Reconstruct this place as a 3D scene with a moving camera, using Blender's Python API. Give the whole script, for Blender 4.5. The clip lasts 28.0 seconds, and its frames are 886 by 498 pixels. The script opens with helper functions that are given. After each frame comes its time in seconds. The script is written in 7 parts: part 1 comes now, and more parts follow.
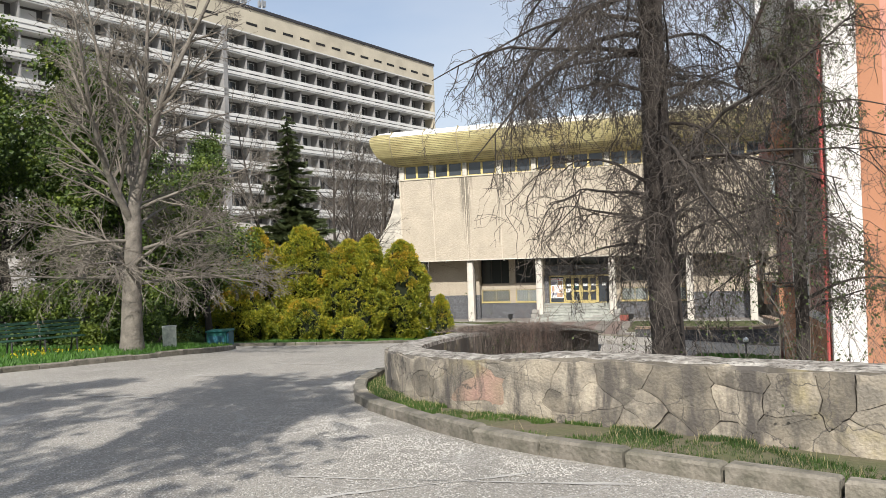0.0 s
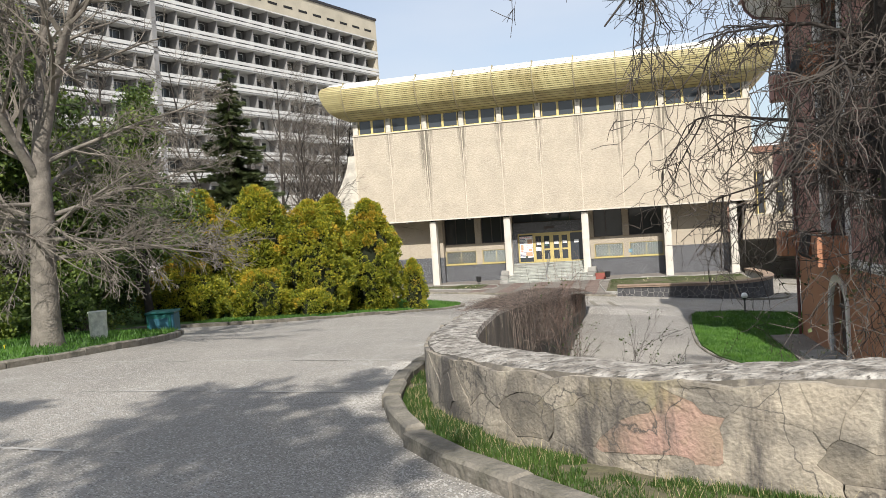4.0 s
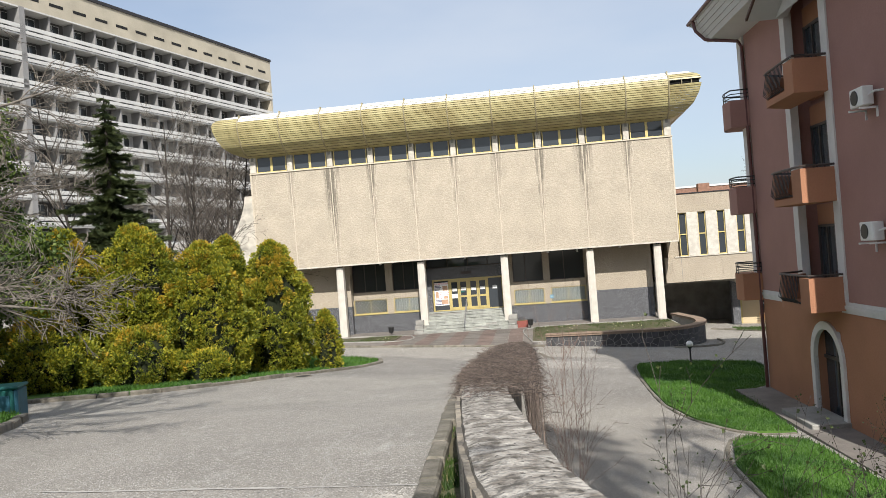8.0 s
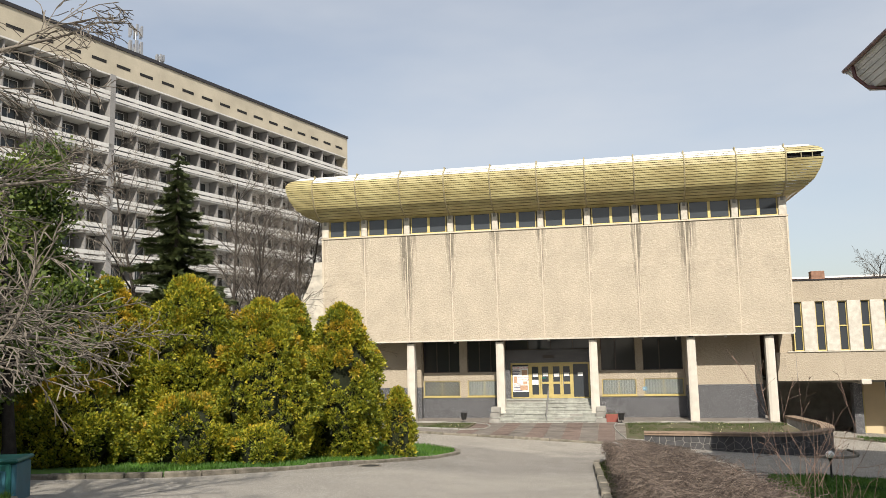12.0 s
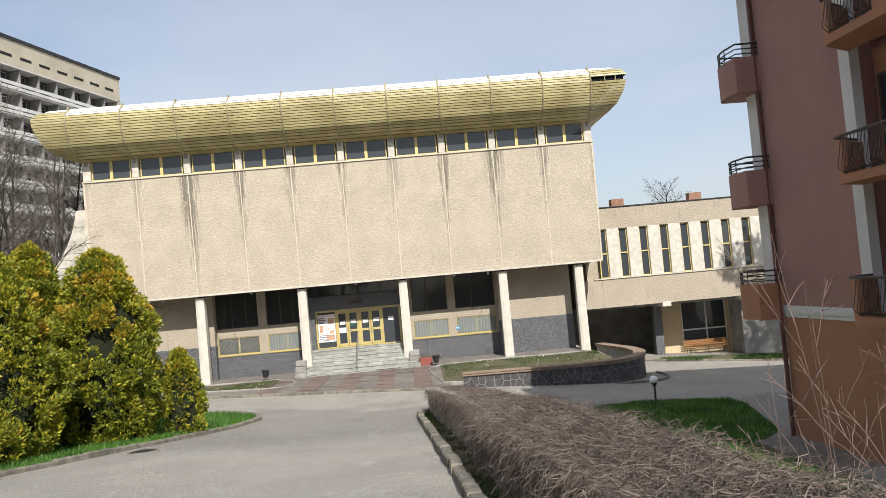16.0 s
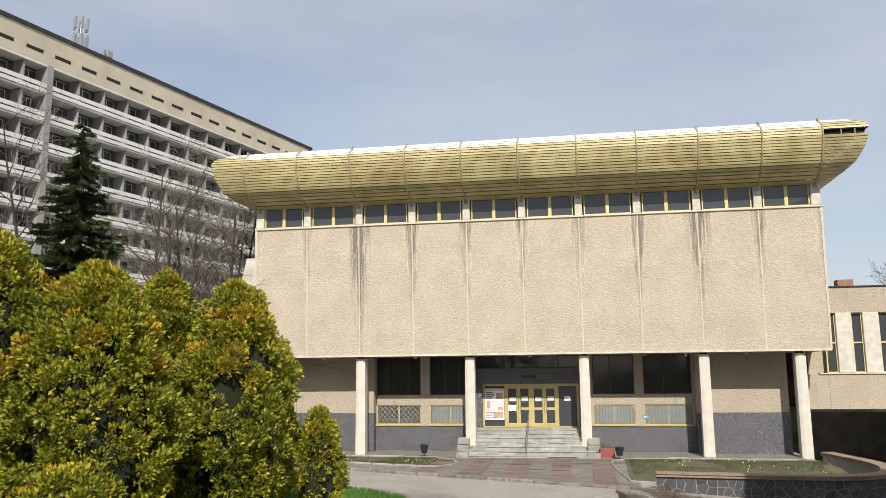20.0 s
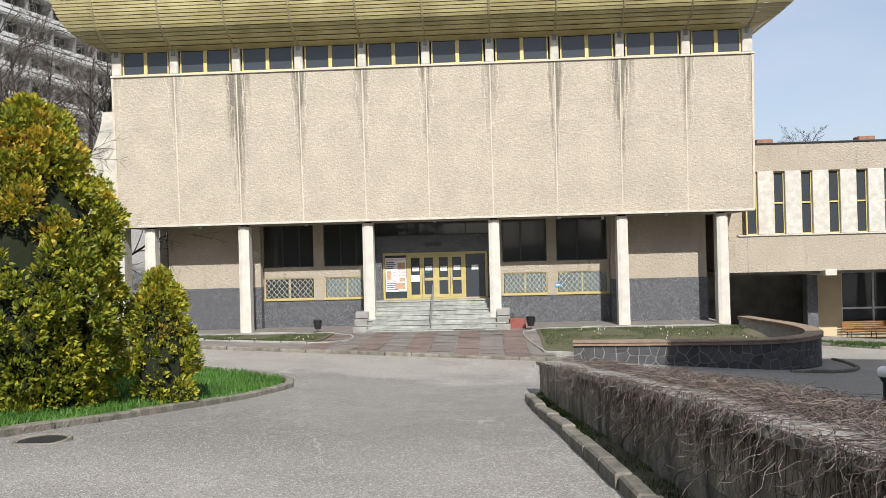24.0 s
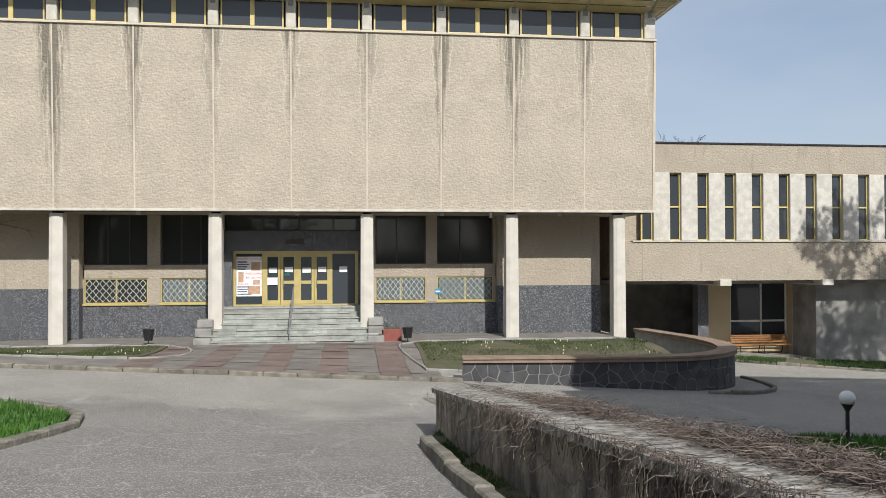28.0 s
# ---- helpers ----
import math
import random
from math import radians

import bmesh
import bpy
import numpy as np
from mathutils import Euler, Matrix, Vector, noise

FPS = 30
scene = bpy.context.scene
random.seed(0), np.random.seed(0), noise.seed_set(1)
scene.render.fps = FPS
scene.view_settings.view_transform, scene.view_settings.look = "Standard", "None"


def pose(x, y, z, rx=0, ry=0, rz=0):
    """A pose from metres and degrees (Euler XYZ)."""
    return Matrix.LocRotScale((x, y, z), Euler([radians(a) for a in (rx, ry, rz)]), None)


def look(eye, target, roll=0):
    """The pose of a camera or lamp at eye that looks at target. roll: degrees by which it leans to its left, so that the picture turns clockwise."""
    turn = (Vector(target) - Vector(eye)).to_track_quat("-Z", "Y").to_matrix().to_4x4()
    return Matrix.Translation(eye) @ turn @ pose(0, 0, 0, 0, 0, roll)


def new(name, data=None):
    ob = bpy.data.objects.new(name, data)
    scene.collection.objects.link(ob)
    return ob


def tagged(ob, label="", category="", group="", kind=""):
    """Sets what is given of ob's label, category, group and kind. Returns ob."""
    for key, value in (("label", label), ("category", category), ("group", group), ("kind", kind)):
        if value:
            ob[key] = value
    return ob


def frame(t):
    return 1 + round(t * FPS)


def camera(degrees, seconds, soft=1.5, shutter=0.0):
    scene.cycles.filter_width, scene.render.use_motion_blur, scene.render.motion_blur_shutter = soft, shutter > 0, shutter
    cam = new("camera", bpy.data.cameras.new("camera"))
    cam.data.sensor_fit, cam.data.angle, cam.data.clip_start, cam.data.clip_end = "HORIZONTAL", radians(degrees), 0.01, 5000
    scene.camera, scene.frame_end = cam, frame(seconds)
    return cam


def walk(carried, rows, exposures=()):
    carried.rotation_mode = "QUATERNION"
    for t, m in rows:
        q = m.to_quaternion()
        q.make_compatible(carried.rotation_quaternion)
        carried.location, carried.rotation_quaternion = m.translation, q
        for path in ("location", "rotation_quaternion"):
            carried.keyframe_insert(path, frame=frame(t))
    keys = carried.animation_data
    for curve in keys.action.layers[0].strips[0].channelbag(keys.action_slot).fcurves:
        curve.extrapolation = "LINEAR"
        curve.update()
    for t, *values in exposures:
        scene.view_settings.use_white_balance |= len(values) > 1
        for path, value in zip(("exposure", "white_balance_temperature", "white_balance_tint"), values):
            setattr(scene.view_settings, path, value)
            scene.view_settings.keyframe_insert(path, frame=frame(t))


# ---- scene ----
cam = camera(59.0, 28.0, soft=0.8)
PATH = [
    (0, (11.349, -63.573, 5.635), (10.681, -61.688, 5.651), -2.0),
    (0.5, (10.961, -63.267, 5.627), (10.409, -61.345, 5.612), -1.6),
    (1, (10.608, -62.932, 5.619), (10.116, -60.993, 5.604), -1.4),
    (1.5, (10.194, -62.405, 5.612), (9.772, -60.450, 5.647), -2.3),
    (2, (9.809, -61.786, 5.589), (9.301, -59.855, 5.707), -2.2),
    (2.5, (9.428, -61.191, 5.582), (8.919, -59.261, 5.703), -2.0),
    (3, (9.123, -60.623, 5.567), (8.602, -58.695, 5.670), -1.7),
    (3.5, (8.754, -60.129, 5.547), (8.159, -58.220, 5.547), -3.9),
    (4, (8.453, -59.544, 5.523), (7.917, -57.619, 5.436), -3.9),
    (4.5, (8.040, -59.008, 5.506), (7.506, -57.081, 5.456), -2.8),
    (6.5, (6.748, -56.653, 5.459), (6.275, -54.711, 5.387), -5.4),
    (7, (6.594, -56.203, 5.439), (6.226, -54.238, 5.378), -4.5),
    (7.5, (6.370, -55.482, 5.433), (6.012, -53.515, 5.381), -4.4),
    (8, (6.128, -54.995, 5.420), (5.863, -53.013, 5.434), -4.3),
    (8.5, (5.852, -54.518, 5.387), (5.626, -52.531, 5.392), -4.2),
    (9, (5.570, -54.125, 5.341), (5.402, -52.132, 5.371), -2.2),
    (9.5, (5.346, -53.535, 5.310), (5.007, -51.572, 5.490), -3.0),
    (10, (5.129, -52.781, 5.292), (4.631, -50.857, 5.518), -2.1),
    (10.5, (4.961, -52.337, 5.162), (4.476, -50.412, 5.408), -1.3),
    (11, (4.746, -51.742, 5.044), (4.277, -49.814, 5.292), -1.3),
    (11.5, (4.471, -51.249, 4.918), (4.047, -49.310, 5.166), -1.3),
    (12, (4.282, -50.639, 5.007), (3.868, -48.697, 5.246), -1.3),
    (12.5, (4.099, -50.101, 5.068), (3.755, -48.145, 5.304), -1.2),
    (13, (3.928, -49.817, 5.035), (3.908, -47.833, 5.288), 0.0),
    (13.5, (3.846, -49.487, 5.027), (4.211, -47.533, 5.251), -0.5),
    (15.5, (3.624, -46.889, 4.859), (4.006, -44.927, 4.931), -4.7),
    (16, (3.581, -46.196, 4.746), (3.666, -44.199, 4.828), -5.1),
    (16.5, (3.571, -45.483, 4.683), (3.446, -43.489, 4.766), -4.6),
    (17, (3.446, -44.837, 4.595), (3.264, -42.847, 4.687), -4.3),
    (17.5, (3.346, -44.050, 4.531), (2.965, -42.092, 4.671), -3.5),
    (18, (3.250, -43.472, 4.477), (2.869, -41.519, 4.680), -1.9),
    (18.5, (3.186, -42.864, 4.474), (2.815, -40.914, 4.718), -1.8),
    (19, (3.076, -42.466, 4.408), (2.709, -40.517, 4.663), -1.8),
    (19.5, (2.985, -41.901, 4.326), (2.630, -39.954, 4.617), -1.5),
    (20, (2.851, -41.208, 4.265), (2.514, -39.261, 4.575), -0.6),
    (20.5, (2.774, -40.630, 4.222), (2.437, -38.683, 4.530), -0.7),
    (21, (2.775, -40.097, 4.091), (2.465, -38.135, 4.325), -2.0),
    (21.5, (2.721, -39.374, 3.969), (2.569, -37.381, 4.040), -2.5),
    (23.5, (2.528, -36.925, 3.642), (2.415, -34.928, 3.638), -1.6),
    (24, (2.519, -36.498, 3.591), (2.414, -34.501, 3.597), -1.5),
    (24.5, (2.539, -35.716, 3.550), (2.494, -33.717, 3.585), -1.1),
    (25, (2.506, -35.138, 3.495), (2.501, -33.139, 3.540), -1.6),
    (25.5, (2.503, -34.560, 3.457), (2.671, -32.568, 3.504), -0.6),
    (26, (2.430, -33.884, 3.410), (2.705, -31.904, 3.485), -0.7),
    (26.5, (2.443, -33.107, 3.433), (2.645, -31.130, 3.655), -0.9),
    (27, (2.356, -32.512, 3.317), (2.525, -30.524, 3.452), -1.3),
    (27.5, (2.368, -31.953, 3.231), (2.559, -29.963, 3.272), 0.1),
    (28, (2.231, -31.344, 3.148), (2.472, -29.359, 3.176), -0.2),
]
walk(cam, [(t, look(e, g, r)) for t, e, g, r in PATH], exposures=((0, 0.5, 6400, 10), (4.5, 0.55, 6400, 10), (8, 0.45, 6350, 10), (11, 0.43, 6850, 10), (13, 0.42, 6800, 10), (16, 0.42, 6400, 10), (18, 0.42, 6600, 10), (20, 0.33, 6600, 10), (24, 0.42, 6150, 10), (25, 0.36, 6350, 10), (26, 0.27, 6050, 9), (27, 0.12, 6500, 10), (28, 0.15, 6100, 9)))

SUN = Vector((0.22, -1.0, 0.88)).normalized()


def build_light():
    sun = new("sun", bpy.data.lights.new("sun", "SUN"))
    sun.data.energy, sun.data.angle, sun.data.color = 4.5, radians(0.55), (1.0, 0.945, 0.86)
    sun.matrix_world = look(SUN * 60, (0, 0, 0))
    world = bpy.data.worlds.new("sky")
    world.use_nodes = True
    scene.world = world
    nt = world.node_tree
    nt.nodes.clear()
    sky = nt.nodes.new("ShaderNodeTexSky")
    sky.sky_type, sky.sun_disc = "NISHITA", False
    sky.sun_elevation = math.asin(SUN.z)
    sky.sun_rotation = math.atan2(SUN.x, SUN.y)
    sky.air_density, sky.dust_density, sky.ozone_density = 1.0, 1.6, 1.2
    co = nt.nodes.new("ShaderNodeTexCoord")
    mp = nt.nodes.new("ShaderNodeMapping")
    mp.inputs["Scale"].default_value = (1.0, 1.3, 3.4)
    no = nt.nodes.new("ShaderNodeTexNoise")
    no.inputs["Scale"].default_value, no.inputs["Detail"].default_value = 1.7, 5
    rp = nt.nodes.new("ShaderNodeValToRGB")
    rp.color_ramp.elements[0].position, rp.color_ramp.elements[0].color = 0.3, (0.3, 0.3, 0.3, 1)
    rp.color_ramp.elements[1].position, rp.color_ramp.elements[1].color = 0.72, (0.8, 0.8, 0.8, 1)
    mx = nt.nodes.new("ShaderNodeMixRGB")
    mx.inputs[2].default_value = (5.3, 5.65, 6.2, 1)
    bg = nt.nodes.new("ShaderNodeBackground")
    bg.inputs["Strength"].default_value = 0.1
    out = nt.nodes.new("ShaderNodeOutputWorld")
    nt.links.new(co.outputs["Generated"], mp.inputs["Vector"])
    nt.links.new(mp.outputs[0], no.inputs["Vector"])
    nt.links.new(no.outputs["Fac"], rp.inputs["Fac"])
    nt.links.new(rp.outputs["Color"], mx.inputs["Fac"])
    nt.links.new(sky.outputs[0], mx.inputs[1])
    nt.links.new(mx.outputs[0], bg.inputs["Color"])
    nt.links.new(bg.outputs[0], out.inputs["Surface"])


build_light()


# ---- materials ----
def rgb(c):
    return (*c, 1.0)


def mat(name, col, rough=0.8, var=0.25, scale=3.0, fine=40.0, bump=0.2, bumpscale=None, metal=0.0, hue=None, rnd=0.0, spec=None, stain=None):
    """A two-scale procedural material in world-size object coordinates. var: contrast of the large blotches, hue: their second colour."""
    m = bpy.data.materials.new(name)
    m.use_nodes = True
    nt = m.node_tree
    b = nt.nodes["Principled BSDF"]
    b.inputs["Roughness"].default_value, b.inputs["Metallic"].default_value = rough, metal
    if spec is not None:
        b.inputs["Specular IOR Level"].default_value = spec
    geo = nt.nodes.new("ShaderNodeNewGeometry")
    pos = geo.outputs["Position"]

    def noise_node(s, d=4):
        n = nt.nodes.new("ShaderNodeTexNoise")
        n.inputs["Scale"].default_value, n.inputs["Detail"].default_value = s, d
        nt.links.new(pos, n.inputs["Vector"])
        return n.outputs["Fac"]

    def ramp(src, lo, hi):
        r = nt.nodes.new("ShaderNodeMapRange")
        r.inputs["From Min"].default_value, r.inputs["From Max"].default_value = lo, hi
        nt.links.new(src, r.inputs["Value"])
        return r.outputs["Result"]

    def mixc(fac, a, bcol, mode="MIX"):
        x = nt.nodes.new("ShaderNodeMixRGB")
        x.blend_type = mode
        for sock, v in ((x.inputs[0], fac), (x.inputs[1], a), (x.inputs[2], bcol)):
            if isinstance(v, (tuple, list)):
                sock.default_value = rgb(v[:3])
            elif isinstance(v, (int, float)):
                sock.default_value = v
            else:
                nt.links.new(v, sock)
        return x.outputs[0]

    dark = tuple(c * (1 - var) for c in col) if hue is None else hue
    c = mixc(ramp(noise_node(scale), 0.35, 0.65), dark, col)
    f = ramp(noise_node(fine, 3), 0.3, 0.7)
    c = mixc(f, mixc(1.0, c, (1 - var * 0.5,) * 3, "MULTIPLY"), c)
    if rnd:
        oi = nt.nodes.new("ShaderNodeObjectInfo")
        hs = nt.nodes.new("ShaderNodeHueSaturation")
        v = nt.nodes.new("ShaderNodeMapRange")
        v.inputs["To Min"].default_value, v.inputs["To Max"].default_value = 1 - rnd, 1 + rnd
        nt.links.new(oi.outputs["Random"], v.inputs["Value"])
        nt.links.new(v.outputs["Result"], hs.inputs["Value"])
        nt.links.new(c, hs.inputs["Color"])
        c = hs.outputs[0]
    if stain:
        c = stain(nt, pos, c, mixc, noise_node, ramp)
    nt.links.new(c, b.inputs["Base Color"])
    if bump:
        bp = nt.nodes.new("ShaderNodeBump")
        bp.inputs["Strength"].default_value, bp.inputs["Distance"].default_value = bump, 0.03
        nt.links.new(noise_node(bumpscale or fine, 4), bp.inputs["Height"])
        nt.links.new(bp.outputs[0], b.inputs["Normal"])
    return m


def leafmat(name, a, b_, c_=None, each=0.42, patchy=1.6):
    """Foliage whose colour varies from leaf to leaf."""
    m = bpy.data.materials.new(name)
    m.use_nodes = True
    nt = m.node_tree
    p = nt.nodes["Principled BSDF"]
    p.inputs["Roughness"].default_value = 0.6
    geo = nt.nodes.new("ShaderNodeNewGeometry")
    r = nt.nodes.new("ShaderNodeValToRGB")
    r.color_ramp.elements[0].color, r.color_ramp.elements[1].color = rgb(a), rgb(b_)
    if c_:
        e = r.color_ramp.elements.new(0.5)
        e.color = rgb(c_)
    no = nt.nodes.new("ShaderNodeTexNoise")
    no.inputs["Scale"].default_value = 0.9
    ad = nt.nodes.new("ShaderNodeMath")
    ad.operation = "MULTIPLY_ADD"
    ad.inputs[1].default_value = each
    sb = nt.nodes.new("ShaderNodeMath")
    sb.operation, sb.inputs[1].default_value = "MULTIPLY_ADD", patchy
    sb.inputs[2].default_value = 0.5 * (1 - each) - 0.5 * patchy
    nt.links.new(geo.outputs["Position"], no.inputs["Vector"])
    nt.links.new(no.outputs["Fac"], sb.inputs[0])
    nt.links.new(geo.outputs["Random Per Island"], ad.inputs[0])
    nt.links.new(sb.outputs[0], ad.inputs[2])
    nt.links.new(ad.outputs[0], r.inputs[0])
    nt.links.new(r.outputs[0], p.inputs["Base Color"])
    p.inputs["Subsurface Weight"].default_value = 0.0
    tr = nt.nodes.new("ShaderNodeBsdfTranslucent")
    ms = nt.nodes.new("ShaderNodeMixShader")
    ms.inputs[0].default_value = 0.25
    nt.links.new(r.outputs[0], tr.inputs["Color"])
    nt.links.new(p.outputs[0], ms.inputs[1])
    nt.links.new(tr.outputs[0], ms.inputs[2])
    nt.links.new(ms.outputs[0], nt.nodes["Material Output"].inputs["Surface"])
    return m


def facade_stain(nt, pos, c, mixc, noise_node, ramp):
    """Rain streaks that run down from the window posts at every panel joint."""
    sp = nt.nodes.new("ShaderNodeSeparateXYZ")
    nt.links.new(pos, sp.inputs[0])

    def mth(op, a, b=None, cc=None):
        n = nt.nodes.new("ShaderNodeMath")
        n.operation = op
        for i, v in enumerate((a, b, cc)):
            if v is None:
                continue
            if isinstance(v, (int, float)):
                n.inputs[i].default_value = v
            else:
                nt.links.new(v, n.inputs[i])
        return n.outputs[0]

    x, z = sp.outputs[0], sp.outputs[2]
    wob = mth("MULTIPLY_ADD", noise_node(0.9, 2), 0.5, -0.25)
    xx = mth("ADD", x, wob)
    d = mth("ABSOLUTE", mth("SUBTRACT", mth("FLOORED_MODULO", mth("ADD", xx, 16.5), 3.0), 1.5))
    # strength, reach and breadth differ from joint to joint
    cell = mth("DIVIDE", mth("ADD", xx, 16.5), 33.0)
    tb = nt.nodes.new("ShaderNodeValToRGB")
    cr = tb.color_ramp
    cr.interpolation = "CONSTANT"
    rows = ((0.3, 0.3, 0.3), (0.35, 0.35, 0.4), (1.0, 0.95, 0.8), (0.85, 0.7, 0.45), (0.5, 0.5, 0.7), (0.7, 0.4, 0.4), (0.35, 0.5, 0.6), (0.9, 0.8, 0.35), (0.9, 0.7, 0.9), (0.6, 0.4, 0.5), (0.3, 0.3, 0.3))
    for k, row in enumerate(rows):
        e = cr.elements[k] if k < 2 else cr.elements.new(k / 11)
        e.position, e.color = k / 11, rgb(row)
    nt.links.new(cell, tb.inputs["Fac"])
    sc = nt.nodes.new("ShaderNodeSeparateColor")
    nt.links.new(tb.outputs["Color"], sc.inputs[0])
    force, length, breadth = sc.outputs[0], sc.outputs[1], sc.outputs[2]
    up = mth("MAXIMUM", mth("MINIMUM", mth("DIVIDE", mth("SUBTRACT", z, 5.0), 7.2), 1.0), 0.0)
    reach = mth("POWER", up, mth("MULTIPLY_ADD", length, -2.6, 3.2))
    mp = nt.nodes.new("ShaderNodeMapping")
    mp.inputs["Scale"].default_value = (9, 9, 0.35)
    nt.links.new(pos, mp.inputs["Vector"])
    ns = nt.nodes.new("ShaderNodeTexNoise")
    ns.inputs["Scale"].default_value, ns.inputs["Detail"].default_value = 1.0, 5
    nt.links.new(mp.outputs[0], ns.inputs["Vector"])
    w = mth("MULTIPLY_ADD", mth("MULTIPLY", reach, breadth), 0.85, 0.07)
    core = mth("MAXIMUM", mth("SUBTRACT", 1.0, mth("DIVIDE", d, w)), 0.0)
    streak = mth("MULTIPLY", mth("MULTIPLY", core, reach), mth("MULTIPLY", ramp(ns.outputs["Fac"], 0.36, 0.6), mth("MULTIPLY", force, 2.0)))
    c = mixc(mth("MINIMUM", streak, 0.85), c, (0.13, 0.115, 0.09))
    halo = mth("MULTIPLY", mth("MAXIMUM", mth("SUBTRACT", 1.0, mth("DIVIDE", d, 0.75)), 0.0), mth("MULTIPLY", reach, ramp(ns.outputs["Fac"], 0.4, 0.7)))
    c = mixc(mth("MULTIPLY", halo, 0.5), c, (0.3, 0.275, 0.23))
    # pale lime runs at the edges of the damp, and a faint line down both sides of each joint
    far = mth("ADD", mth("MULTIPLY", up, 0.42), mth("MULTIPLY_ADD", noise_node(1.6, 4), 0.5, -0.27))
    lime = mth("MAXIMUM", mth("SUBTRACT", 1.0, mth("DIVIDE", mth("ABSOLUTE", mth("SUBTRACT", d, far)), 0.035)), 0.0)
    c = mixc(mth("MULTIPLY", lime, mth("MULTIPLY", up, 0.6)), c, (0.72, 0.65, 0.52))
    # strokes of the float in the roughcast
    st = nt.nodes.new("ShaderNodeMapping")
    st.inputs["Scale"].default_value = (5, 5, 26)
    nt.links.new(pos, st.inputs["Vector"])
    sn = nt.nodes.new("ShaderNodeTexNoise")
    sn.inputs["Scale"].default_value, sn.inputs["Detail"].default_value = 1.0, 4
    nt.links.new(st.outputs[0], sn.inputs["Vector"])
    c = mixc(ramp(sn.outputs["Fac"], 0.35, 0.7), mixc(1.0, c, (0.78, 0.77, 0.75), "MULTIPLY"), c)
    return c


def grime(nt, pos, c, mixc, noise_node, ramp):
    """Short sooty runs and float strokes on plain roughcast."""
    for sc, lo, hi, col in (((2.6, 2.6, 0.7), 0.6, 0.72, (0.2, 0.18, 0.15)), ((5, 5, 26), 0.66, 0.4, (0.36, 0.31, 0.24))):
        mp = nt.nodes.new("ShaderNodeMapping")
        mp.inputs["Scale"].default_value = sc
        nt.links.new(pos, mp.inputs["Vector"])
        n = nt.nodes.new("ShaderNodeTexNoise")
        n.inputs["Scale"].default_value, n.inputs["Detail"].default_value = 1.0, 6
        nt.links.new(mp.outputs[0], n.inputs["Vector"])
        c = mixc(ramp(n.outputs["Fac"], lo, hi), c, col)
    return c


def road_stain(nt, pos, c, mixc, noise_node, ramp):
    """Patches of pale dust, a darker band across the drive and fine cracks in worn asphalt."""
    mp = nt.nodes.new("ShaderNodeMapping")
    mp.inputs["Scale"].default_value = (0.55, 0.22, 1)
    mp.inputs["Rotation"].default_value = (0, 0, 0.9)
    nt.links.new(pos, mp.inputs["Vector"])
    n = nt.nodes.new("ShaderNodeTexNoise")
    n.inputs["Scale"].default_value, n.inputs["Detail"].default_value, n.inputs["Roughness"].default_value = 1.6, 9, 0.74
    nt.links.new(mp.outputs[0], n.inputs["Vector"])
    c = mixc(ramp(n.outputs["Fac"], 0.58, 0.8), c, (0.5, 0.475, 0.44))
    sp = nt.nodes.new("ShaderNodeSeparateXYZ")
    nt.links.new(pos, sp.inputs[0])
    ed = nt.nodes.new("ShaderNodeMath")
    ed.operation, ed.inputs[1].default_value = "MULTIPLY_ADD", 9.0
    nt.links.new(noise_node(0.25, 6), ed.inputs[0])
    nt.links.new(sp.outputs[1], ed.inputs[2])
    dark_band = nt.nodes.new("ShaderNodeMath")
    dark_band.operation = "MULTIPLY"
    nt.links.new(ramp(ed.outputs[0], -23.5, -21.0), dark_band.inputs[0])
    nt.links.new(ramp(ed.outputs[0], -9.0, -10.5), dark_band.inputs[1])
    c = mixc(dark_band.outputs[0], c, mixc(1.0, c, (0.7, 0.7, 0.72), "MULTIPLY"))
    g = nt.nodes.new("ShaderNodeTexVoronoi")
    g.inputs["Scale"].default_value = 68.0
    nt.links.new(pos, g.inputs["Vector"])
    gs = nt.nodes.new("ShaderNodeSeparateColor")
    nt.links.new(g.outputs["Color"], gs.inputs[0])
    c = mixc(ramp(gs.outputs[0], 0.72, 0.98), c, (0.53, 0.51, 0.47))
    c = mixc(ramp(gs.outputs[1], 0.72, 0.98), c, (0.165, 0.155, 0.14))
    v = nt.nodes.new("ShaderNodeTexVoronoi")
    v.feature = "DISTANCE_TO_EDGE"
    v.inputs["Scale"].default_value = 0.32
    wp = nt.nodes.new("ShaderNodeMixRGB")
    wp.blend_type, wp.inputs[0].default_value = "LINEAR_LIGHT", 0.35
    n2 = nt.nodes.new("ShaderNodeTexNoise")
    n2.inputs["Scale"].default_value, n2.inputs["Detail"].default_value = 1.1, 5
    nt.links.new(pos, n2.inputs["Vector"])
    nt.links.new(pos, wp.inputs[1])
    nt.links.new(n2.outputs["Color"], wp.inputs[2])
    nt.links.new(wp.outputs[0], v.inputs["Vector"])
    return mixc(ramp(v.outputs["Distance"], 0.006, 0.0), c, (0.36, 0.345, 0.32))


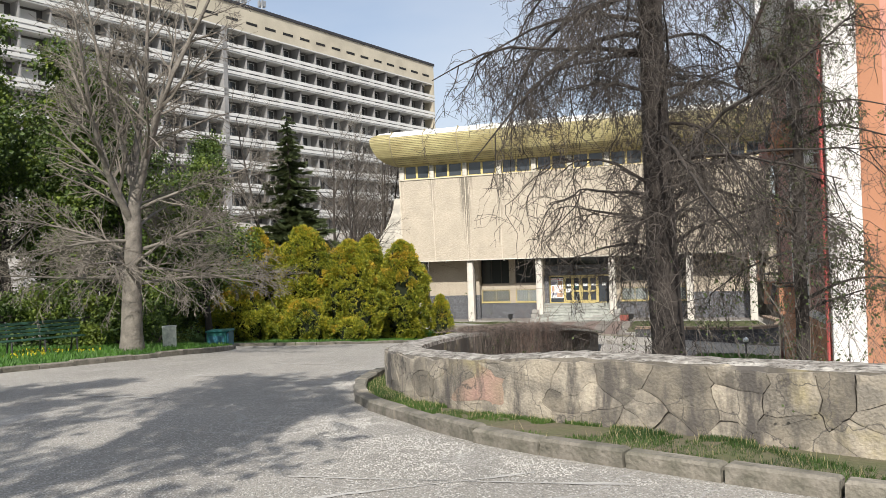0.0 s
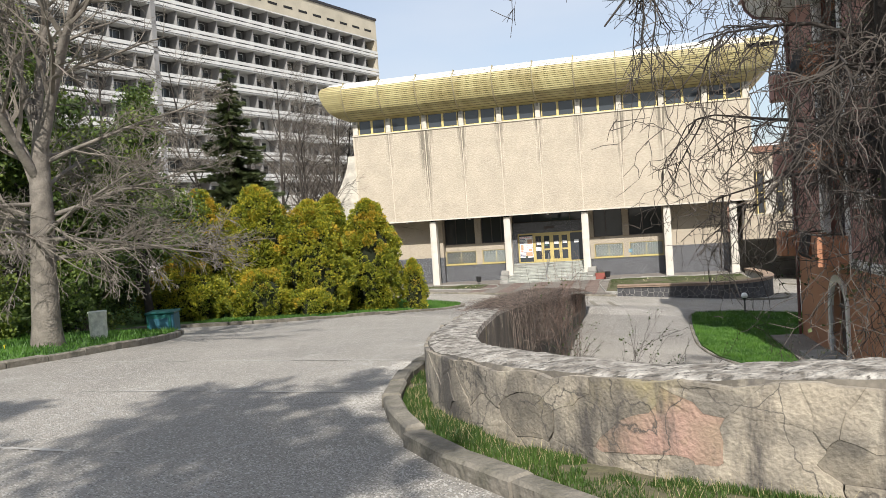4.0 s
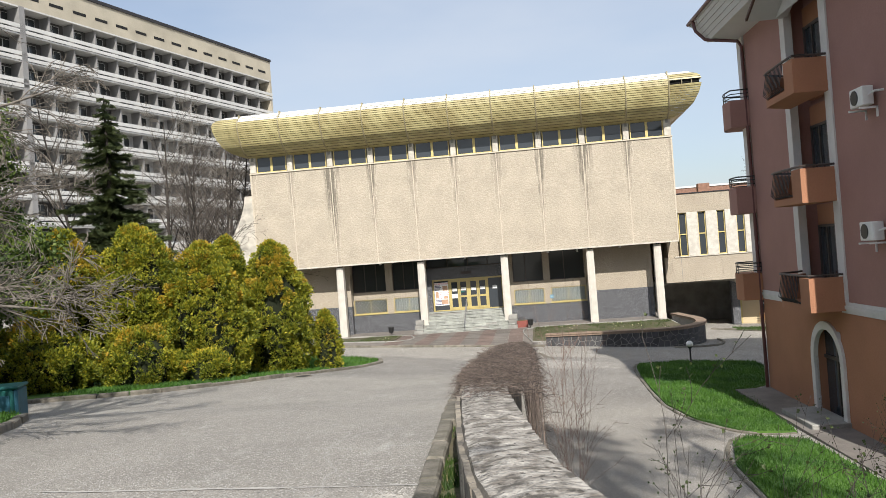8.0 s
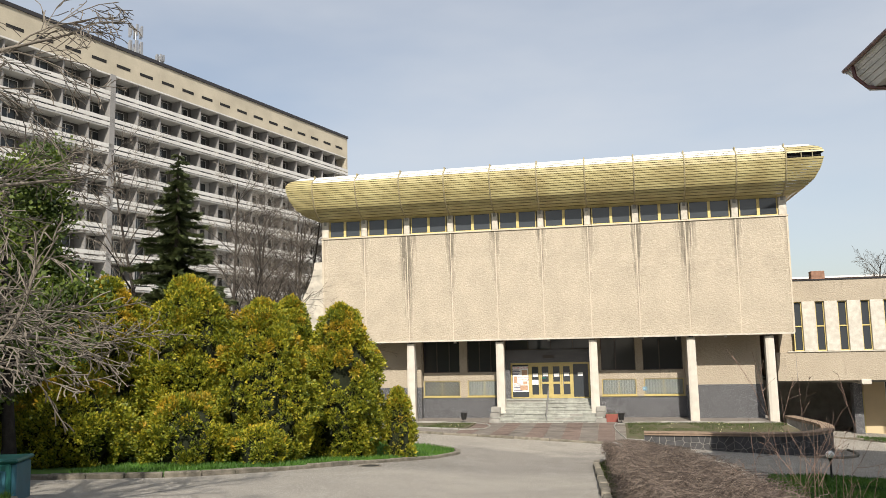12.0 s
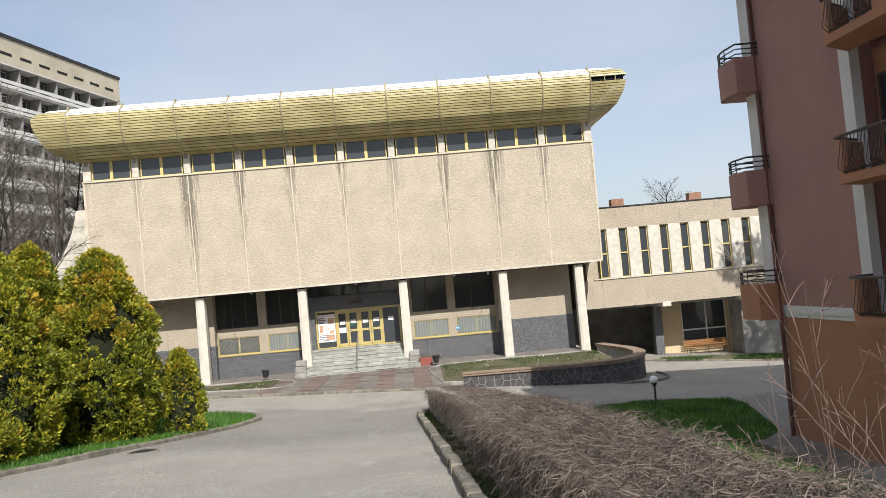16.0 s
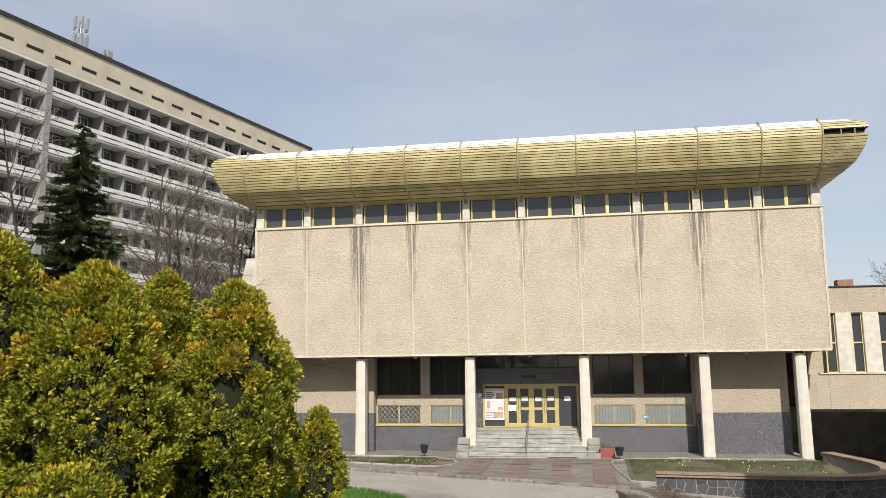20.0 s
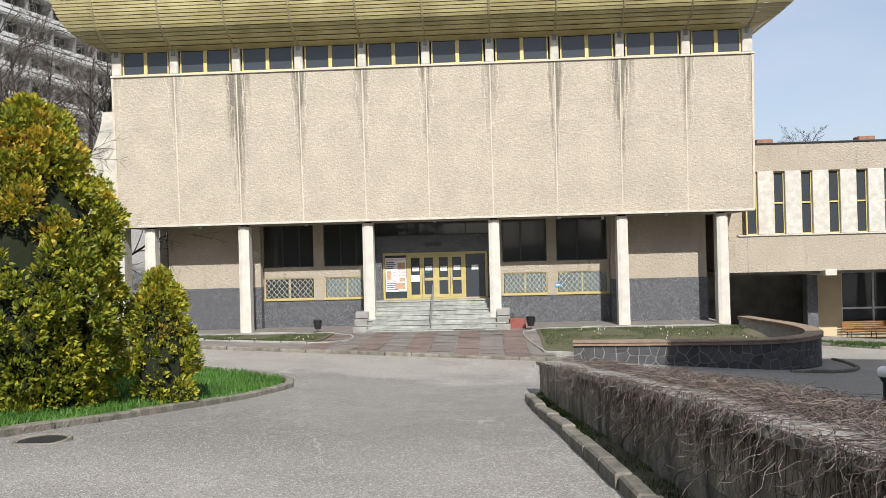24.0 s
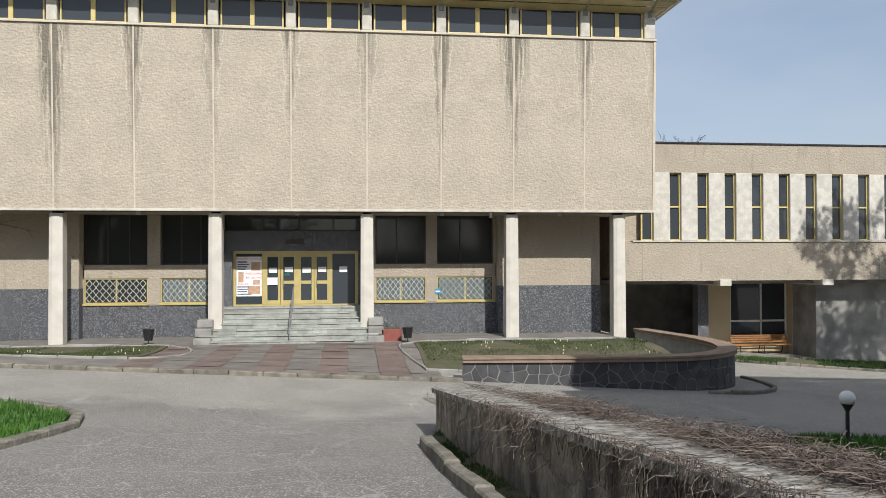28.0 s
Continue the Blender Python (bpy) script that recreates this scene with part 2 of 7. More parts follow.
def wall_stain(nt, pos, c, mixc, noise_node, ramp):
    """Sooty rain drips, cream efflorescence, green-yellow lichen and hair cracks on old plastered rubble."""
    def stretched(sc, rot, scale, det=6):
        mp = nt.nodes.new("ShaderNodeMapping")
        mp.inputs["Scale"].default_value, mp.inputs["Location"].default_value = sc, (rot, rot * 2, rot)
        nt.links.new(pos, mp.inputs["Vector"])
        n = nt.nodes.new("ShaderNodeTexNoise")
        n.inputs["Scale"].default_value, n.inputs["Detail"].default_value, n.inputs["Roughness"].default_value = scale, det, 0.65
        nt.links.new(mp.outputs[0], n.inputs["Vector"])
        return n.outputs["Fac"]
    c = mixc(ramp(stretched((1, 1, 1), 3.0, 1.7), 0.56, 0.7), c, (0.46, 0.41, 0.32))
    c = mixc(ramp(stretched((1, 1, 1), 9.0, 1.1), 0.6, 0.76), c, (0.33, 0.28, 0.15))
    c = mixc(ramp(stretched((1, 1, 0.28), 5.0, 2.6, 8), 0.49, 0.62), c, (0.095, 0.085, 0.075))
    v = nt.nodes.new("ShaderNodeTexVoronoi")
    v.feature, v.inputs["Scale"].default_value = "DISTANCE_TO_EDGE", 1.5
    wp = nt.nodes.new("ShaderNodeMixRGB")
    wp.blend_type, wp.inputs[0].default_value = "LINEAR_LIGHT", 0.3
    n2 = nt.nodes.new("ShaderNodeTexNoise")
    n2.inputs["Scale"].default_value, n2.inputs["Detail"].default_value = 2.0, 6
    nt.links.new(pos, n2.inputs["Vector"])
    nt.links.new(pos, wp.inputs[1])
    nt.links.new(n2.outputs["Color"], wp.inputs[2])
    nt.links.new(wp.outputs[0], v.inputs["Vector"])
    return mixc(ramp(v.outputs["Distance"], 0.012, 0.0), c, (0.09, 0.08, 0.07))


def flakes(nt, pos, c, mixc, noise_node, ramp):
    """Dark lichen and crumbled gaps in the old render of the wall's top."""
    c = mixc(ramp(noise_node(9.0, 7), 0.55, 0.64), c, (0.1, 0.09, 0.075))
    return mixc(ramp(noise_node(24.0, 5), 0.6, 0.68), c, (0.07, 0.062, 0.052))


def spots(nt, pos, c, mixc, noise_node, ramp):
    """Mixed granite chips."""
    v = nt.nodes.new("ShaderNodeTexVoronoi")
    v.inputs["Scale"].default_value = 38.0
    nt.links.new(pos, v.inputs["Vector"])
    return mixc(ramp(v.outputs["Color"], 0.6, 0.9), c, (0.3, 0.3, 0.32))


def glassmat(name, tint, rough=0.03):
    m = bpy.data.materials.new(name)
    m.use_nodes = True
    b = m.node_tree.nodes["Principled BSDF"]
    b.inputs["Base Color"].default_value = rgb(tint)
    b.inputs["Roughness"].default_value = rough
    b.inputs["IOR"].default_value = 1.5
    return m


M = dict(
    asphalt=mat("asphalt", (0.34, 0.315, 0.275), 0.92, 0.22, 0.5, 34, 0.8, 55, stain=road_stain),
    stucco=mat("stucco", (0.55, 0.485, 0.39), 0.95, 0.11, 0.7, 16, 1.4, 11, stain=facade_stain),
    stucco_plain=mat("stucco_plain", (0.48, 0.42, 0.335), 0.95, 0.2, 0.7, 16, 1.4, 11, stain=grime),
    whitestrip=mat("white_joint", (0.61, 0.54, 0.43), 0.8, 0.15, 2, 30, 0.1),
    concrete=mat("pale_concrete", (0.62, 0.58, 0.5), 0.85, 0.25, 2.5, 40, 0.2),
    greyconc=mat("grey_concrete", (0.36, 0.35, 0.32), 0.9, 0.35, 1.5, 40, 0.3),
    column=mat("white_column_stone", (0.62, 0.58, 0.51), 0.75, 0.14, 2.0, 40, 0.1, rnd=0.03),
    pierstone=mat("grimy_white_pier", (0.64, 0.605, 0.54), 0.8, 0.3, 3.5, 30, 0.25, hue=(0.5, 0.47, 0.41)),
    fascia=mat("yellowed_louvre", (0.5, 0.44, 0.22), 0.45, 0.3, 0.8, 8, 0.05, hue=(0.36, 0.3, 0.14)),
    # near-white for the top slats: sun glint put into their colour
    louvreglint=mat("louvre_sun_glint", (0.8, 0.78, 0.68), 0.45, 0.12, 0.8, 8, 0.05),
    # dark olive paints the shade between the slats
    louvregap=mat("louvre_gap_shade", (0.1, 0.085, 0.035), 0.9, 0.3, 2, 20, 0),
    rib=mat("louvre_rib", (0.38, 0.33, 0.2), 0.6, 0.3, 2, 20, 0.05),
    rooftop=mat("pale_roof_sheet", (0.8, 0.78, 0.72), 0.5, 0.1, 1, 10, 0.05),
    dark=mat("dark_void", (0.012, 0.012, 0.012), 0.9, 0.2, 2, 10, 0),
    glass=glassmat("window_glass", (0.045, 0.052, 0.06)),
    glass2=glassmat("dim_glass", (0.04, 0.044, 0.044), 0.08),
    yellowframe=mat("yellow_window_frame", (0.62, 0.5, 0.2), 0.5, 0.12, 3, 30, 0.03),
    brass=mat("anodised_door_frame", (0.52, 0.42, 0.17), 0.4, 0.15, 3, 30, 0.03),
    granite=mat("dark_granite", (0.075, 0.078, 0.085), 0.5, 0.35, 5, 60, 0.1, stain=spots),
    curtain=mat("net_curtain", (0.16, 0.19, 0.195), 0.9, 0.25, 6, 30, 0.1),
    lattice=mat("white_lattice", (0.7, 0.72, 0.66), 0.6, 0.1, 5, 30, 0.02),
    step=mat("step_slate", (0.4, 0.41, 0.37), 0.85, 0.3, 2.5, 20, 0.35, rnd=0.16),
    stonedark=mat("planter_stone", (0.075, 0.075, 0.08), 0.7, 0.35, 3, 25, 0.3, rnd=0.3),
    mortar=mat("mortar", (0.3, 0.29, 0.27), 0.95, 0.25, 4, 40, 0.3),
    coping=mat("planter_coping", (0.3, 0.22, 0.16), 0.8, 0.3, 3, 30, 0.2),
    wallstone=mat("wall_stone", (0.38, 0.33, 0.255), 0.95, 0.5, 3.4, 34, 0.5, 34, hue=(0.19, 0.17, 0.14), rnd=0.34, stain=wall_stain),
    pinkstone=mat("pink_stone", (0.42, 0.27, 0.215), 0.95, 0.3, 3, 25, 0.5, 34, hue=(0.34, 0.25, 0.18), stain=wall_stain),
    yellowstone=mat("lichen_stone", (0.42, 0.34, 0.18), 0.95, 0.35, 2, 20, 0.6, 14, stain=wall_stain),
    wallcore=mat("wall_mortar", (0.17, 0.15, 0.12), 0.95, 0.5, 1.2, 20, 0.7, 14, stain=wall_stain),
    walltop=mat("weathered_wall_top", (0.5, 0.47, 0.42), 0.95, 0.55, 6.5, 30, 1.8, 15, hue=(0.19, 0.17, 0.145), stain=flakes),
    kerb=mat("kerb_concrete", (0.245, 0.22, 0.18), 0.95, 0.45, 4.5, 30, 0.9, 18, rnd=0.18, hue=(0.14, 0.13, 0.1)),
    paver=mat("grey_paver", (0.2, 0.18, 0.16), 0.9, 0.25, 1.5, 14, 0.35, rnd=0.12),
    redpaver=mat("red_paver", (0.19, 0.142, 0.122), 0.9, 0.25, 1.5, 14, 0.35, rnd=0.12),
    soil=mat("soil", (0.12, 0.1, 0.065), 1.0, 0.5, 1.8, 18, 1.0, 12, hue=(0.075, 0.085, 0.035)),
    dust=mat("road_dust", (0.45, 0.43, 0.395), 0.95, 0.2, 5, 40, 0.2),
    grassbase=mat("lawn_turf", (0.1, 0.2, 0.03), 0.95, 0.45, 0.8, 18, 0.9, 14, hue=(0.05, 0.13, 0.02)),
    verge=mat("verge_turf", (0.1, 0.105, 0.045), 0.95, 0.5, 1.6, 16, 1.0, 12, hue=(0.14, 0.115, 0.075)),
    blade=leafmat("grass_blade", (0.02, 0.07, 0.008), (0.1, 0.22, 0.025)),
    weed=leafmat("verge_weed", (0.016, 0.042, 0.008), (0.08, 0.145, 0.022)),
    drygrass=leafmat("dry_grass", (0.3, 0.25, 0.12), (0.5, 0.43, 0.25)),
    thuja=leafmat("golden_thuja", (0.035, 0.065, 0.006), (0.52, 0.43, 0.03), (0.21, 0.24, 0.018), 0.75, 0.9),
    thujagold=leafmat("orange_tipped_thuja", (0.1, 0.11, 0.01), (0.6, 0.36, 0.03), (0.38, 0.28, 0.02), 0.75, 0.9),
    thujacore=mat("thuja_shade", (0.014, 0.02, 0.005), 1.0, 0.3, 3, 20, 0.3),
    spruce=leafmat("spruce_needles", (0.024, 0.042, 0.014), (0.1, 0.12, 0.04)),
    evergreen=leafmat("ivy_leaves", (0.012, 0.028, 0.006), (0.2, 0.25, 0.035), (0.06, 0.1, 0.014)),
    yew=leafmat("yew_needles", (0.02, 0.035, 0.01), (0.1, 0.13, 0.035)),
    bud=leafmat("young_leaves", (0.03, 0.05, 0.014), (0.09, 0.12, 0.03)),
    bark=mat("grey_bark", (0.22, 0.195, 0.165), 0.95, 0.4, 4, 30, 0.8, 18),
    darkbark=mat("dark_bark", (0.055, 0.045, 0.038), 0.95, 0.4, 4, 30, 0.8, 18),
    twig=mat("bare_twig", (0.2, 0.175, 0.145), 0.95, 0.3, 2, 20, 0),
    darktwig=mat("dark_twig", (0.095, 0.08, 0.068), 0.95, 0.3, 2, 20, 0),
    sapling=mat("reddish_sapling_bark", (0.21, 0.14, 0.11), 0.9, 0.3, 2, 20, 0),
    creeper=leafmat("dry_creeper_stems", (0.05, 0.038, 0.031), (0.32, 0.255, 0.21), (0.125, 0.096, 0.08), 0.95, 0.3),
    vine=mat("dry_vine", (0.14, 0.108, 0.09), 0.95, 0.4, 2, 20, 0),
    maroon=mat("maroon_render", (0.37, 0.205, 0.172), 0.9, 0.12, 0.6, 20, 0.25),
    orange=mat("orange_render", (0.41, 0.195, 0.11), 0.9, 0.12, 0.6, 20, 0.25),
    peach=mat("pink_render", (0.54, 0.265, 0.205), 0.9, 0.1, 0.8, 20, 0.2),
    whiteband=mat("white_band", (0.68, 0.66, 0.63), 0.8, 0.1, 2, 20, 0.1),
    soffit=mat("white_soffit", (0.6, 0.6, 0.6), 0.6, 0.06, 2, 20, 0.05),
    rooftile=mat("brown_roof_tile", (0.11, 0.055, 0.045), 0.7, 0.3, 3, 20, 0.3),
    pipe=mat("brown_downpipe", (0.13, 0.05, 0.045), 0.4, 0.15, 3, 20, 0),
    redpipe=mat("red_downpipe", (0.5, 0.1, 0.09), 0.4, 0.15, 3, 20, 0),
    iron=mat("black_iron", (0.03, 0.03, 0.03), 0.5, 0.2, 5, 30, 0.02),
    brownwood=mat("dark_frame", (0.06, 0.045, 0.04), 0.5, 0.2, 5, 30, 0.05),
    acwhite=mat("white_casing", (0.75, 0.75, 0.73), 0.4, 0.08, 4, 20, 0.0),
    hotelconc=mat("hotel_concrete", (0.5, 0.45, 0.35), 0.9, 0.18, 0.25, 6, 0.1),
    hotelwhite=mat("hotel_white_slab", (0.61, 0.605, 0.58), 0.8, 0.12, 0.3, 6, 0.05),
    # partitions toned down to grey for the shade in the balconies
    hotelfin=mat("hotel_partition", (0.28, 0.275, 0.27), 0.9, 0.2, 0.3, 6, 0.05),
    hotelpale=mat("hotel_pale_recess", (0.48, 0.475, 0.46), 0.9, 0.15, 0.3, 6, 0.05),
    # near black: the balconies' shade is put into this colour
    hotelshade=mat("hotel_recess_shade", (0.08, 0.077, 0.074), 0.9, 0.2, 0.3, 6, 0.05),
    tar=mat("roof_felt", (0.03, 0.03, 0.035), 0.9, 0.2, 1, 10, 0.1),
    green=mat("dark_green_paint", (0.02, 0.065, 0.04), 0.5, 0.3, 5, 30, 0.1),
    teal=mat("teal_plastic", (0.012, 0.11, 0.1), 0.45, 0.15, 4, 30, 0.05),
    tealdark=mat("blue_green_panel", (0.03, 0.12, 0.17), 0.45, 0.15, 4, 30, 0.05),
    chipped=mat("chipped_white_bin", (0.74, 0.73, 0.66), 0.8, 0.3, 9, 40, 0.2, hue=(0.5, 0.5, 0.45)),
    benchwood=mat("varnished_slats", (0.42, 0.2, 0.07), 0.5, 0.25, 6, 40, 0.1, rnd=0.1),
    yellowwall=mat("yellow_plaster", (0.62, 0.5, 0.32), 0.9, 0.12, 0.8, 20, 0.2),
    redbox=mat("red_box", (0.28, 0.08, 0.06), 0.7, 0.25, 4, 20, 0.1),
    paper=mat("paper", (0.8, 0.8, 0.78), 0.7, 0.05, 3, 20, 0),
    blue=mat("blue_sign", (0.05, 0.3, 0.55), 0.5, 0.08, 3, 20, 0),
    red=mat("red_ink", (0.6, 0.06, 0.05), 0.7, 0.1, 3, 20, 0),
    ink=mat("dark_ink", (0.12, 0.12, 0.2), 0.7, 0.1, 3, 20, 0),
    tan=mat("photo_tan", (0.6, 0.38, 0.25), 0.7, 0.3, 9, 40, 0),
    globe=mat("opal_globe", (0.85, 0.85, 0.83), 0.25, 0.03, 3, 20, 0),
    brick=mat("red_brick", (0.3, 0.17, 0.12), 0.9, 0.3, 4, 20, 0.3),
    steel=mat("galvanised_steel", (0.5, 0.5, 0.5), 0.4, 0.15, 4, 20, 0.0, metal=0.7),
    flower=mat("yellow_petal", (0.75, 0.6, 0.03), 0.7, 0.1, 3, 20, 0),
    whiteflower=mat("white_petal", (0.7, 0.68, 0.4), 0.7, 0.1, 3, 20, 0),
    whitebld=mat("white_blue_block", (0.62, 0.68, 0.7), 0.8, 0.12, 0.5, 10, 0.1),
)


# ---- mesh helpers ----
def part(name, bm, material, parent=None, label="", smooth=False):
    me = bpy.data.meshes.new(name)
    if isinstance(bm, tuple):
        me.from_pydata(bm[0], [], bm[1])
    else:
        bm.normal_update()
        bm.to_mesh(me)
        bm.free()
    for m in material if isinstance(material, list) else [material]:
        me.materials.append(m)
    if smooth:
        me.polygons.foreach_set("use_smooth", [True] * len(me.polygons))
    ob = new(name, me)
    if parent is not None:
        ob.parent = parent
    if label:
        ob["label"] = label
    return ob


def empty(name, label, category, loc=(0, 0, 0), rz=0.0, group="", kind=""):
    ob = new(name)
    ob.empty_display_size = 0.2
    ob.matrix_world = pose(*loc, 0, 0, rz)
    return tagged(ob, label, category, group, kind)


def box(bm, x0, x1, y0, y1, z0, z1, bev=0.0):
    r = bmesh.ops.create_cube(bm, size=1.0, matrix=Matrix.LocRotScale(((x0 + x1) / 2, (y0 + y1) / 2, (z0 + z1) / 2), None, (abs(x1 - x0), abs(y1 - y0), abs(z1 - z0))))
    if bev:
        es = list({e for v in r["verts"] for e in v.link_edges})
        bmesh.ops.bevel(bm, geom=es, offset=bev, segments=1, affect="EDGES")
    return bm


def cube(*a, bev=0.0):
    return box(bmesh.new(), *a, bev=bev)


def boxes(rows):
    """Many plain boxes in one mesh, cheaply."""
    vs, fs = [], []
    for x0, x1, y0, y1, z0, z1 in rows:
        b = len(vs)
        vs += [(x, y, z) for x in (x0, x1) for y in (y0, y1) for z in (z0, z1)]
        fs += [(b, b + 1, b + 3, b + 2), (b + 4, b + 6, b + 7, b + 5), (b, b + 4, b + 5, b + 1), (b + 2, b + 3, b + 7, b + 6), (b, b + 2, b + 6, b + 4), (b + 1, b + 5, b + 7, b + 3)]
    return vs, fs


def cyl(bm, p, q, r0, r1=None, n=10, cap=True):
    p, q = Vector(p), Vector(q)
    d = q - p
    m = Matrix.Translation((p + q) / 2) @ d.to_track_quat("Z", "Y").to_matrix().to_4x4()
    bmesh.ops.create_cone(bm, cap_ends=cap, segments=n, radius1=r0, radius2=r0 if r1 is None else r1, depth=d.length, matrix=m)
    return bm


def tube(p, q, r0, r1=None, n=10):
    return cyl(bmesh.new(), p, q, r0, r1, n)


def polyline_tube(points, r, n=6):
    """One tube along a list of points; r: a radius or a list of radii."""
    vs, fs = [], []
    add_tube(vs, fs, points, r if isinstance(r, (list, tuple)) else [r] * len(points), n)
    return vs, fs


def add_tube(vs, fs, pts, rs, n=4):
    pts = [Vector(p) for p in pts]
    base = len(vs)
    for i, p in enumerate(pts):
        d = (pts[min(i + 1, len(pts) - 1)] - pts[max(i - 1, 0)])
        if d.length < 1e-6:
            d = Vector((0, 0, 1))
        d.normalize()
        a = d.cross(Vector((0.31, 0.17, 0.93) if abs(d.z) < 0.9 else (1, 0.2, 0))).normalized()
        b = d.cross(a)
        for k in range(n):
            t = 2 * math.pi * k / n
            vs.append(tuple(p + (a * math.cos(t) + b * math.sin(t)) * rs[i]))
    for i in range(len(pts) - 1):
        for k in range(n):
            j = (k + 1) % n
            fs.append((base + i * n + k, base + i * n + j, base + (i + 1) * n + j, base + (i + 1) * n + k))


def extrude_profile(bm, prof, axis_pts):
    """Sweep an open or closed (y, z) profile along x positions given as (x) pairs."""
    rings = []
    for x in axis_pts:
        rings.append([bm.verts.new((x, y, z)) for y, z in prof])
    n = len(prof)
    for a, b in zip(rings, rings[1:]):
        for i in range(n):
            j = (i + 1) % n
            bm.faces.new((a[i], b[i], b[j], a[j]))
    bm.faces.new(rings[0])
    bm.faces.new(list(reversed(rings[-1])))
    bmesh.ops.recalc_face_normals(bm, faces=bm.faces[:])
    return bm


def resample(pts, step):
    """Points at even steps along a smooth curve through pts."""
    P = [Vector((*p, 0)[:3]) for p in pts]
    dense = []
    for i in range(len(P) - 1):
        a, b, c, d = P[max(i - 1, 0)], P[i], P[i + 1], P[min(i + 2, len(P) - 1)]
        for k in range(20):
            t = k / 20
            dense.append(0.5 * ((2 * b) + (c - a) * t + (2 * a - 5 * b + 4 * c - d) * t * t + (3 * b - a - 3 * c + d) * t ** 3))
    dense.append(P[-1])
    out, acc = [dense[0]], 0.0
    for a, b in zip(dense, dense[1:]):
        seg = (b - a).length
        while acc + seg >= step:
            t = (step - acc) / seg
            a = a + (b - a) * t
            out.append(a)
            seg = (b - a).length
            acc = 0.0
        acc += seg
    out.append(dense[-1])
    return out


def offset_line(pts, d):
    """The line moved d to its right."""
    out = []
    for i, p in enumerate(pts):
        t = (pts[min(i + 1, len(pts) - 1)] - pts[max(i - 1, 0)]).normalized()
        out.append(p + Vector((t.y, -t.x, 0)) * d)
    return out


def voronoi(points, w, h):
    """Convex cells of points in the rectangle 0..w, 0..h."""
    cells = []
    for i, (px, py) in enumerate(points):
        poly = [(0, 0), (w, 0), (w, h), (0, h)]
        near = sorted(((qx - px) ** 2 + (qy - py) ** 2, qx, qy) for j, (qx, qy) in enumerate(points) if j != i)[:14]
        for _, qx, qy in near:
            mx, my, nx, ny = (px + qx) / 2, (py + qy) / 2, qx - px, qy - py
            new_poly = []
            for k in range(len(poly)):
                a, b = poly[k], poly[(k + 1) % len(poly)]
                da = (a[0] - mx) * nx + (a[1] - my) * ny
                db = (b[0] - mx) * nx + (b[1] - my) * ny
                if da <= 0:
                    new_poly.append(a)
                if da * db < 0:
                    t = da / (da - db)
                    new_poly.append((a[0] + (b[0] - a[0]) * t, a[1] + (b[1] - a[1]) * t))
            poly = new_poly
            if len(poly) < 3:
                break
        if len(poly) >= 3:
            cells.append(poly)
    return cells


def shrink(poly, g):
    cx, cy = sum(p[0] for p in poly) / len(poly), sum(p[1] for p in poly) / len(poly)
    out = []
    for x, y in poly:
        d = math.hypot(x - cx, y - cy) or 1
        k = max(0.3, 1 - g / d)
        out.append((cx + (x - cx) * k, cy + (y - cy) * k))
    return out


# ---- the lie of the land ----
RAMP_Y = (-400, -64, -55, -50, -45, -40, -36.5, -33.9, -31.3, -25, -20, -16, -10, 60)
RAMP_Z = (4.0, 3.85, 3.62, 3.35, 3.05, 2.6, 2.05, 1.8, 1.52, 0.9, 0.33, 0.0, -1.0, -3.0)
WALL_FACE = resample([(26, -59.3), (18, -57.6), (12.66, -55.7), (11.14, -55.05), (9.6, -54.55), (8.5, -54.1), (7.65, -53.5), (7.0, -52.9), (6.4, -52.2), (5.95, -51.4), (5.6, -50.3), (5.35, -48.9), (5.12, -47.2), (4.92, -45.5), (4.75, -43), (4.55, -38), (4.3, -30), (3.95, -22), (3.8, -17.5)], 0.35)
WALL_FACE_N = np.array([(p.x, p.y) for p in WALL_FACE])


def plane_z(x, y):
    return -0.255 - 0.055 * np.clip(x, -10, 30) - 0.015 * np.clip(y, -60, 25)


def ramp_z(y):
    return np.interp(y, RAMP_Y, RAMP_Z)


def wall_side(x, y):
    """Metres to the right (the yard's side) of the retaining wall's road face; past its end the fall is soft."""
    x, y = np.atleast_1d(np.asarray(x, float)), np.atleast_1d(np.asarray(y, float))
    out = np.empty(x.shape)
    A, B = WALL_FACE_N[:-1], WALL_FACE_N[1:]
    D = B - A
    L = (D ** 2).sum(1)
    flat_x, flat_y, flat_o = x.ravel(), y.ravel(), out.ravel()
    for s in range(0, len(flat_x), 4000):
        px, py = flat_x[s:s + 4000, None], flat_y[s:s + 4000, None]
        t = np.clip(((px - A[:, 0]) * D[:, 0] + (py - A[:, 1]) * D[:, 1]) / L, 0, 1)
        dx, dy = px - (A[:, 0] + t * D[:, 0]), py - (A[:, 1] + t * D[:, 1])
        d2 = dx * dx + dy * dy
        k = d2.argmin(1)
        r = np.arange(len(k))
        cross = D[k, 0] * dy[r, k] - D[k, 1] * dx[r, k]
        flat_o[s:s + 4000] = np.sqrt(d2[r, k]) * np.where(cross < 0, 1, -1)
    return flat_o.reshape(x.shape)


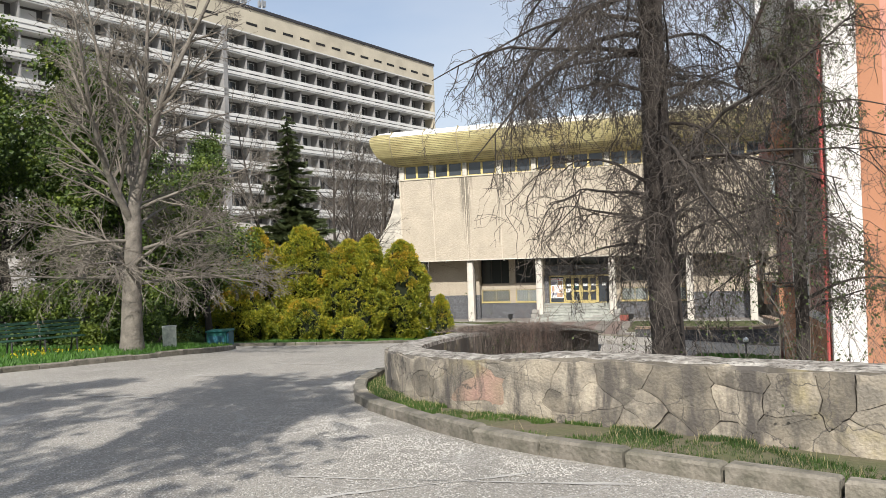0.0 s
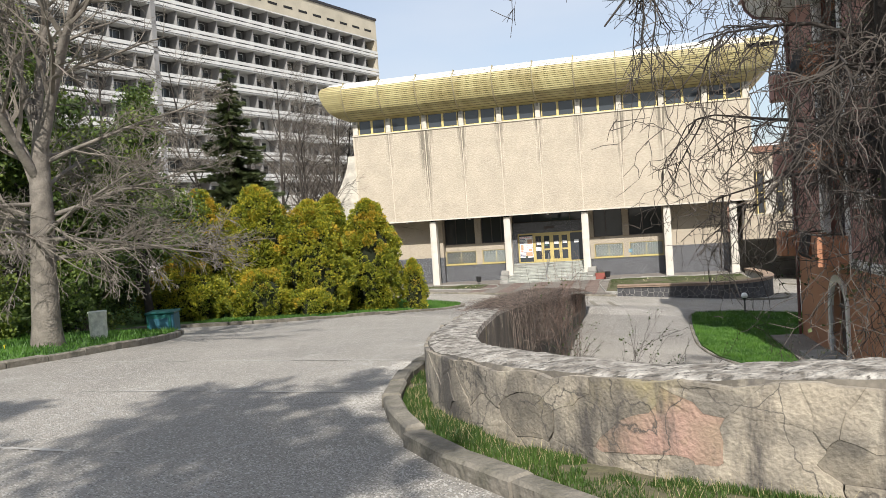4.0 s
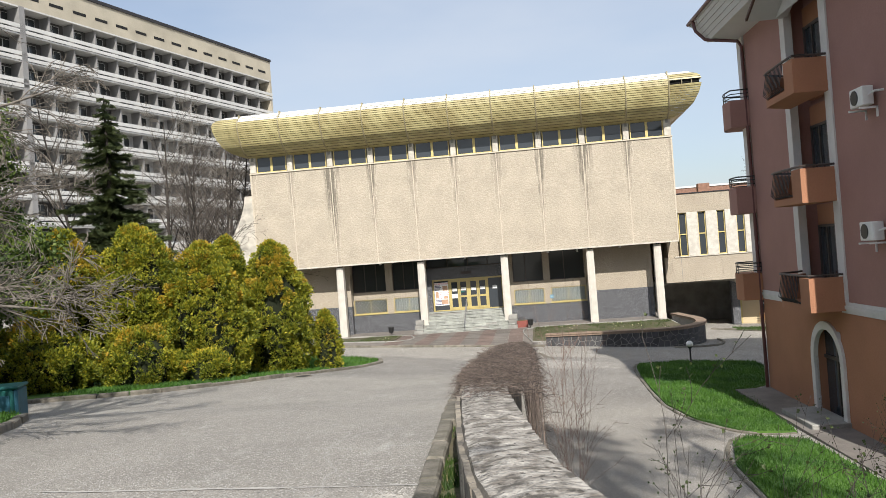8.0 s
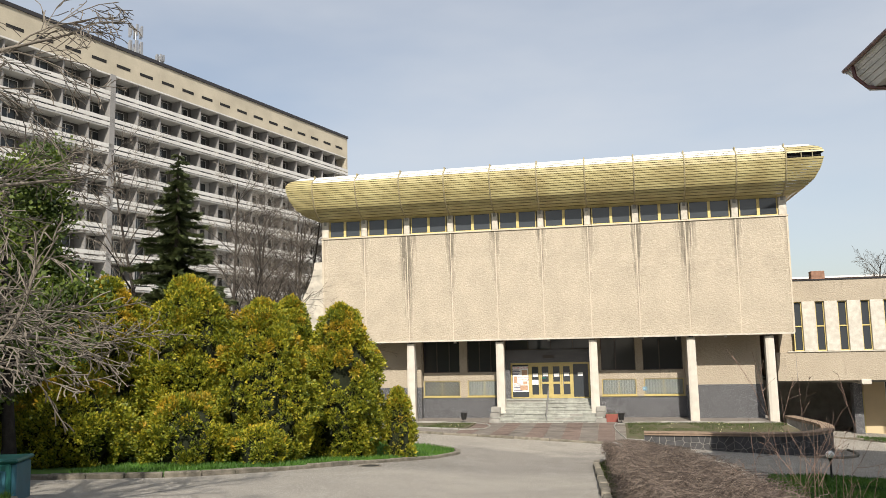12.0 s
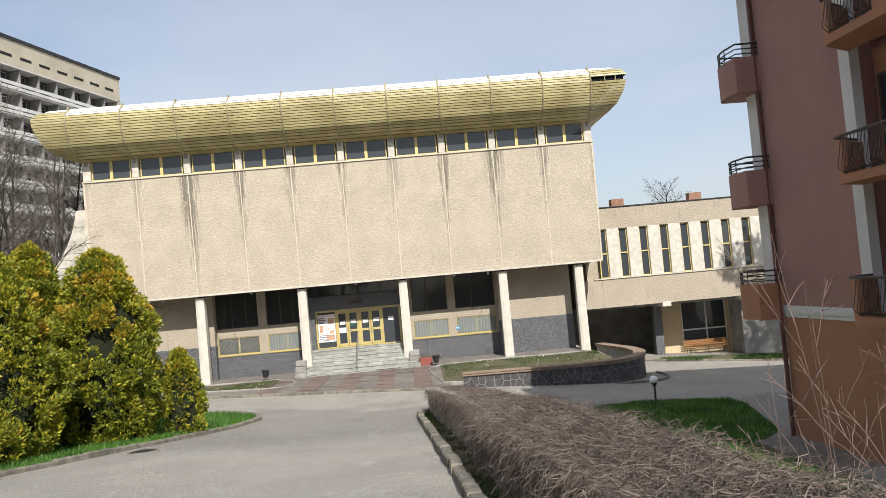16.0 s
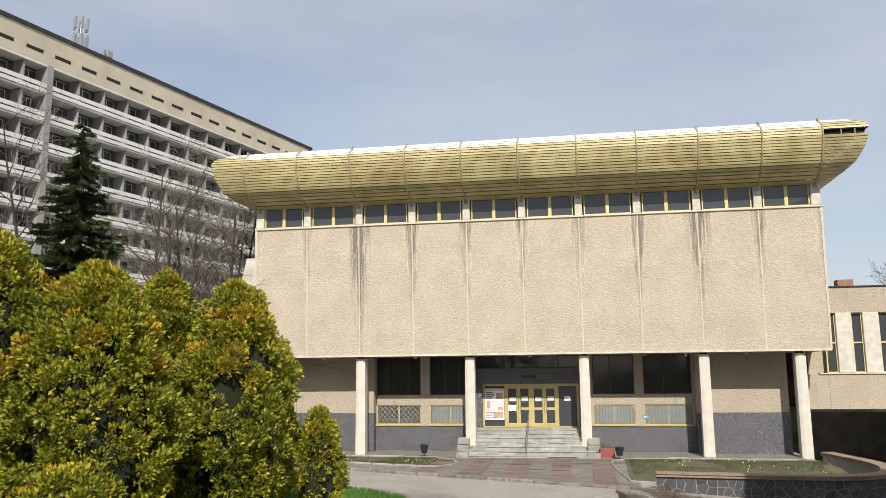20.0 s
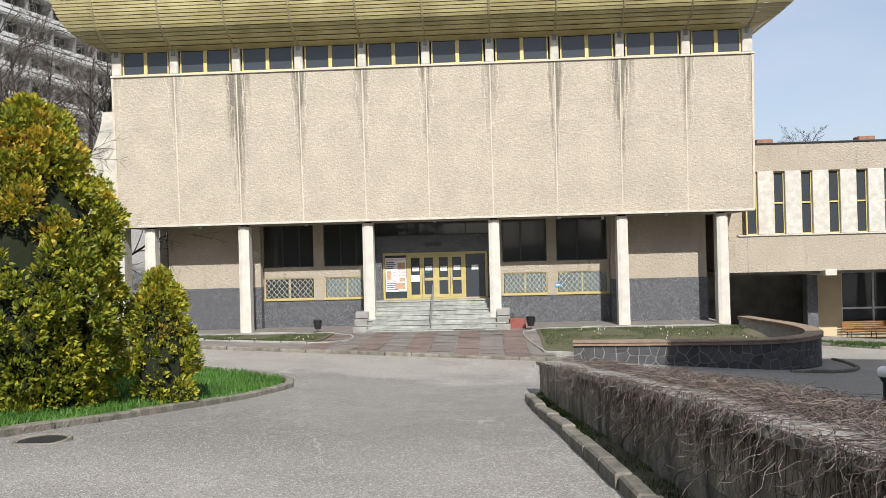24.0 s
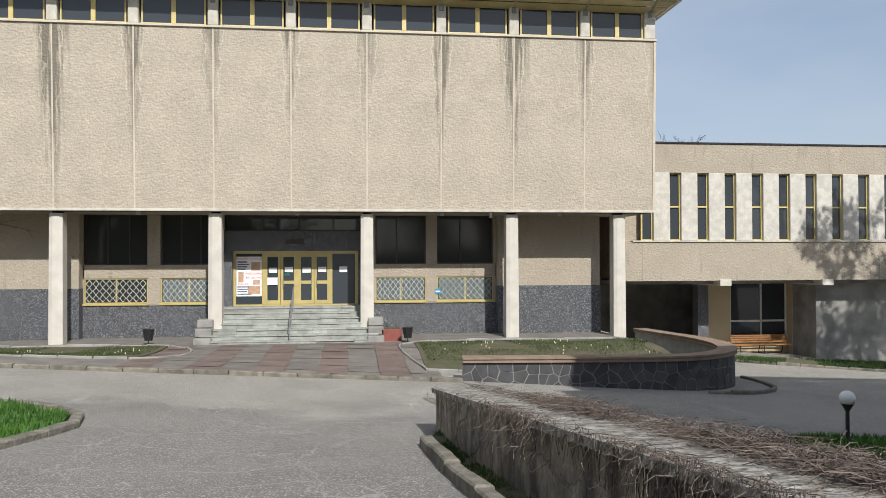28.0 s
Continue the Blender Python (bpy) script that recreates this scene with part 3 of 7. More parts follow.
def ground_z(x, y):
    """Height of the ground sheet."""
    sx = np.isscalar(x)
    x, y = np.broadcast_arrays(np.atleast_1d(np.asarray(x, float)), np.atleast_1d(np.asarray(y, float)))
    p = plane_z(x, y)
    r = ramp_z(y)
    k = 0.12
    left = k * np.logaddexp(p / k, r / k)
    s = wall_side(x, y)
    w = np.clip((s - 0.12) / 0.3, 0, 1)
    w = w * w * (3 - 2 * w)
    inside = (y < -17.3)
    soft = np.clip((x - 3.6) / 7, 0, 1)
    w = np.where(inside, w, soft)
    z = left * (1 - w) + p * w
    # the evergreen bed's side of the drive lies a little higher
    side = np.clip((1.0 - x) / 3.0, 0, 1) * np.clip((y + 36) / 6, 0, 1) * np.clip((-10 - y) / 6, 0, 1)
    z = z + 0.17 * side * side * (3 - 2 * side)
    # the library's level terrace
    flat = np.clip((y + 6.5) / 4, 0, 1) * np.clip((15.6 - x) / 2.0, 0, 1) * np.clip((40 - y) / 5, 0, 1) * np.clip((x + 40) / 8, 0, 1)
    flat = flat * flat * (3 - 2 * flat)
    z = z * (1 - flat) + (-0.1) * flat
    # the wooded bank towards the hotel
    bank = np.clip((-13 - x) / 60, 0, 1) * np.clip((y + 45) / 40, 0, 1)
    z = z + bank * 14
    return float(z.ravel()[0]) if sx else z


def spaced(lo, hi, step, far, growth=1.35):
    a = list(np.arange(lo, hi + step / 2, step))
    s, v = step, hi
    up = []
    while v < far:
        s *= growth
        v += s
        up.append(v)
    s, v, dn = step, lo, []
    while v > -far:
        s *= growth
        v -= s
        dn.append(v)
    return np.array(dn[::-1] + a + up)


def build_ground():
    xs, ys = spaced(-12, 30, 0.3, 2500), spaced(-62, 12, 0.35, 2500)
    X, Y = np.meshgrid(xs, ys)
    Z = ground_z(X, Y)
    nx, ny = len(xs), len(ys)
    me = bpy.data.meshes.new("ground")
    me.vertices.add(nx * ny)
    me.vertices.foreach_set("co", np.stack([X, Y, Z], -1).reshape(-1).astype(np.float32))
    i, j = np.meshgrid(np.arange(nx - 1), np.arange(ny - 1))
    a = (j * nx + i).ravel()
    q = np.stack([a, a + 1, a + nx + 1, a + nx], -1).ravel()
    me.loops.add(len(q))
    me.loops.foreach_set("vertex_index", q.astype(np.int32))
    me.polygons.add(len(a))
    me.polygons.foreach_set("loop_start", np.arange(0, len(q), 4, dtype=np.int32))
    me.update(calc_edges=True)
    me.validate()
    me.polygons.foreach_set("use_smooth", [True] * len(a))
    me.materials.append(M["asphalt"])
    tagged(new("ground", me), "worn grey asphalt drive sloping down with dusty patches", "ground", kind="structure")


build_ground()


def patch(name, outline, material, lift, label, category, step=0.35, kind="structure", skirt=0.25):
    """A sheet of turf or soil over the ground inside an outline, standing lift above it."""
    bm = bmesh.new()
    vs = [bm.verts.new((p[0], p[1], 0)) for p in outline]
    f = bm.faces.new(vs)
    xs = [p[0] for p in outline]
    ysv = [p[1] for p in outline]
    for ax, lo, hi in ((0, min(xs), max(xs)), (1, min(ysv), max(ysv))):
        v = lo + step
        while v < hi:
            co, no = ([v, 0, 0], [1, 0, 0]) if ax == 0 else ([0, v, 0], [0, 1, 0])
            bmesh.ops.bisect_plane(bm, geom=bm.verts[:] + bm.edges[:] + bm.faces[:], plane_co=co, plane_no=no)
            v += step
    co = np.array([v.co[:] for v in bm.verts])
    z = ground_z(co[:, 0], co[:, 1])
    edge = [v.is_boundary for v in bm.verts]
    for k, v in enumerate(bm.verts):
        v.co.z = z[k] + lift + (0 if edge[k] else 0.03 * noise.noise((v.co.x * 1.3, v.co.y * 1.3, 3)) + 0.02)
    be = [e for e in bm.edges if e.is_boundary]
    r = bmesh.ops.extrude_edge_only(bm, edges=be)
    for v in r["geom"]:
        if isinstance(v, bmesh.types.BMVert):
            v.co.z -= skirt
    bmesh.ops.recalc_face_normals(bm, faces=bm.faces[:])
    ob = part(name, bm, material)
    return tagged(ob, label, category, kind=kind)


def kerb_line(name, pts, label, w=0.16, h=0.13, length=0.95, material=None):
    """Kerb stones in a row along a line, each a piece of its own."""
    top = empty(name, label, "kerb", kind="structure")
    line = resample(pts, length)
    bm = cube(-0.47, 0.47, -0.5, 0.5, -0.25, 1.0, bev=0.0)
    me = bpy.data.meshes.new("kerb_stone")
    es = [e for e in bm.edges if all(v.co.z > 0.5 for v in e.verts)]
    for v in bm.verts:
        v.co.y *= w
        v.co.z = h if v.co.z > 0.5 else -0.3
    bmesh.ops.bevel(bm, geom=es, offset=0.025, segments=1, affect="EDGES")
    bm.to_mesh(me)
    bm.free()
    me.materials.append(material or M["kerb"])
    rnd = random.Random(len(line) * 7 + int(w * 100))
    for a, b in zip(line, line[1:]):
        d = b - a
        if d.length < 0.4:
            continue
        c = (a + b) / 2
        za, zb = ground_z(a.x, a.y), ground_z(b.x, b.y)
        ob = new("kerb_stone", me)
        ob.matrix_world = pose(c.x, c.y, (za + zb) / 2 + rnd.uniform(-0.025, 0.02), rnd.uniform(-3, 3), -math.degrees(math.atan2(zb - za, d.length)), math.degrees(math.atan2(d.y, d.x)) + rnd.uniform(-2.2, 2.2)) @ Matrix.Diagonal((d.length / 0.95 * rnd.uniform(0.97, 1.0), rnd.uniform(0.85, 1.1), 1, 1))
        ob.parent = top
    return top

# ---- the library ----
Z_BOT, Z_SILL, Z_HEAD, Z_ROOF = 5.2, 12.3, 13.55, 16.2
SEAMS = [-15.0 + 3.0 * k for k in range(11)]
COLS = [-13.6, -9.0, -3.0, 3.0, 9.0, 13.6]
Y_MID, Y_END = 2.9, 2.4
Y_BOTTOM = 0.3


def panel_y(z):
    """The great front leans in slightly towards its lower edge."""
    return Y_BOTTOM * (Z_SILL - z) / (Z_SILL - Z_BOT)


def fascia_out(z):
    zs = (13.45, 13.55, 13.8, 14.2, 14.8, 15.4, 15.75, 15.95, 16.1, 16.22, 16.3)
    os_ = (-0.1, 0.35, 0.95, 1.4, 1.72, 1.9, 1.92, 1.82, 1.65, 1.4, 1.1)
    return float(np.interp(z, zs, os_))


def window_unit(parent, x0, x1, z0, z1, y, bars=(0.5,), frame=0.07, fm=None, gm=None, depth=0.1, name="window", transom=None, label="", mull=None):
    """A framed window with its panes, frame proud of the glass; front face at y."""
    fm, gm = fm or M["yellowframe"], gm or M["glass"]
    rows = [(x0, x1, y, y + depth, z0, z0 + frame), (x0, x1, y, y + depth, z1 - frame, z1), (x0, x0 + frame, y, y + depth, z0 + frame, z1 - frame), (x1 - frame, x1, y, y + depth, z0 + frame, z1 - frame)]
    fr = part(name, boxes(rows), fm, parent, label)
    cuts = [x0 + frame] + [x0 + (x1 - x0) * b for b in bars] + [x1 - frame]
    for b in cuts[1:-1]:
        part("mullion", boxes([(b - (mull or frame * 0.55), b + (mull or frame * 0.55), y - 0.01, y + depth, z0 + frame, z1 - frame)]), fm, fr)
    zc = [z0 + frame] + ([z0 + (z1 - z0) * transom] if transom else []) + [z1 - frame]
    for zz in zc[1:-1]:
        part("transom", boxes([(x0 + frame, x1 - frame, y - 0.005, y + depth, zz - frame * 0.6, zz + frame * 0.6)]), fm, fr)
    for a, b in zip(cuts, cuts[1:]):
        for c, d in zip(zc, zc[1:]):
            part("pane", boxes([(a, b, y + depth * 0.5, y + depth * 0.5 + 0.012, c, d)]), gm, fr)
    return fr


def build_library():
    lib = empty("library_building", "beige concrete library with a louvred roof band over tall blank panels", "building")
    # core behind the front, so that nothing is hollow
    core = boxes([(-14.9, 14.9, 0.45, 24, 5.32, 12.25), (-14.7, 14.7, 1.2, 24, 12.25, 16.0), (-8.9, 8.9, 3.5, 24, -0.6, 5.32), (-13.4, -8.7, 2.9, 24, -0.6, 5.32), (8.7, 13.3, 2.9, 24, -0.6, 5.32)])
    part("wall", core, M["stucco_plain"], lib, "plain beige rendered wall")
    # the ten rendered panels of the front, with joints between
    for k in range(10):
        x0, x1 = SEAMS[k] + 0.025, SEAMS[k + 1] - 0.025
        bm = bmesh.new()
        nz = 8
        ring = []
        for i in range(nz + 1):
            z = Z_BOT + (Z_SILL - 0.04 - Z_BOT) * i / nz
            y = panel_y(z)
            ring.append([bm.verts.new(c) for c in ((x0, y, z), (x1, y, z), (x1, 0.6, z), (x0, 0.6, z))])
        for a, b in zip(ring, ring[1:]):
            for i in range(4):
                j = (i + 1) % 4
                bm.faces.new((a[i], a[j], b[j], b[i]))
        bm.faces.new(ring[0][::-1])
        bm.faces.new(ring[-1])
        bmesh.ops.recalc_face_normals(bm, faces=bm.faces[:])
        part("wall_panel", bm, M["stucco"], lib, "rough beige rendered panel with dark rain streaks")
    for k in range(1, 10):
        bm = bmesh.new()
        x = SEAMS[k]
        vs = [bm.verts.new(c) for c in ((x - 0.028, panel_y(Z_BOT) - 0.012, Z_BOT), (x + 0.028, panel_y(Z_BOT) - 0.012, Z_BOT), (x + 0.028, -0.012, Z_SILL - 0.05), (x - 0.028, -0.012, Z_SILL - 0.05))]
        f = bm.faces.new(vs)
        r = bmesh.ops.extrude_face_region(bm, geom=[f])
        for v in r["geom"]:
            if isinstance(v, bmesh.types.BMVert):
                v.co.y += 0.1
        bmesh.ops.recalc_face_normals(bm, faces=bm.faces[:])
        part("joint_strip", bm, M["whitestrip"], lib)
    # edge trims: side, sill and lower edge
    for s in (-1, 1):
        bm = bmesh.new()
        for z, y in ((Z_BOT - 0.02, panel_y(Z_BOT)), (Z_SILL, 0.0)):
            for dx, dy in ((-0.05, -0.03), (0.05, -0.03), (0.05, 0.62), (-0.05, 0.62)):
                bm.verts.new((s * 15.0 + dx, y + dy, z))
        bm.verts.ensure_lookup_table()
        v = bm.verts
        for i in range(4):
            j = (i + 1) % 4
            bm.faces.new((v[i], v[j], v[4 + j], v[4 + i]))
        bm.faces.new((v[3], v[2], v[1], v[0]))
        bm.faces.new((v[4], v[5], v[6], v[7]))
        bmesh.ops.recalc_face_normals(bm, faces=bm.faces[:])
        part("edge_trim", bm, M["whitestrip"], lib, "pale vertical edge strip")
    part("sill", cube(-15.08, 15.08, -0.07, 0.5, Z_SILL - 0.04, Z_SILL + 0.05, bev=0.01), M["whitestrip"], lib, "long thin pale window sill")
    part("lower_edge", cube(-15.02, 15.02, Y_BOTTOM - 0.05, 1.0, Z_BOT - 0.1, Z_BOT - 0.003, bev=0.01), M["concrete"], lib)
    part("soffit", cube(-14.95, 14.95, 0.5, 3.6, 5.1, 5.3), M["stucco_plain"], lib, "shaded soffit over the entrance")
    # strip of paired windows between posts
    for k in range(10):
        a, b = SEAMS[k] + (0.42 if k == 0 else 0.22), SEAMS[k + 1] - (0.42 if k == 9 else 0.22)
        window_unit(lib, a + 0.06, b - 0.06, Z_SILL + 0.06, Z_HEAD, 0.1, frame=0.06, mull=0.085, label="yellow-framed pair of dark clerestory panes")
    for k in range(11):
        x = SEAMS[k]
        x0, x1 = (x - 0.02, x + 0.45) if k == 0 else (x - 0.45, x + 0.02) if k == 10 else (x - 0.2, x + 0.2)
        post = part("post", cube(x0, x1, -0.02, 0.5, Z_SILL + 0.05, Z_HEAD + 0.05, bev=0.03), M["concrete"], lib, "weathered concrete window post")
        part("bracket", cube((x0 + x1) / 2 - 0.1, (x0 + x1) / 2 + 0.1, -0.06, 0.0, Z_HEAD - 0.32, Z_HEAD - 0.05, bev=0.02), M["greyconc"], post)
    # louvred roof band: bays of ribbed sheet with a rib at each joint
    nsl = 20
    zs = [13.45 + (16.29 - 13.45) * i / nsl for i in range(nsl + 1)]

    fb = [-15.0 - 0.0] + SEAMS[1:-1] + [14.8]
    for k in range(10):
        vs, fs = [], []
        for i in range(nsl):
            za, zb = zs[i], zs[i + 1]
            zm = zb - 0.03
            oa, om = fascia_out(za) + 0.045, fascia_out(zm) + 0.03
            ob_, oc = fascia_out(zm) - 0.06, fascia_out(zb) - 0.06
            base = len(vs)
            for x in (fb[k], fb[k + 1]):
                vs += [(x, -oa, za), (x, -om, zm), (x, -ob_, zm + 0.004), (x, -oc, zb), (x, -oa + 0.07, za)]
            for q in range(3):
                fs.append((base + q, base + q + 1, base + 5 + q + 1, base + 5 + q))
            fs.append((base + 4, base, base + 5, base + 9))
        lp = part("louvre_panel", (vs, fs), [M["fascia"], M["louvregap"], M["louvreglint"]], lib, "yellowed horizontal louvre sheet, rust-stained")
        # gap faces get the painted shade, the uppermost slats the glint colour
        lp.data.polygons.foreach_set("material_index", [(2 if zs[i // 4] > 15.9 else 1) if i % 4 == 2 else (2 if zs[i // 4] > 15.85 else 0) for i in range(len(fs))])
    # flared ends of the band
    for s in (-1, 1):
        vs, fs = [], []
        x_in = 14.8 if s > 0 else -15.0
        for i in range(nsl):
            za, zb = zs[i], zs[i + 1]
            if s > 0 and 15.42 < (za + zb) / 2 < 15.78:
                continue
            for lo, hi, lip in ((za, zb - 0.035, 0.035), (zb - 0.035, zb, -0.03)):
                base = len(vs)
                for z in (lo, hi):
                    o = fascia_out(z) + lip
                    xo = s * (14.95 + o)
                    vs += [(x_in, -o, z), (xo, -o, z), (xo, 24, z)]
                fs += [(base, base + 1, base + 4, base + 3), (base + 1, base + 2, base + 5, base + 4)]
        end = part("louvre_end", (vs, fs), M["fascia"], lib, "flared louvred end of the roof band")
        if s > 0:
            rows = [(15.0 + 0.62 * q, 15.04 + 0.62 * q, -1.92, -1.82, 15.38, 15.8) for q in range(1, 3)]
            for row in rows:
                part("vent_bar", boxes([row]), M["rib"], end)
            part("vent_back", ([(14.8, -1.6, 15.3), (16.8, -1.6, 15.3), (16.8, -1.6, 15.86), (14.8, -1.6, 15.86)], [(0, 1, 2, 3)]), M["dark"], end, "dark open vent slot")
    for k, x in enumerate(fb):
        pts = [(x, -fascia_out(z) - 0.05, z) for z in np.linspace(13.47, 16.28, 18)]
        part("louvre_rib", polyline_tube(pts, 0.05, 5), M["rib"], lib)
    # roof sheet over the band
    vs = [(-15.0 - 1.5, -1.45, 16.17), (-15.0, -1.48, 16.2), (14.8, -1.48, 16.2), (16.45, -1.45, 16.17), (16.45, 24, 16.17), (-16.5, 24, 16.17),
          (-16.2, -1.15, 16.36), (-15.0, -1.2, 16.38), (14.8, -1.2, 16.38), (16.2, -1.15, 16.36), (16.2, 24, 16.4), (-16.2, 24, 16.4)]
    fs = [(i, (i + 1) % 6, 6 + (i + 1) % 6, 6 + i) for i in range(6)] + [(6, 7, 8, 9, 10, 11), (5, 4, 3, 2, 1, 0)]
    part("roof", (vs, fs), M["rooftop"], lib, "pale sheet-metal roof edge")
    for x in fb:
        part("roof_clip", boxes([(x - 0.04, x + 0.04, -1.5, -1.15, 16.2, 16.43)]), M["rib"], lib)
    # columns
    for x in COLS:
        bm = bmesh.new()
        prof = [(-0.27, 0.55), (-0.12, 0.5), (0.12, 0.5), (0.27, 0.55), (0.27, 1.05), (-0.27, 1.05)]
        lo = [bm.verts.new((x + a, b, -0.35)) for a, b in prof]
        hi = [bm.verts.new((x + a * 0.92, b, 5.02)) for a, b in prof]
        for i in range(6):
            j = (i + 1) % 6
            bm.faces.new((lo[i], lo[j], hi[j], hi[i]))
        bm.faces.new(hi)
        bm.faces.new(lo[::-1])
        bmesh.ops.recalc_face_normals(bm, faces=bm.faces[:])
        col = part("column", bm, M["column"], lib, "tall white faced square column")
        part("shadow_gap", cube(x - 0.16, x + 0.16, 0.62, 0.98, 5.02, 5.12), M["dark"], col)
    # side columns that are seen past the left end
    part("column", cube(-15.0, -14.6, 5.0, 5.4, -0.4, 5.2, bev=0.02), M["column"], lib)
    # end bays: rendered wall over a granite base
    for x0, x1 in ((-13.45, -8.75), (8.75, 13.35)):
        part("end_wall", cube(x0, x1, Y_END, 3.4, 2.02, 5.14), M["stucco_plain"], lib, "plain beige end wall")
        part("granite_base", cube(x0 - 0.02, x1 + 0.02, Y_END - 0.03, 3.4, -0.5, 2.02, bev=0.01), M["granite"], lib, "dark speckled granite base")
    # mid bays: windows over granite
    for s, xa, xb in ((-1, -8.75, -3.0), (1, 3.0, 8.75)):
        part("granite_base", cube(xa, xb, Y_MID - 0.06, Y_MID + 0.5, -0.5, 1.28, bev=0.01), M["granite"], lib, "dark speckled granite base")
        part("bay_wall", boxes([(xa, xb, Y_MID, Y_MID + 0.5, 2.42, 2.98), (xa, xb, Y_MID, Y_MID + 0.5, 1.28, 1.34)]), M["stucco_plain"], lib, "beige band between two rows of windows")
        mid = (xa + xb) / 2
        wins = ((xa + 0.05, mid - 0.26), (mid + 0.26, xb - 0.3)) if s < 0 else ((xa + 0.42, mid - 0.24), (mid + 0.24, xb - 0.12))
        edges = [xa] + [v for w in wins for v in w] + [xb]
        for a, b in zip(edges[::2], edges[1::2]):
            if b - a > 0.03:
                part("pier", boxes([(a, b, Y_MID - 0.02, Y_MID + 0.5, 1.34, 2.42), (a, b, Y_MID - 0.1, Y_MID + 0.5, 2.98, 5.12)]), M["stucco_plain"], lib)
        for n, (a, b) in enumerate(wins):
            window_unit(lib, a, b, 2.98, 5.12, Y_MID + 0.12, bars=(0.36, 0.7) if s < 0 else (0.42,), frame=0.055, fm=M["brownwood"], gm=M["glass2"], label="tall dark foyer window")
            w = window_unit(lib, a, b, 1.36, 2.42, Y_MID + 0.04, frame=0.05, fm=M["brass"], gm=M["glass2"], label="low window with white lattice and net curtains")
            part("sill", cube(a - 0.05, b + 0.05, Y_MID - 0.12, Y_MID + 0.1, 1.28, 1.355, bev=0.01), M["brass"], w)
            # lattice grille in front of the panes
            vs, fs = [], []
            nx, nz = 9, 6
            dx, dz = (b - a - 0.14) / nx, 0.92 / nz
            for i in range(nx):
                x = a + 0.07 + i * dx
                for bow in (0.05, 0.95):
                    pts = [(x + dx * (bow if j % 2 else 0.5), Y_MID + 0.02, 1.43 + j * dz) for j in range(nz + 1)]
                    add_tube(vs, fs, pts, [0.014] * len(pts), 4)
            part("lattice", (vs, fs), M["lattice"], w, "white interlaced window lattice")
            if not (s < 0 and n == 0):
                cv, cf = [], []
                N = 60
                for i in range(N + 1):
                    x = a + 0.08 + (b - a - 0.16) * i / N
                    y = Y_MID + 0.068 + 0.013 * math.sin(i * 1.35)
                    cv += [(x, y, 1.42), (x, y, 2.36)]
                cf = [(2 * i, 2 * i + 2, 2 * i + 3, 2 * i + 1) for i in range(N)]
                part("curtain", (cv, cf), M["curtain"], w, "pale net curtain behind the lattice")
    # entrance bay
    for row in ((-3.0, 3.0, Y_MID, Y_MID + 0.4, 3.56, 4.42), (-3.0, -2.62, Y_MID - 0.35, Y_MID + 0.4, 0.4, 3.56), (2.66, 3.0, Y_MID - 0.02, Y_MID + 0.4, 0.4, 3.56)):
        part("granite_surround", boxes([row]), M["granite"], lib, "dark granite surround of the entrance")
    part("sign_panel", cube(-0.45, 0.35, Y_MID - 0.03, Y_MID + 0.02, 3.86, 4.06, bev=0.005), M["brownwood"], lib)
    window_unit(lib, -2.95, 2.95, 4.42, 5.12, Y_MID + 0.15, bars=(0.26, 0.52, 0.77), frame=0.05, fm=M["brownwood"], gm=M["glass"], label="dark fanlight over the entrance")
    ent = part("entrance", boxes([(-2.62, 2.66, Y_MID + 0.02, Y_MID + 0.12, 3.44, 3.56), (-2.62, 2.66, Y_MID + 0.02, Y_MID + 0.14, 1.2, 1.27)]), M["brass"], lib, "yellow anodised entrance front with four glazed doors")
    for x in (-2.58, -1.36, -0.72 + 0.78, 1.5, 2.6):
        part("frame_post", boxes([(x - 0.06, x + 0.06, Y_MID, Y_MID + 0.12, 1.27, 3.44)]), M["brass"], ent)
    for a, b in ((-2.52, -1.42), (1.56, 2.54)):
        part("side_pane", boxes([(a, b, Y_MID + 0.06, Y_MID + 0.075, 1.27, 3.44)]), M["glass"], ent)
    for k in range(4):
        a = (-1.3, -0.63, 0.12, 0.79)[k]
        b = a + 0.65
        y = Y_MID + 0.01
        dr = part("door", boxes([(a, a + 0.1, y, y + 0.06, 1.28, 3.43), (b - 0.1, b, y, y + 0.06, 1.28, 3.43), (a + 0.1, b - 0.1, y, y + 0.06, 3.3, 3.43), (a + 0.1, b - 0.1, y, y + 0.06, 1.28, 1.44), (a + 0.1, b - 0.1, y, y + 0.06, 2.14, 2.28)]), M["brass"], lib, "yellow-framed glazed entrance door")
        part("upper_pane", boxes([(a + 0.1, b - 0.1, y + 0.025, y + 0.035, 2.28, 3.3)]), M["glass"], dr)
        part("lower_pane", boxes([(a + 0.1, b - 0.1, y + 0.025, y + 0.035, 1.44, 2.14)]), M["glass"], dr)
        part("handle", polyline_tube([(a + (0.55 if k % 2 == 0 else 0.1), y - 0.05, 2.0), (a + (0.55 if k % 2 == 0 else 0.1), y - 0.05, 2.4)], 0.016), M["steel"], dr)
        part("notice", boxes([(a + 0.16, b - 0.14, y + 0.01, y + 0.022, 2.62 + 0.03 * (k % 2), 2.84 + 0.03 * (k % 2))]), M["paper"], dr, "white paper notice taped to the glass")
    part("notice", boxes([(-1.2, -0.76, Y_MID + 0.0, Y_MID + 0.008, 2.1, 2.42)]), M["paper"], lib, "white paper notice taped to the glass")
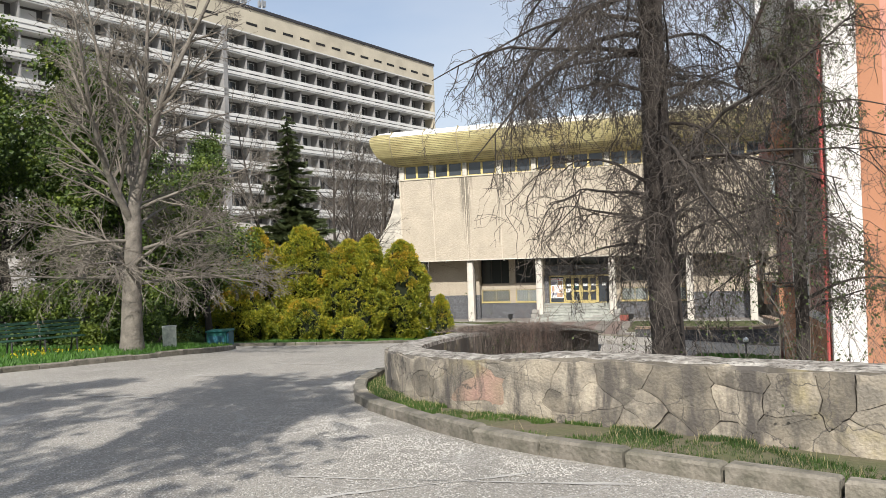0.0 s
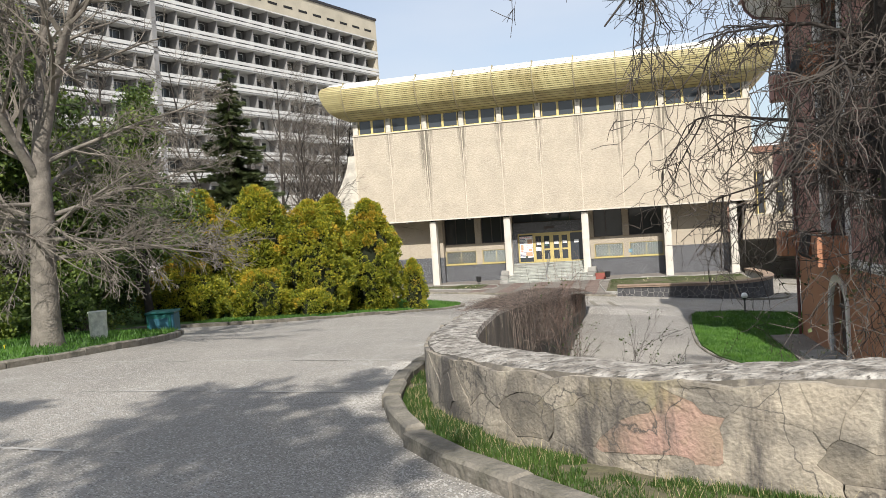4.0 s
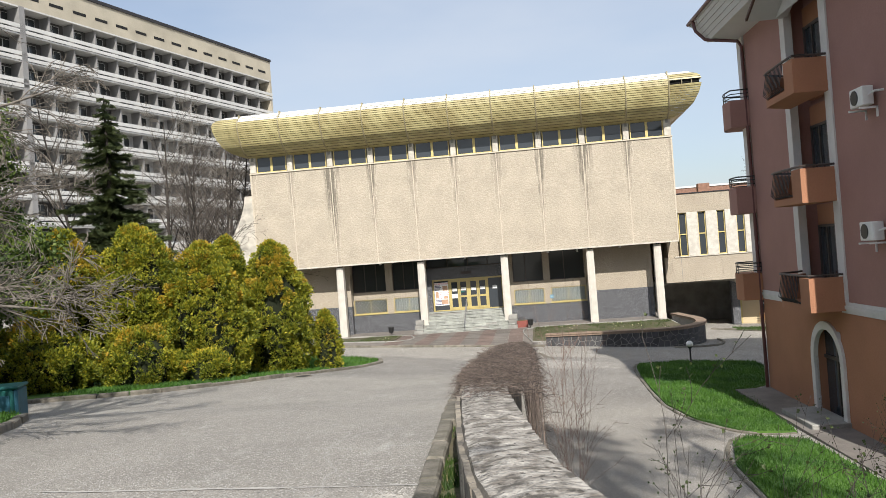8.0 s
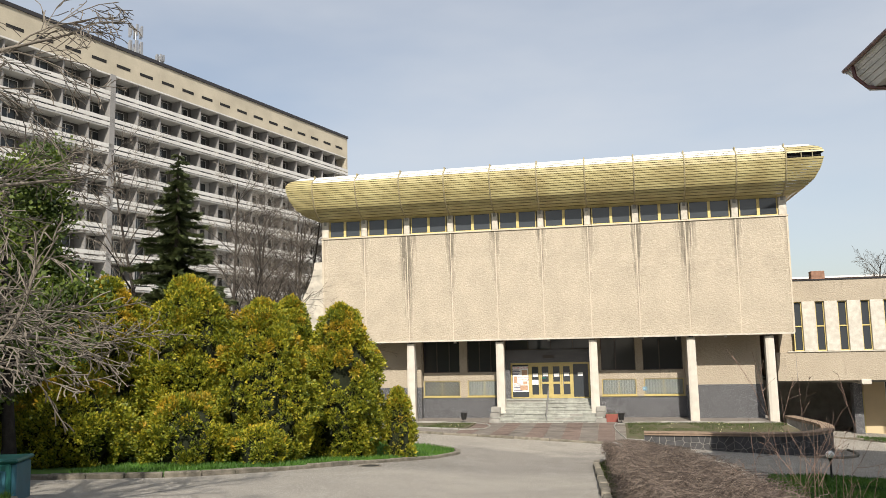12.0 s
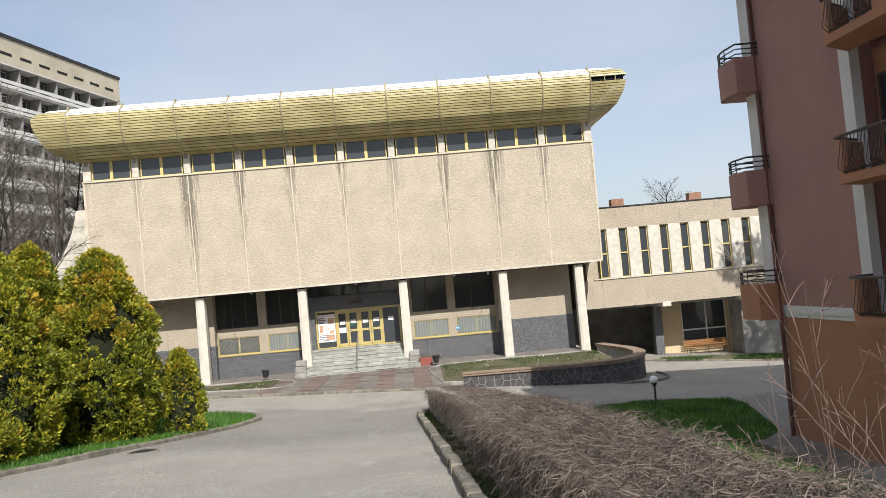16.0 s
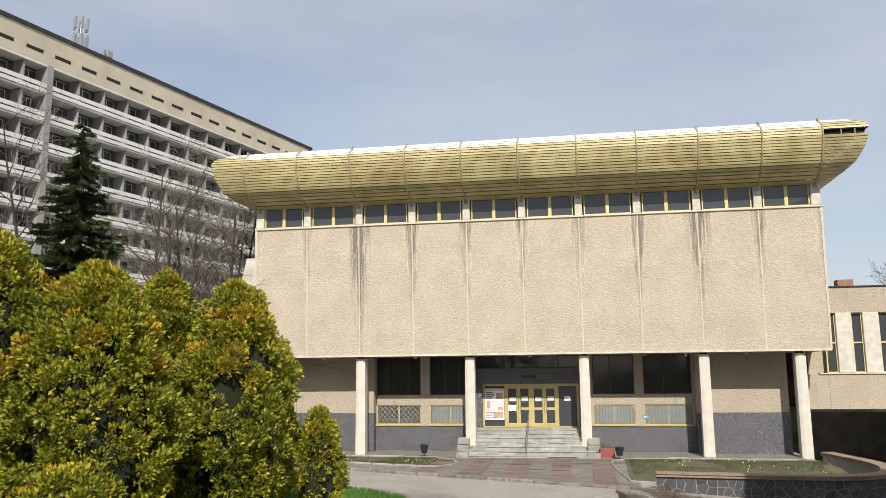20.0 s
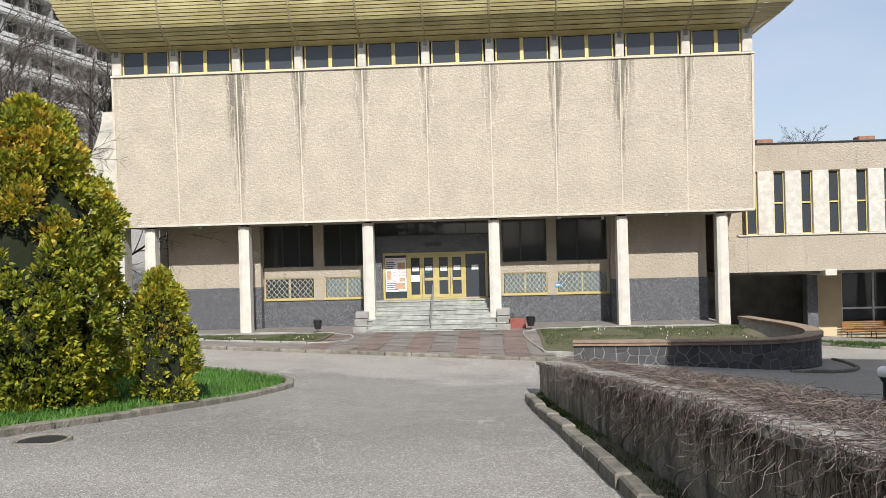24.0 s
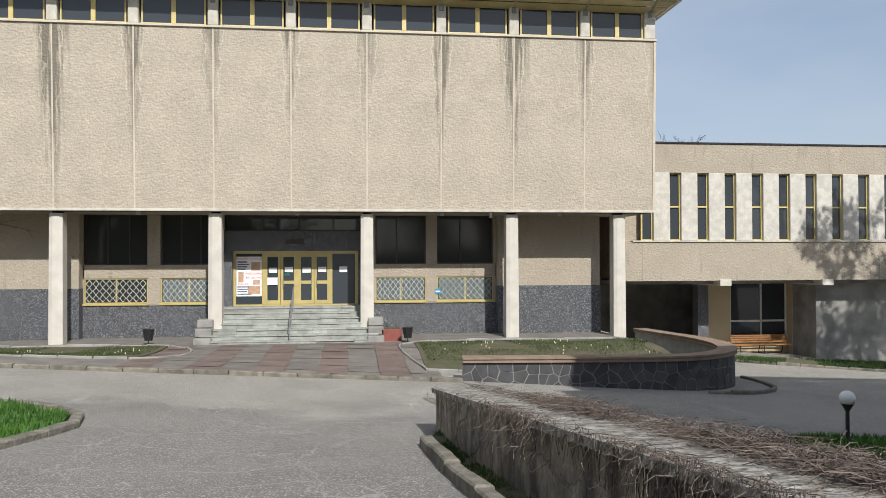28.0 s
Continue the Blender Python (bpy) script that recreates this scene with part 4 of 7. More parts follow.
    part("notice", boxes([(1.86, 2.2, Y_MID + 0.045, Y_MID + 0.055, 2.64, 2.88)]), M["paper"], lib, "white paper notice taped to the glass")
    part("notice", boxes([(-0.5, -0.24, Y_MID - 0.0, Y_MID + 0.008, 2.5, 2.6)]), M["teal"], lib)
    # the left end's curved buttress
    bm = bmesh.new()
    prof = [(-14.95, 10.8)]
    for i in range(15):
        u = 7.0 * i / 14
        prof.append((-15.85 - 0.12 * u - 0.095 * u * u, 10.8 - u))
    prof.append((-21.4, 0.6))
    prof.append((-14.95, 0.6))
    for y in (0.7, 1.5):
        for x, z in prof:
            bm.verts.new((x, y, z))
    bm.verts.ensure_lookup_table()
    n = len(prof)
    bm.faces.new([bm.verts[i] for i in range(n)])
    bm.faces.new([bm.verts[n + i] for i in range(n)][::-1])
    for i in range(n):
        j = (i + 1) % n
        bm.faces.new((bm.verts[i], bm.verts[j], bm.verts[n + j], bm.verts[n + i]))
    bmesh.ops.recalc_face_normals(bm, faces=bm.faces[:])
    part("buttress", bm, M["concrete"], lib, "grey concrete buttress sweeping out in a curve")
    part("lamp_bracket", boxes([(8.1, 8.2, 0.8, 0.9, 4.9, 5.1)]), M["acwhite"], lib)
    for x in (-11.2, -6.0, 0.2, 6.1, 11.1):
        part("soffit_lamp", tube((x, 0.8, 4.98), (x, 0.8, 5.1), 0.09, 0.07, 10), M["acwhite"], lib)
    return lib


LIB = build_library()


def text_bars(parent, x0, x1, z_list, y, material, name="text_line"):
    for z, h, a, b in z_list:
        part(name, boxes([(x0 + (x1 - x0) * a, x0 + (x1 - x0) * b, y, y + 0.004, z, z + h)]), material, parent)


def words(text, x, y, z, size, material, parent, name):
    cu = bpy.data.curves.new(name, "FONT")
    cu.body, cu.size, cu.extrude = text, size, 0.002
    tmp = bpy.data.objects.new(name, cu)
    me = bpy.data.meshes.new_from_object(tmp)
    bpy.data.objects.remove(tmp)
    me.materials.clear()
    me.materials.append(material)
    ob = new(name, me)
    ob.matrix_world = pose(x, y, z, 90, 0, 0)
    ob.parent = parent
    return ob


def build_poster():
    y = Y_MID + 0.03
    p = part("poster", cube(-2.5, -1.44, y, y + 0.012, 1.62, 3.32), M["paper"])
    tagged(p, "printed beauty-treatment poster behind the entrance glass", "poster")
    words("КОСМЕТОЛОГІЯ", -2.47, y - 0.004, 3.19, 0.125, M["red"], p, "heading")
    words("КРІОСАУНА", -2.12, y - 0.004, 2.55, 0.115, M["red"], p, "heading")
    words("ФІТОБОЧКА", -2.12, y - 0.004, 2.38, 0.115, M["red"], p, "heading")
    words("МАСАЖ", -2.45, y - 0.004, 2.1, 0.125, M["red"], p, "heading")
    text_bars(p, -2.5, -1.44, [(3.06, 0.06, 0.04, 0.42), (2.96, 0.05, 0.04, 0.5), (2.86, 0.05, 0.04, 0.42), (2.76, 0.05, 0.04, 0.36), (2.0, 0.05, 0.04, 0.5), (1.9, 0.05, 0.04, 0.46), (1.8, 0.05, 0.04, 0.42), (1.69, 0.05, 0.04, 0.6)], y - 0.004, M["ink"])
    for a, b, c, d in ((-1.88, -1.5, 2.72, 3.08), (-2.02, -1.5, 1.72, 2.06), (-2.42, -2.2, 2.22, 2.66), (-1.8, -1.52, 2.12, 2.32)):
        part("picture", boxes([(a, b, y - 0.003, y + 0.001, c, d)]), M["tan"], p)
    s = part("wall_sign", cube(6.02, 6.28, Y_MID - 0.05, Y_MID - 0.02, 1.66, 1.88, bev=0.004), M["blue"])
    tagged(s, "small blue sign plate on the wall between windows", "sign")
    part("white_mark", boxes([(6.05, 6.25, Y_MID - 0.055, Y_MID - 0.05, 1.74, 1.8)]), M["paper"], s)


build_poster()


def build_wing():
    w = empty("library_wing", "low beige side wing raised over a dark passage", "building")
    x0, x1, y = 15.1, 31.0, 3.0
    part("lower_wall", cube(x0 - 0.7, x1, y, y + 0.5, 2.15, 3.93), M["stucco_plain"], w, "beige rendered spandrel")
    part("upper_wall", cube(x0, x1, y, y + 0.5, 7.12, 8.45), M["stucco_plain"], w, "beige rendered parapet with grey stains")
    part("parapet_cap", cube(x0, x1 + 0.05, y - 0.05, y + 0.6, 8.45, 8.53, bev=0.01), M["tar"], w)
    part("sill", cube(x0, x1, y - 0.07, y + 0.3, 3.93, 4.0, bev=0.01), M["concrete"], w)
    part("body", boxes([(x0 - 0.4, x1, y + 0.5, 16, 2.2, 8.4)]), M["stucco_plain"], w)
    for xj in (15.53, 27.2):
        part("joint", boxes([(xj, xj + 0.03, y - 0.006, y + 0.05, 2.15, 3.93)]), M["mortar"], w)
    k = 0
    x = 15.55
    while x < x1 - 0.8:
        window_unit(w, x, x + 0.55, 4.0, 7.12, y + 0.12, bars=(), frame=0.06, transom=0.5, depth=0.12, label="tall narrow yellow-framed window")
        part("pier", cube(x + 0.55, x + 1.33, y - 0.02, y + 0.4, 4.0, 7.12, bev=0.02), M["pierstone"], w, "white-faced pier between windows")
        x += 1.33
        k += 1
    part("floor_slab", cube(x0 - 0.7, x1, y + 0.6, 16, 1.98, 2.148), M["greyconc"], w)
    for bx in (19.5, 24.55):
        part("beam_end", cube(bx - 0.28, bx + 0.28, y - 0.12, 12, 1.9, 2.2, bev=0.02), M["column"], w, "white-painted beam end")
    # storey under the wing
    yb = 6.6
    part("passage_wall", boxes([(20.3, 21.6, yb, yb + 0.3, -1.9, 2.0), (21.6, 24.7, yb, yb + 0.3, -1.9, -0.9), (24.7, 25.2, yb - 0.4, yb + 0.3, -1.9, 2.0)]), M["yellowwall"], w, "pale yellow plaster wall in the passage")
    window_unit(w, 21.6, 24.7, -0.9, 2.0, yb + 0.1, bars=(0.55,), frame=0.08, fm=M["acwhite"], transom=0.3, label="white-framed window in the passage")
    # darker grey here stands in for tree shade over the wall
    part("end_block", cube(24.75, x1 + 0.5, 4.2, 12, -2.0, 2.0), M["greyconc"], w, "wall coloured grey for the tree shade on it")
    part("granite_pillar", cube(19.4, 19.95, 5.6, 6.2, -1.9, 2.0, bev=0.01), M["granite"], w, "speckled granite pillar")
    part("door", cube(19.9, 20.3, yb, yb + 0.1, -1.6, 1.2, bev=0.01), M["brass"], w)
    part("dark_wall", boxes([(12.0, 33.0, 11.0, 11.3, -2, 2.1)]), M["greyconc"], w)
    for cx, cy in ((18.2, 9), (23.85, 9)):
        part("chimney", cube(cx, cx + 0.9, cy, cy + 0.7, 8.4, 9.5, bev=0.02), M["brick"], w, "low brick chimney")
    part("side_block", cube(33.0, 42.0, 8.0, 20.0, -2.5, 9.5), M["whitebld"], w, "pale blue-white block behind")


build_wing()


def build_steps():
    """Broad entrance steps laid of slate strips, with stepped cheek blocks."""
    st = empty("entrance_steps", "broad grey slate entrance steps with chipped edges", "steps")
    rnd = random.Random(5)
    n, y0, run = 7, -0.55, 0.36
    rise = 1.36 / n
    zb = -0.14
    for k in range(n):
        y = y0 + k * run
        z0, z1 = zb + k * rise, zb + (k + 1) * rise
        xa, xb = -3.6 + 0.11 * k, 3.55 - 0.11 * k
        part("step_core", cube(xa + 0.03, xb - 0.03, y + 0.04, Y_MID + 0.1, -0.4 if k == 0 else z0 - 0.02, z1 - 0.05), M["greyconc"], st)
        x = xa
        while x < xb - 0.1:
            w = min(rnd.uniform(0.5, 1.1), xb - x)
            if xb - x - w < 0.25:
                w = xb - x
            d = 0.9 if k == n - 1 else run + 0.12
            part("slab", cube(x + 0.006, x + w - 0.006, y + rnd.uniform(-0.015, 0.015), y + d, z1 - 0.055, z1 + rnd.uniform(-0.006, 0.006), bev=0.008), M["step"], st)
            if rnd.random() < 0.86:
                part("riser", cube(x + 0.006, x + w - 0.006, y + 0.025 + rnd.uniform(0, 0.015), y + 0.08, z0 + 0.004, z1 - 0.06), M["step"], st)
            x += w
    for s in (-1, 1):
        for k in range(3):
            a, b = 2.9 + 0.02 * k, 3.42
            yk = -0.5 + 0.45 * (2 - k) * 0 + 0.4 * k
            if s > 0:
                part("cheek_block", cube(a + 0.1, b + 0.22, yk - 0.05, yk + 0.75, zb + 0.33 * k, zb + 0.33 * (k + 1) - 0.02, bev=0.02), M["greyconc"], st)
            else:
                part("cheek_block", cube(-b - 0.22, -a - 0.1, yk - 0.05, yk + 0.75, zb + 0.33 * k, zb + 0.33 * (k + 1) - 0.02, bev=0.02), M["greyconc"], st)
    rail = empty("stair_rail", "thin grey steel handrail down the steps", "handrail")
    zt = zb + 7 * rise
    part("handrail", polyline_tube([(-0.02, -0.45, 0.75), (-0.02, 1.6, 1.95), (-0.02, 2.1, 2.05)], 0.024, 8), M["steel"], rail)
    part("lower_rail", polyline_tube([(-0.02, -0.45, 0.35), (-0.02, 1.6, 1.55)], 0.016, 6), M["steel"], rail)
    for y, z, t in ((-0.45, zb + 0.0, 0.76), (0.55, zb + rise * 3, 1.34), (1.6, zb + rise * 6, 1.95)):
        part("post", tube((-0.02, y, z), (-0.02, y, t), 0.022), M["steel"], rail)


build_steps()


def build_apron():
    """Paved forecourt with red and grey bands, flower beds and edging."""
    ap = empty("pavement", "forecourt of worn red and grey paving bands", "pavement", kind="structure")

    def band(x0, x1, y0, y1, m):
        n = max(2, int((y1 - y0) / 0.6))
        vs, fs = [], []
        for i in range(n + 1):
            y = y0 + (y1 - y0) * i / n
            for x in (x0, x1):
                vs.append((x, y, ground_z(x, y) + 0.035))
        for i in range(n):
            a = 2 * i
            fs.append((a, a + 1, a + 3, a + 2))
        return vs, fs

    x = -4.4
    k = 0
    rnd = random.Random(3)
    while x < 4.7:
        w = 0.95
        ny = 12
        ys = np.linspace(-8.6, -0.6, ny + 1)
        # each band is a row of flags
        for i in range(ny):
            v, f = band(x + 0.006, x + w - 0.006, ys[i] + 0.006, ys[i + 1] - 0.006, None)
            lift = rnd.uniform(-0.008, 0.008)
            v = [(a, b, c + lift) for a, b, c in v]
            part("flag", (v, f), M["redpaver"] if k % 2 == 0 else M["paver"], ap)
        x += w
        k += 1
    vs, fs = [], []
    for (a, b, c, d) in ((-15.5, 16, -0.55, 1.7), (-15.5, -4.4, -8.6, -6.1), (-15.5, 16, 1.7, 3.2)):
        for i in range(int((b - a) / 0.9) + 1):
            for j in range(int((d - c) / 0.9) + 1):
                xa, xb, ya, yb = a + i * 0.9, min(a + i * 0.9 + 0.89, b), c + j * 0.9, min(c + j * 0.9 + 0.89, d)
                if xb - xa < 0.05 or yb - ya < 0.05:
                    continue
                q = len(vs)
                for px, py in ((xa, ya), (xb, ya), (xb, yb), (xa, yb)):
                    vs.append((px, py, ground_z(px, py) + 0.03))
                fs.append((q, q + 1, q + 2, q + 3))
    pv = part("flagstones", (vs, fs), M["paver"], ap, "grey concrete flags along the wall")
    pv["kind"] = "stuff"
    kerb_line("kerb_forecourt", [(-22, -8.9), (-12, -8.75), (0, -8.7), (5.6, -8.65)], "pale concrete kerb before the forecourt", w=0.2, h=0.12)
    for nm, ol in (("flower_bed", [(-14.5, -6.0), (-4.45, -6.0), (-4.45, -0.9), (-14.5, -0.9)]), ("flower_bed", [(4.75, -6.4), (14.2, -6.4), (14.6, -3), (13.8, -0.9), (4.75, -0.9)])):
        patch(nm, ol, M["soil"], 0.06, "bare soil bed with sparse weeds and small white flowers", "flower bed", step=0.5)
        kerb_line("bed_edging", ol + [ol[0]], "thin concrete edging of a flower bed", w=0.07, h=0.1, length=1.0, material=M["greyconc"])


build_apron()


def build_planter():
    """Curved low wall faced with dark crazy paving, with a layered coping."""
    pl = empty("curved_planter_wall", "low curved wall of dark crazy-paved stone with a brown coping", "wall")
    line = resample([(5.6, -8.3), (8, -8.55), (10.5, -8.8), (12.8, -8.7), (14.4, -7.6), (15.2, -5.8), (15.3, -3.6), (14.9, -1.4), (14.6, 0.4)], 0.4)
    ztop = 0.1
    inner = offset_line(line, -0.42)
    vs, fs = [], []
    for p, q in zip(line, inner):
        vs += [(p.x, p.y, -1.6), (p.x, p.y, ztop), (q.x, q.y, ztop), (q.x, q.y, -1.6)]
    for i in range(len(line) - 1):
        for k in range(3):
            fs.append((4 * i + k, 4 * i + k + 1, 4 * i + 5 + k, 4 * i + 4 + k))
    fs += [(0, 1, 2, 3), tuple(4 * (len(line) - 1) + k for k in (3, 2, 1, 0))]
    part("wall_core", (vs, fs), M["mortar"], pl, "pale mortar core")
    # coping in three courses
    for off, h0, h1 in ((0.1, 0.0, 0.05), (0.06, 0.05, 0.1), (0.1, 0.1, 0.15)):
        a, b = offset_line(line, off), offset_line(line, -0.42 - off)
        vs, fs = [], []
        for p, q in zip(a, b):
            vs += [(p.x, p.y, ztop + h0), (p.x, p.y, ztop + h1), (q.x, q.y, ztop + h1), (q.x, q.y, ztop + h0)]
        for i in range(len(line) - 1):
            for k in range(4):
                j = (k + 1) % 4
                fs.append((4 * i + k, 4 * i + j, 4 * i + 4 + j, 4 * i + 4 + k))
        fs += [(0, 1, 2, 3), tuple(4 * (len(line) - 1) + k for k in (3, 2, 1, 0))]
        part("coping", (vs, fs), M["coping"], pl, "brown weathered coping course")
    rnd = random.Random(11)
    cum = [0.0]
    for a, b in zip(line, line[1:]):
        cum.append(cum[-1] + (b - a).length)
    W, H = cum[-1], 1.25
    pts = [((i + rnd.uniform(0.05, 0.95)) * 0.36, (j + rnd.uniform(0.1, 0.9)) * 0.31) for i in range(int(W / 0.36) + 1) for j in range(4)]
    for cell in voronoi(pts, W, H):
        c = shrink(cell, 0.022)
        base, top = [], []
        for s, z in c:
            i = min(max(0, int(np.searchsorted(cum, s) - 1)), len(line) - 2)
            t = (s - cum[i]) / max(1e-6, cum[i + 1] - cum[i])
            p = line[i].lerp(line[i + 1], t)
            d = (line[i + 1] - line[i]).normalized()
            nrm = Vector((d.y, -d.x, 0))
            zz = ztop - 0.01 - H + z
            base.append((*(p - nrm * 0.01).to_2d(), zz))
            top.append((*(p + nrm * 0.022).to_2d(), zz))
        n = len(c)
        f = [tuple(range(n, 2 * n))] + [(i, (i + 1) % n, n + (i + 1) % n, n + i) for i in range(n)]
        part("stone", (base + top, f), M["stonedark"], pl)
    kerb_line("planter_kerb", [(12.8, -9.3), (14.3, -9.15), (15.55, -8.1), (16.1, -6.4), (16.0, -4.8)], "low concrete kerb round the planter wall's foot", w=0.14, h=0.1, length=0.7)


build_planter()

# ---- retaining wall along the drive ----
def wall_top(p):
    return float(np.interp(p.y, (-60, -56, -54.6, -53.9, -53, -51.7, -50.9, -49.9, -48.7, -47, -45.5, -40, -30, -22, -17.5), (4.6, 4.46, 4.4, 4.28, 4.2, 4.1, 4.05, 3.98, 3.92, 3.8, 3.7, 3.2, 2.25, 1.35, 0.82)))


VERGE_STRIP = []


def build_retaining_wall():
    rw = empty("retaining_wall", "old rubble-stone retaining wall with a crumbling weathered top", "wall")
    line = resample([(p.x, p.y) for p in WALL_FACE], 0.11)
    TH = 0.62
    back = offset_line(line, TH)
    vs, fs = [], []
    rnd = random.Random(2)
    nseg = len(line)
    for i, (p, q) in enumerate(zip(line, back)):
        zt = wall_top(p)
        zf = ground_z(p.x - 0.2, p.y) - 0.5
        zb = min(zf, float(plane_z(q.x, q.y)) - 0.4)
        d = (q - p)
        dn = d.normalized() * (0.012 * noise.noise((p.x * 3.5, p.y * 3.5, 6)) + 0.012 * noise.noise((p.x * 11, p.y * 11, 2)) + 0.012)
        row = [(p.x, p.y, zf), (p.x + dn.x, p.y + dn.y, zt - 0.05)]
        for t, dz in ((0.04, -0.01), (0.2, 0.03), (0.45, 0.04), (0.75, 0.03), (0.96, 0.0)):
            w = p + d * t
            row.append((w.x + dn.x, w.y + dn.y, zt + dz * 0.5 + 0.02 * noise.noise((w.x * 1.1, w.y * 1.1, 1.7)) + 0.014 * noise.noise((w.x * 6, w.y * 6, 4)) + 0.016 * noise.noise((w.x * 16, w.y * 16, 9))))
        row += [(q.x, q.y, zt - 0.07), (q.x, q.y, zb)]
        vs += row
    m = 9
    for i in range(nseg - 1):
        for k in range(m - 1):
            fs.append((m * i + k, m * i + k + 1, m * (i + 1) + k + 1, m * (i + 1) + k))
    fs += [tuple(range(m)), tuple(m * (nseg - 1) + k for k in range(m - 1, -1, -1))]
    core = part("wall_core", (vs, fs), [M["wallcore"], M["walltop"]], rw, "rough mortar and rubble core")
    mi = [1 if (k % (m - 1)) in (2, 3, 4, 5, 6) else 0 for k in range((nseg - 1) * (m - 1))] + [0, 0]
    core.data.polygons.foreach_set("material_index", mi)
    # facing stones where one can tell them apart
    cum = [0.0]
    for a, b in zip(line, line[1:]):
        cum.append(cum[-1] + (b - a).length)
    W = cum[-1]
    bend = next(s for s, p in zip(cum, line) if p.y > -46)
    pts = [((i + rnd.uniform(0, 1)) * 0.5, (j + rnd.uniform(0.0, 1.0)) * 0.36) for i in range(int(bend / 0.5)) for j in range(3)]
    pts += [(bend + (i + rnd.uniform(0, 1)) * 0.8, (j + rnd.uniform(0.0, 1.0)) * 0.54) for i in range(int((W - bend) / 0.8)) for j in range(2)]
    cells = voronoi(pts, W, 1.08)
    at_x = lambda s: line[min(len(line) - 2, max(0, int(np.searchsorted(cum, s) - 1)))].x
    middle = [(sum(q[0] for q in c) / len(c), sum(q[1] for q in c) / len(c)) for c in cells]
    pink = sorted(range(len(cells)), key=lambda i: (at_x(middle[i][0]) - 8.36) ** 2 + (middle[i][1] - 0.55) ** 2)[:2]
    for ci, c in enumerate(cells):
        c = shrink(c, rnd.uniform(0.005, 0.012) if rnd.random() < 0.45 else 0.0015)
        c = [(a[0] + (b[0] - a[0]) * k / 4, a[1] + (b[1] - a[1]) * k / 4) for a, b in zip(c, c[1:] + c[:1]) for k in range(4)]
        c = [(min(W, max(0, s + 0.13 * noise.noise((s * 2.6, z * 2.6, 3.3)) + 0.04 * noise.noise((s * 9, z * 9, 1.3)))), min(1.08, max(0, z + 0.11 * noise.noise((s * 2.6, z * 2.6, 8.8)) + 0.035 * noise.noise((s * 9, z * 9, 6.8))))) for s, z in c]
        sm = sum(p[0] for p in c) / len(c)
        prd = rnd.uniform(0.02, 0.034)
        base, top = [], []
        for s, z in c:
            i = min(max(0, int(np.searchsorted(cum, s) - 1)), len(line) - 2)
            t = (s - cum[i]) / max(1e-6, cum[i + 1] - cum[i])
            p = line[i].lerp(line[i + 1], t)
            d = (line[i + 1] - line[i]).normalized()
            nrm = Vector((-d.y, d.x, 0))
            zt = wall_top(p) - 0.012 + 0.02 * noise.noise((p.x * 5, p.y * 5, 1))
            zg = ground_z(p.x + nrm.x * 0.3, p.y + nrm.y * 0.3) - 0.12
            zz = zg + (zt - zg) * z / 1.08
            jig = 0.008 * noise.noise((p.x * 3, p.y * 3, zz * 3))
            base.append((*(p - nrm * 0.02).to_2d(), zz))
            top.append((*(p + nrm * (prd + jig)).to_2d(), zz))
        n = len(c)
        cx = tuple(sum(v[k] for v in top) / n for k in range(3))
        mid = [tuple(v[k] * 0.72 + cx[k] * 0.28 for k in range(3)) for v in top]
        i = min(max(0, int(np.searchsorted(cum, sm) - 1)), len(line) - 2)
        d = (line[i + 1] - line[i]).normalized()
        nrm = Vector((-d.y, d.x, 0))
        mid = [(v[0] + nrm.x * (0.003 + 0.012 * noise.noise((v[0] * 5, v[1] * 5, v[2] * 5))), v[1] + nrm.y * 0.003, v[2]) for v in mid]
        f = [tuple(range(2 * n, 3 * n))] + [(i_, (i_ + 1) % n, n + (i_ + 1) % n, n + i_) for i_ in range(n)] + [(n + i_, n + (i_ + 1) % n, 2 * n + (i_ + 1) % n, 2 * n + i_) for i_ in range(n)]
        x = line[i].x
        r = rnd.random()
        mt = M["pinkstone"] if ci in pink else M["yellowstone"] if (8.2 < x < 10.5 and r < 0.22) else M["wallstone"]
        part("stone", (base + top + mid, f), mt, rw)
    # slab cap on the straight run
    k0 = next(i for i, p in enumerate(line) if p.y > -38)
    seg = line[k0:]
    a, b = offset_line(seg, -0.1), offset_line(seg, TH + 0.35)
    vs, fs = [], []
    for p, q in zip(a, b):
        zt = wall_top(p)
        vs += [(p.x, p.y, zt - 0.02), (p.x, p.y, zt + 0.06), (q.x, q.y, zt + 0.06), (q.x, q.y, zt - 0.02)]
    for i in range(len(seg) - 1):
        for k in range(4):
            j = (k + 1) % 4
            fs.append((4 * i + k, 4 * i + j, 4 * i + 4 + j, 4 * i + 4 + k))
    e = 4 * (len(seg) - 1)
    fs += [(0, 1, 2, 3), (e + 3, e + 2, e + 1, e)]
    part("cap_slab", (vs, fs), M["walltop"], rw, "wide grey concrete cap slab")
    kerb_line("kerb_wall", [(20, -59.0), (12.7, -57.05), (11.1, -56.5), (9.7, -56.0), (8.6, -55.4), (7.95, -54.85), (7.15, -54.12), (6.6, -53.5), (6.15, -52.85), (5.8, -52.15), (5.42, -51.2), (5.16, -50.1), (4.97, -48.8), (4.86, -47.6), (4.72, -45.9), (4.5, -43.5), (4.2, -40), (4.0, -34), (3.75, -28), (3.5, -22), (3.45, -18.8)], "worn concrete kerb at the foot of the stone wall", w=0.2, h=0.16, length=0.9)
    out = [(p.x, p.y) for p in offset_line(line, 0.06)]
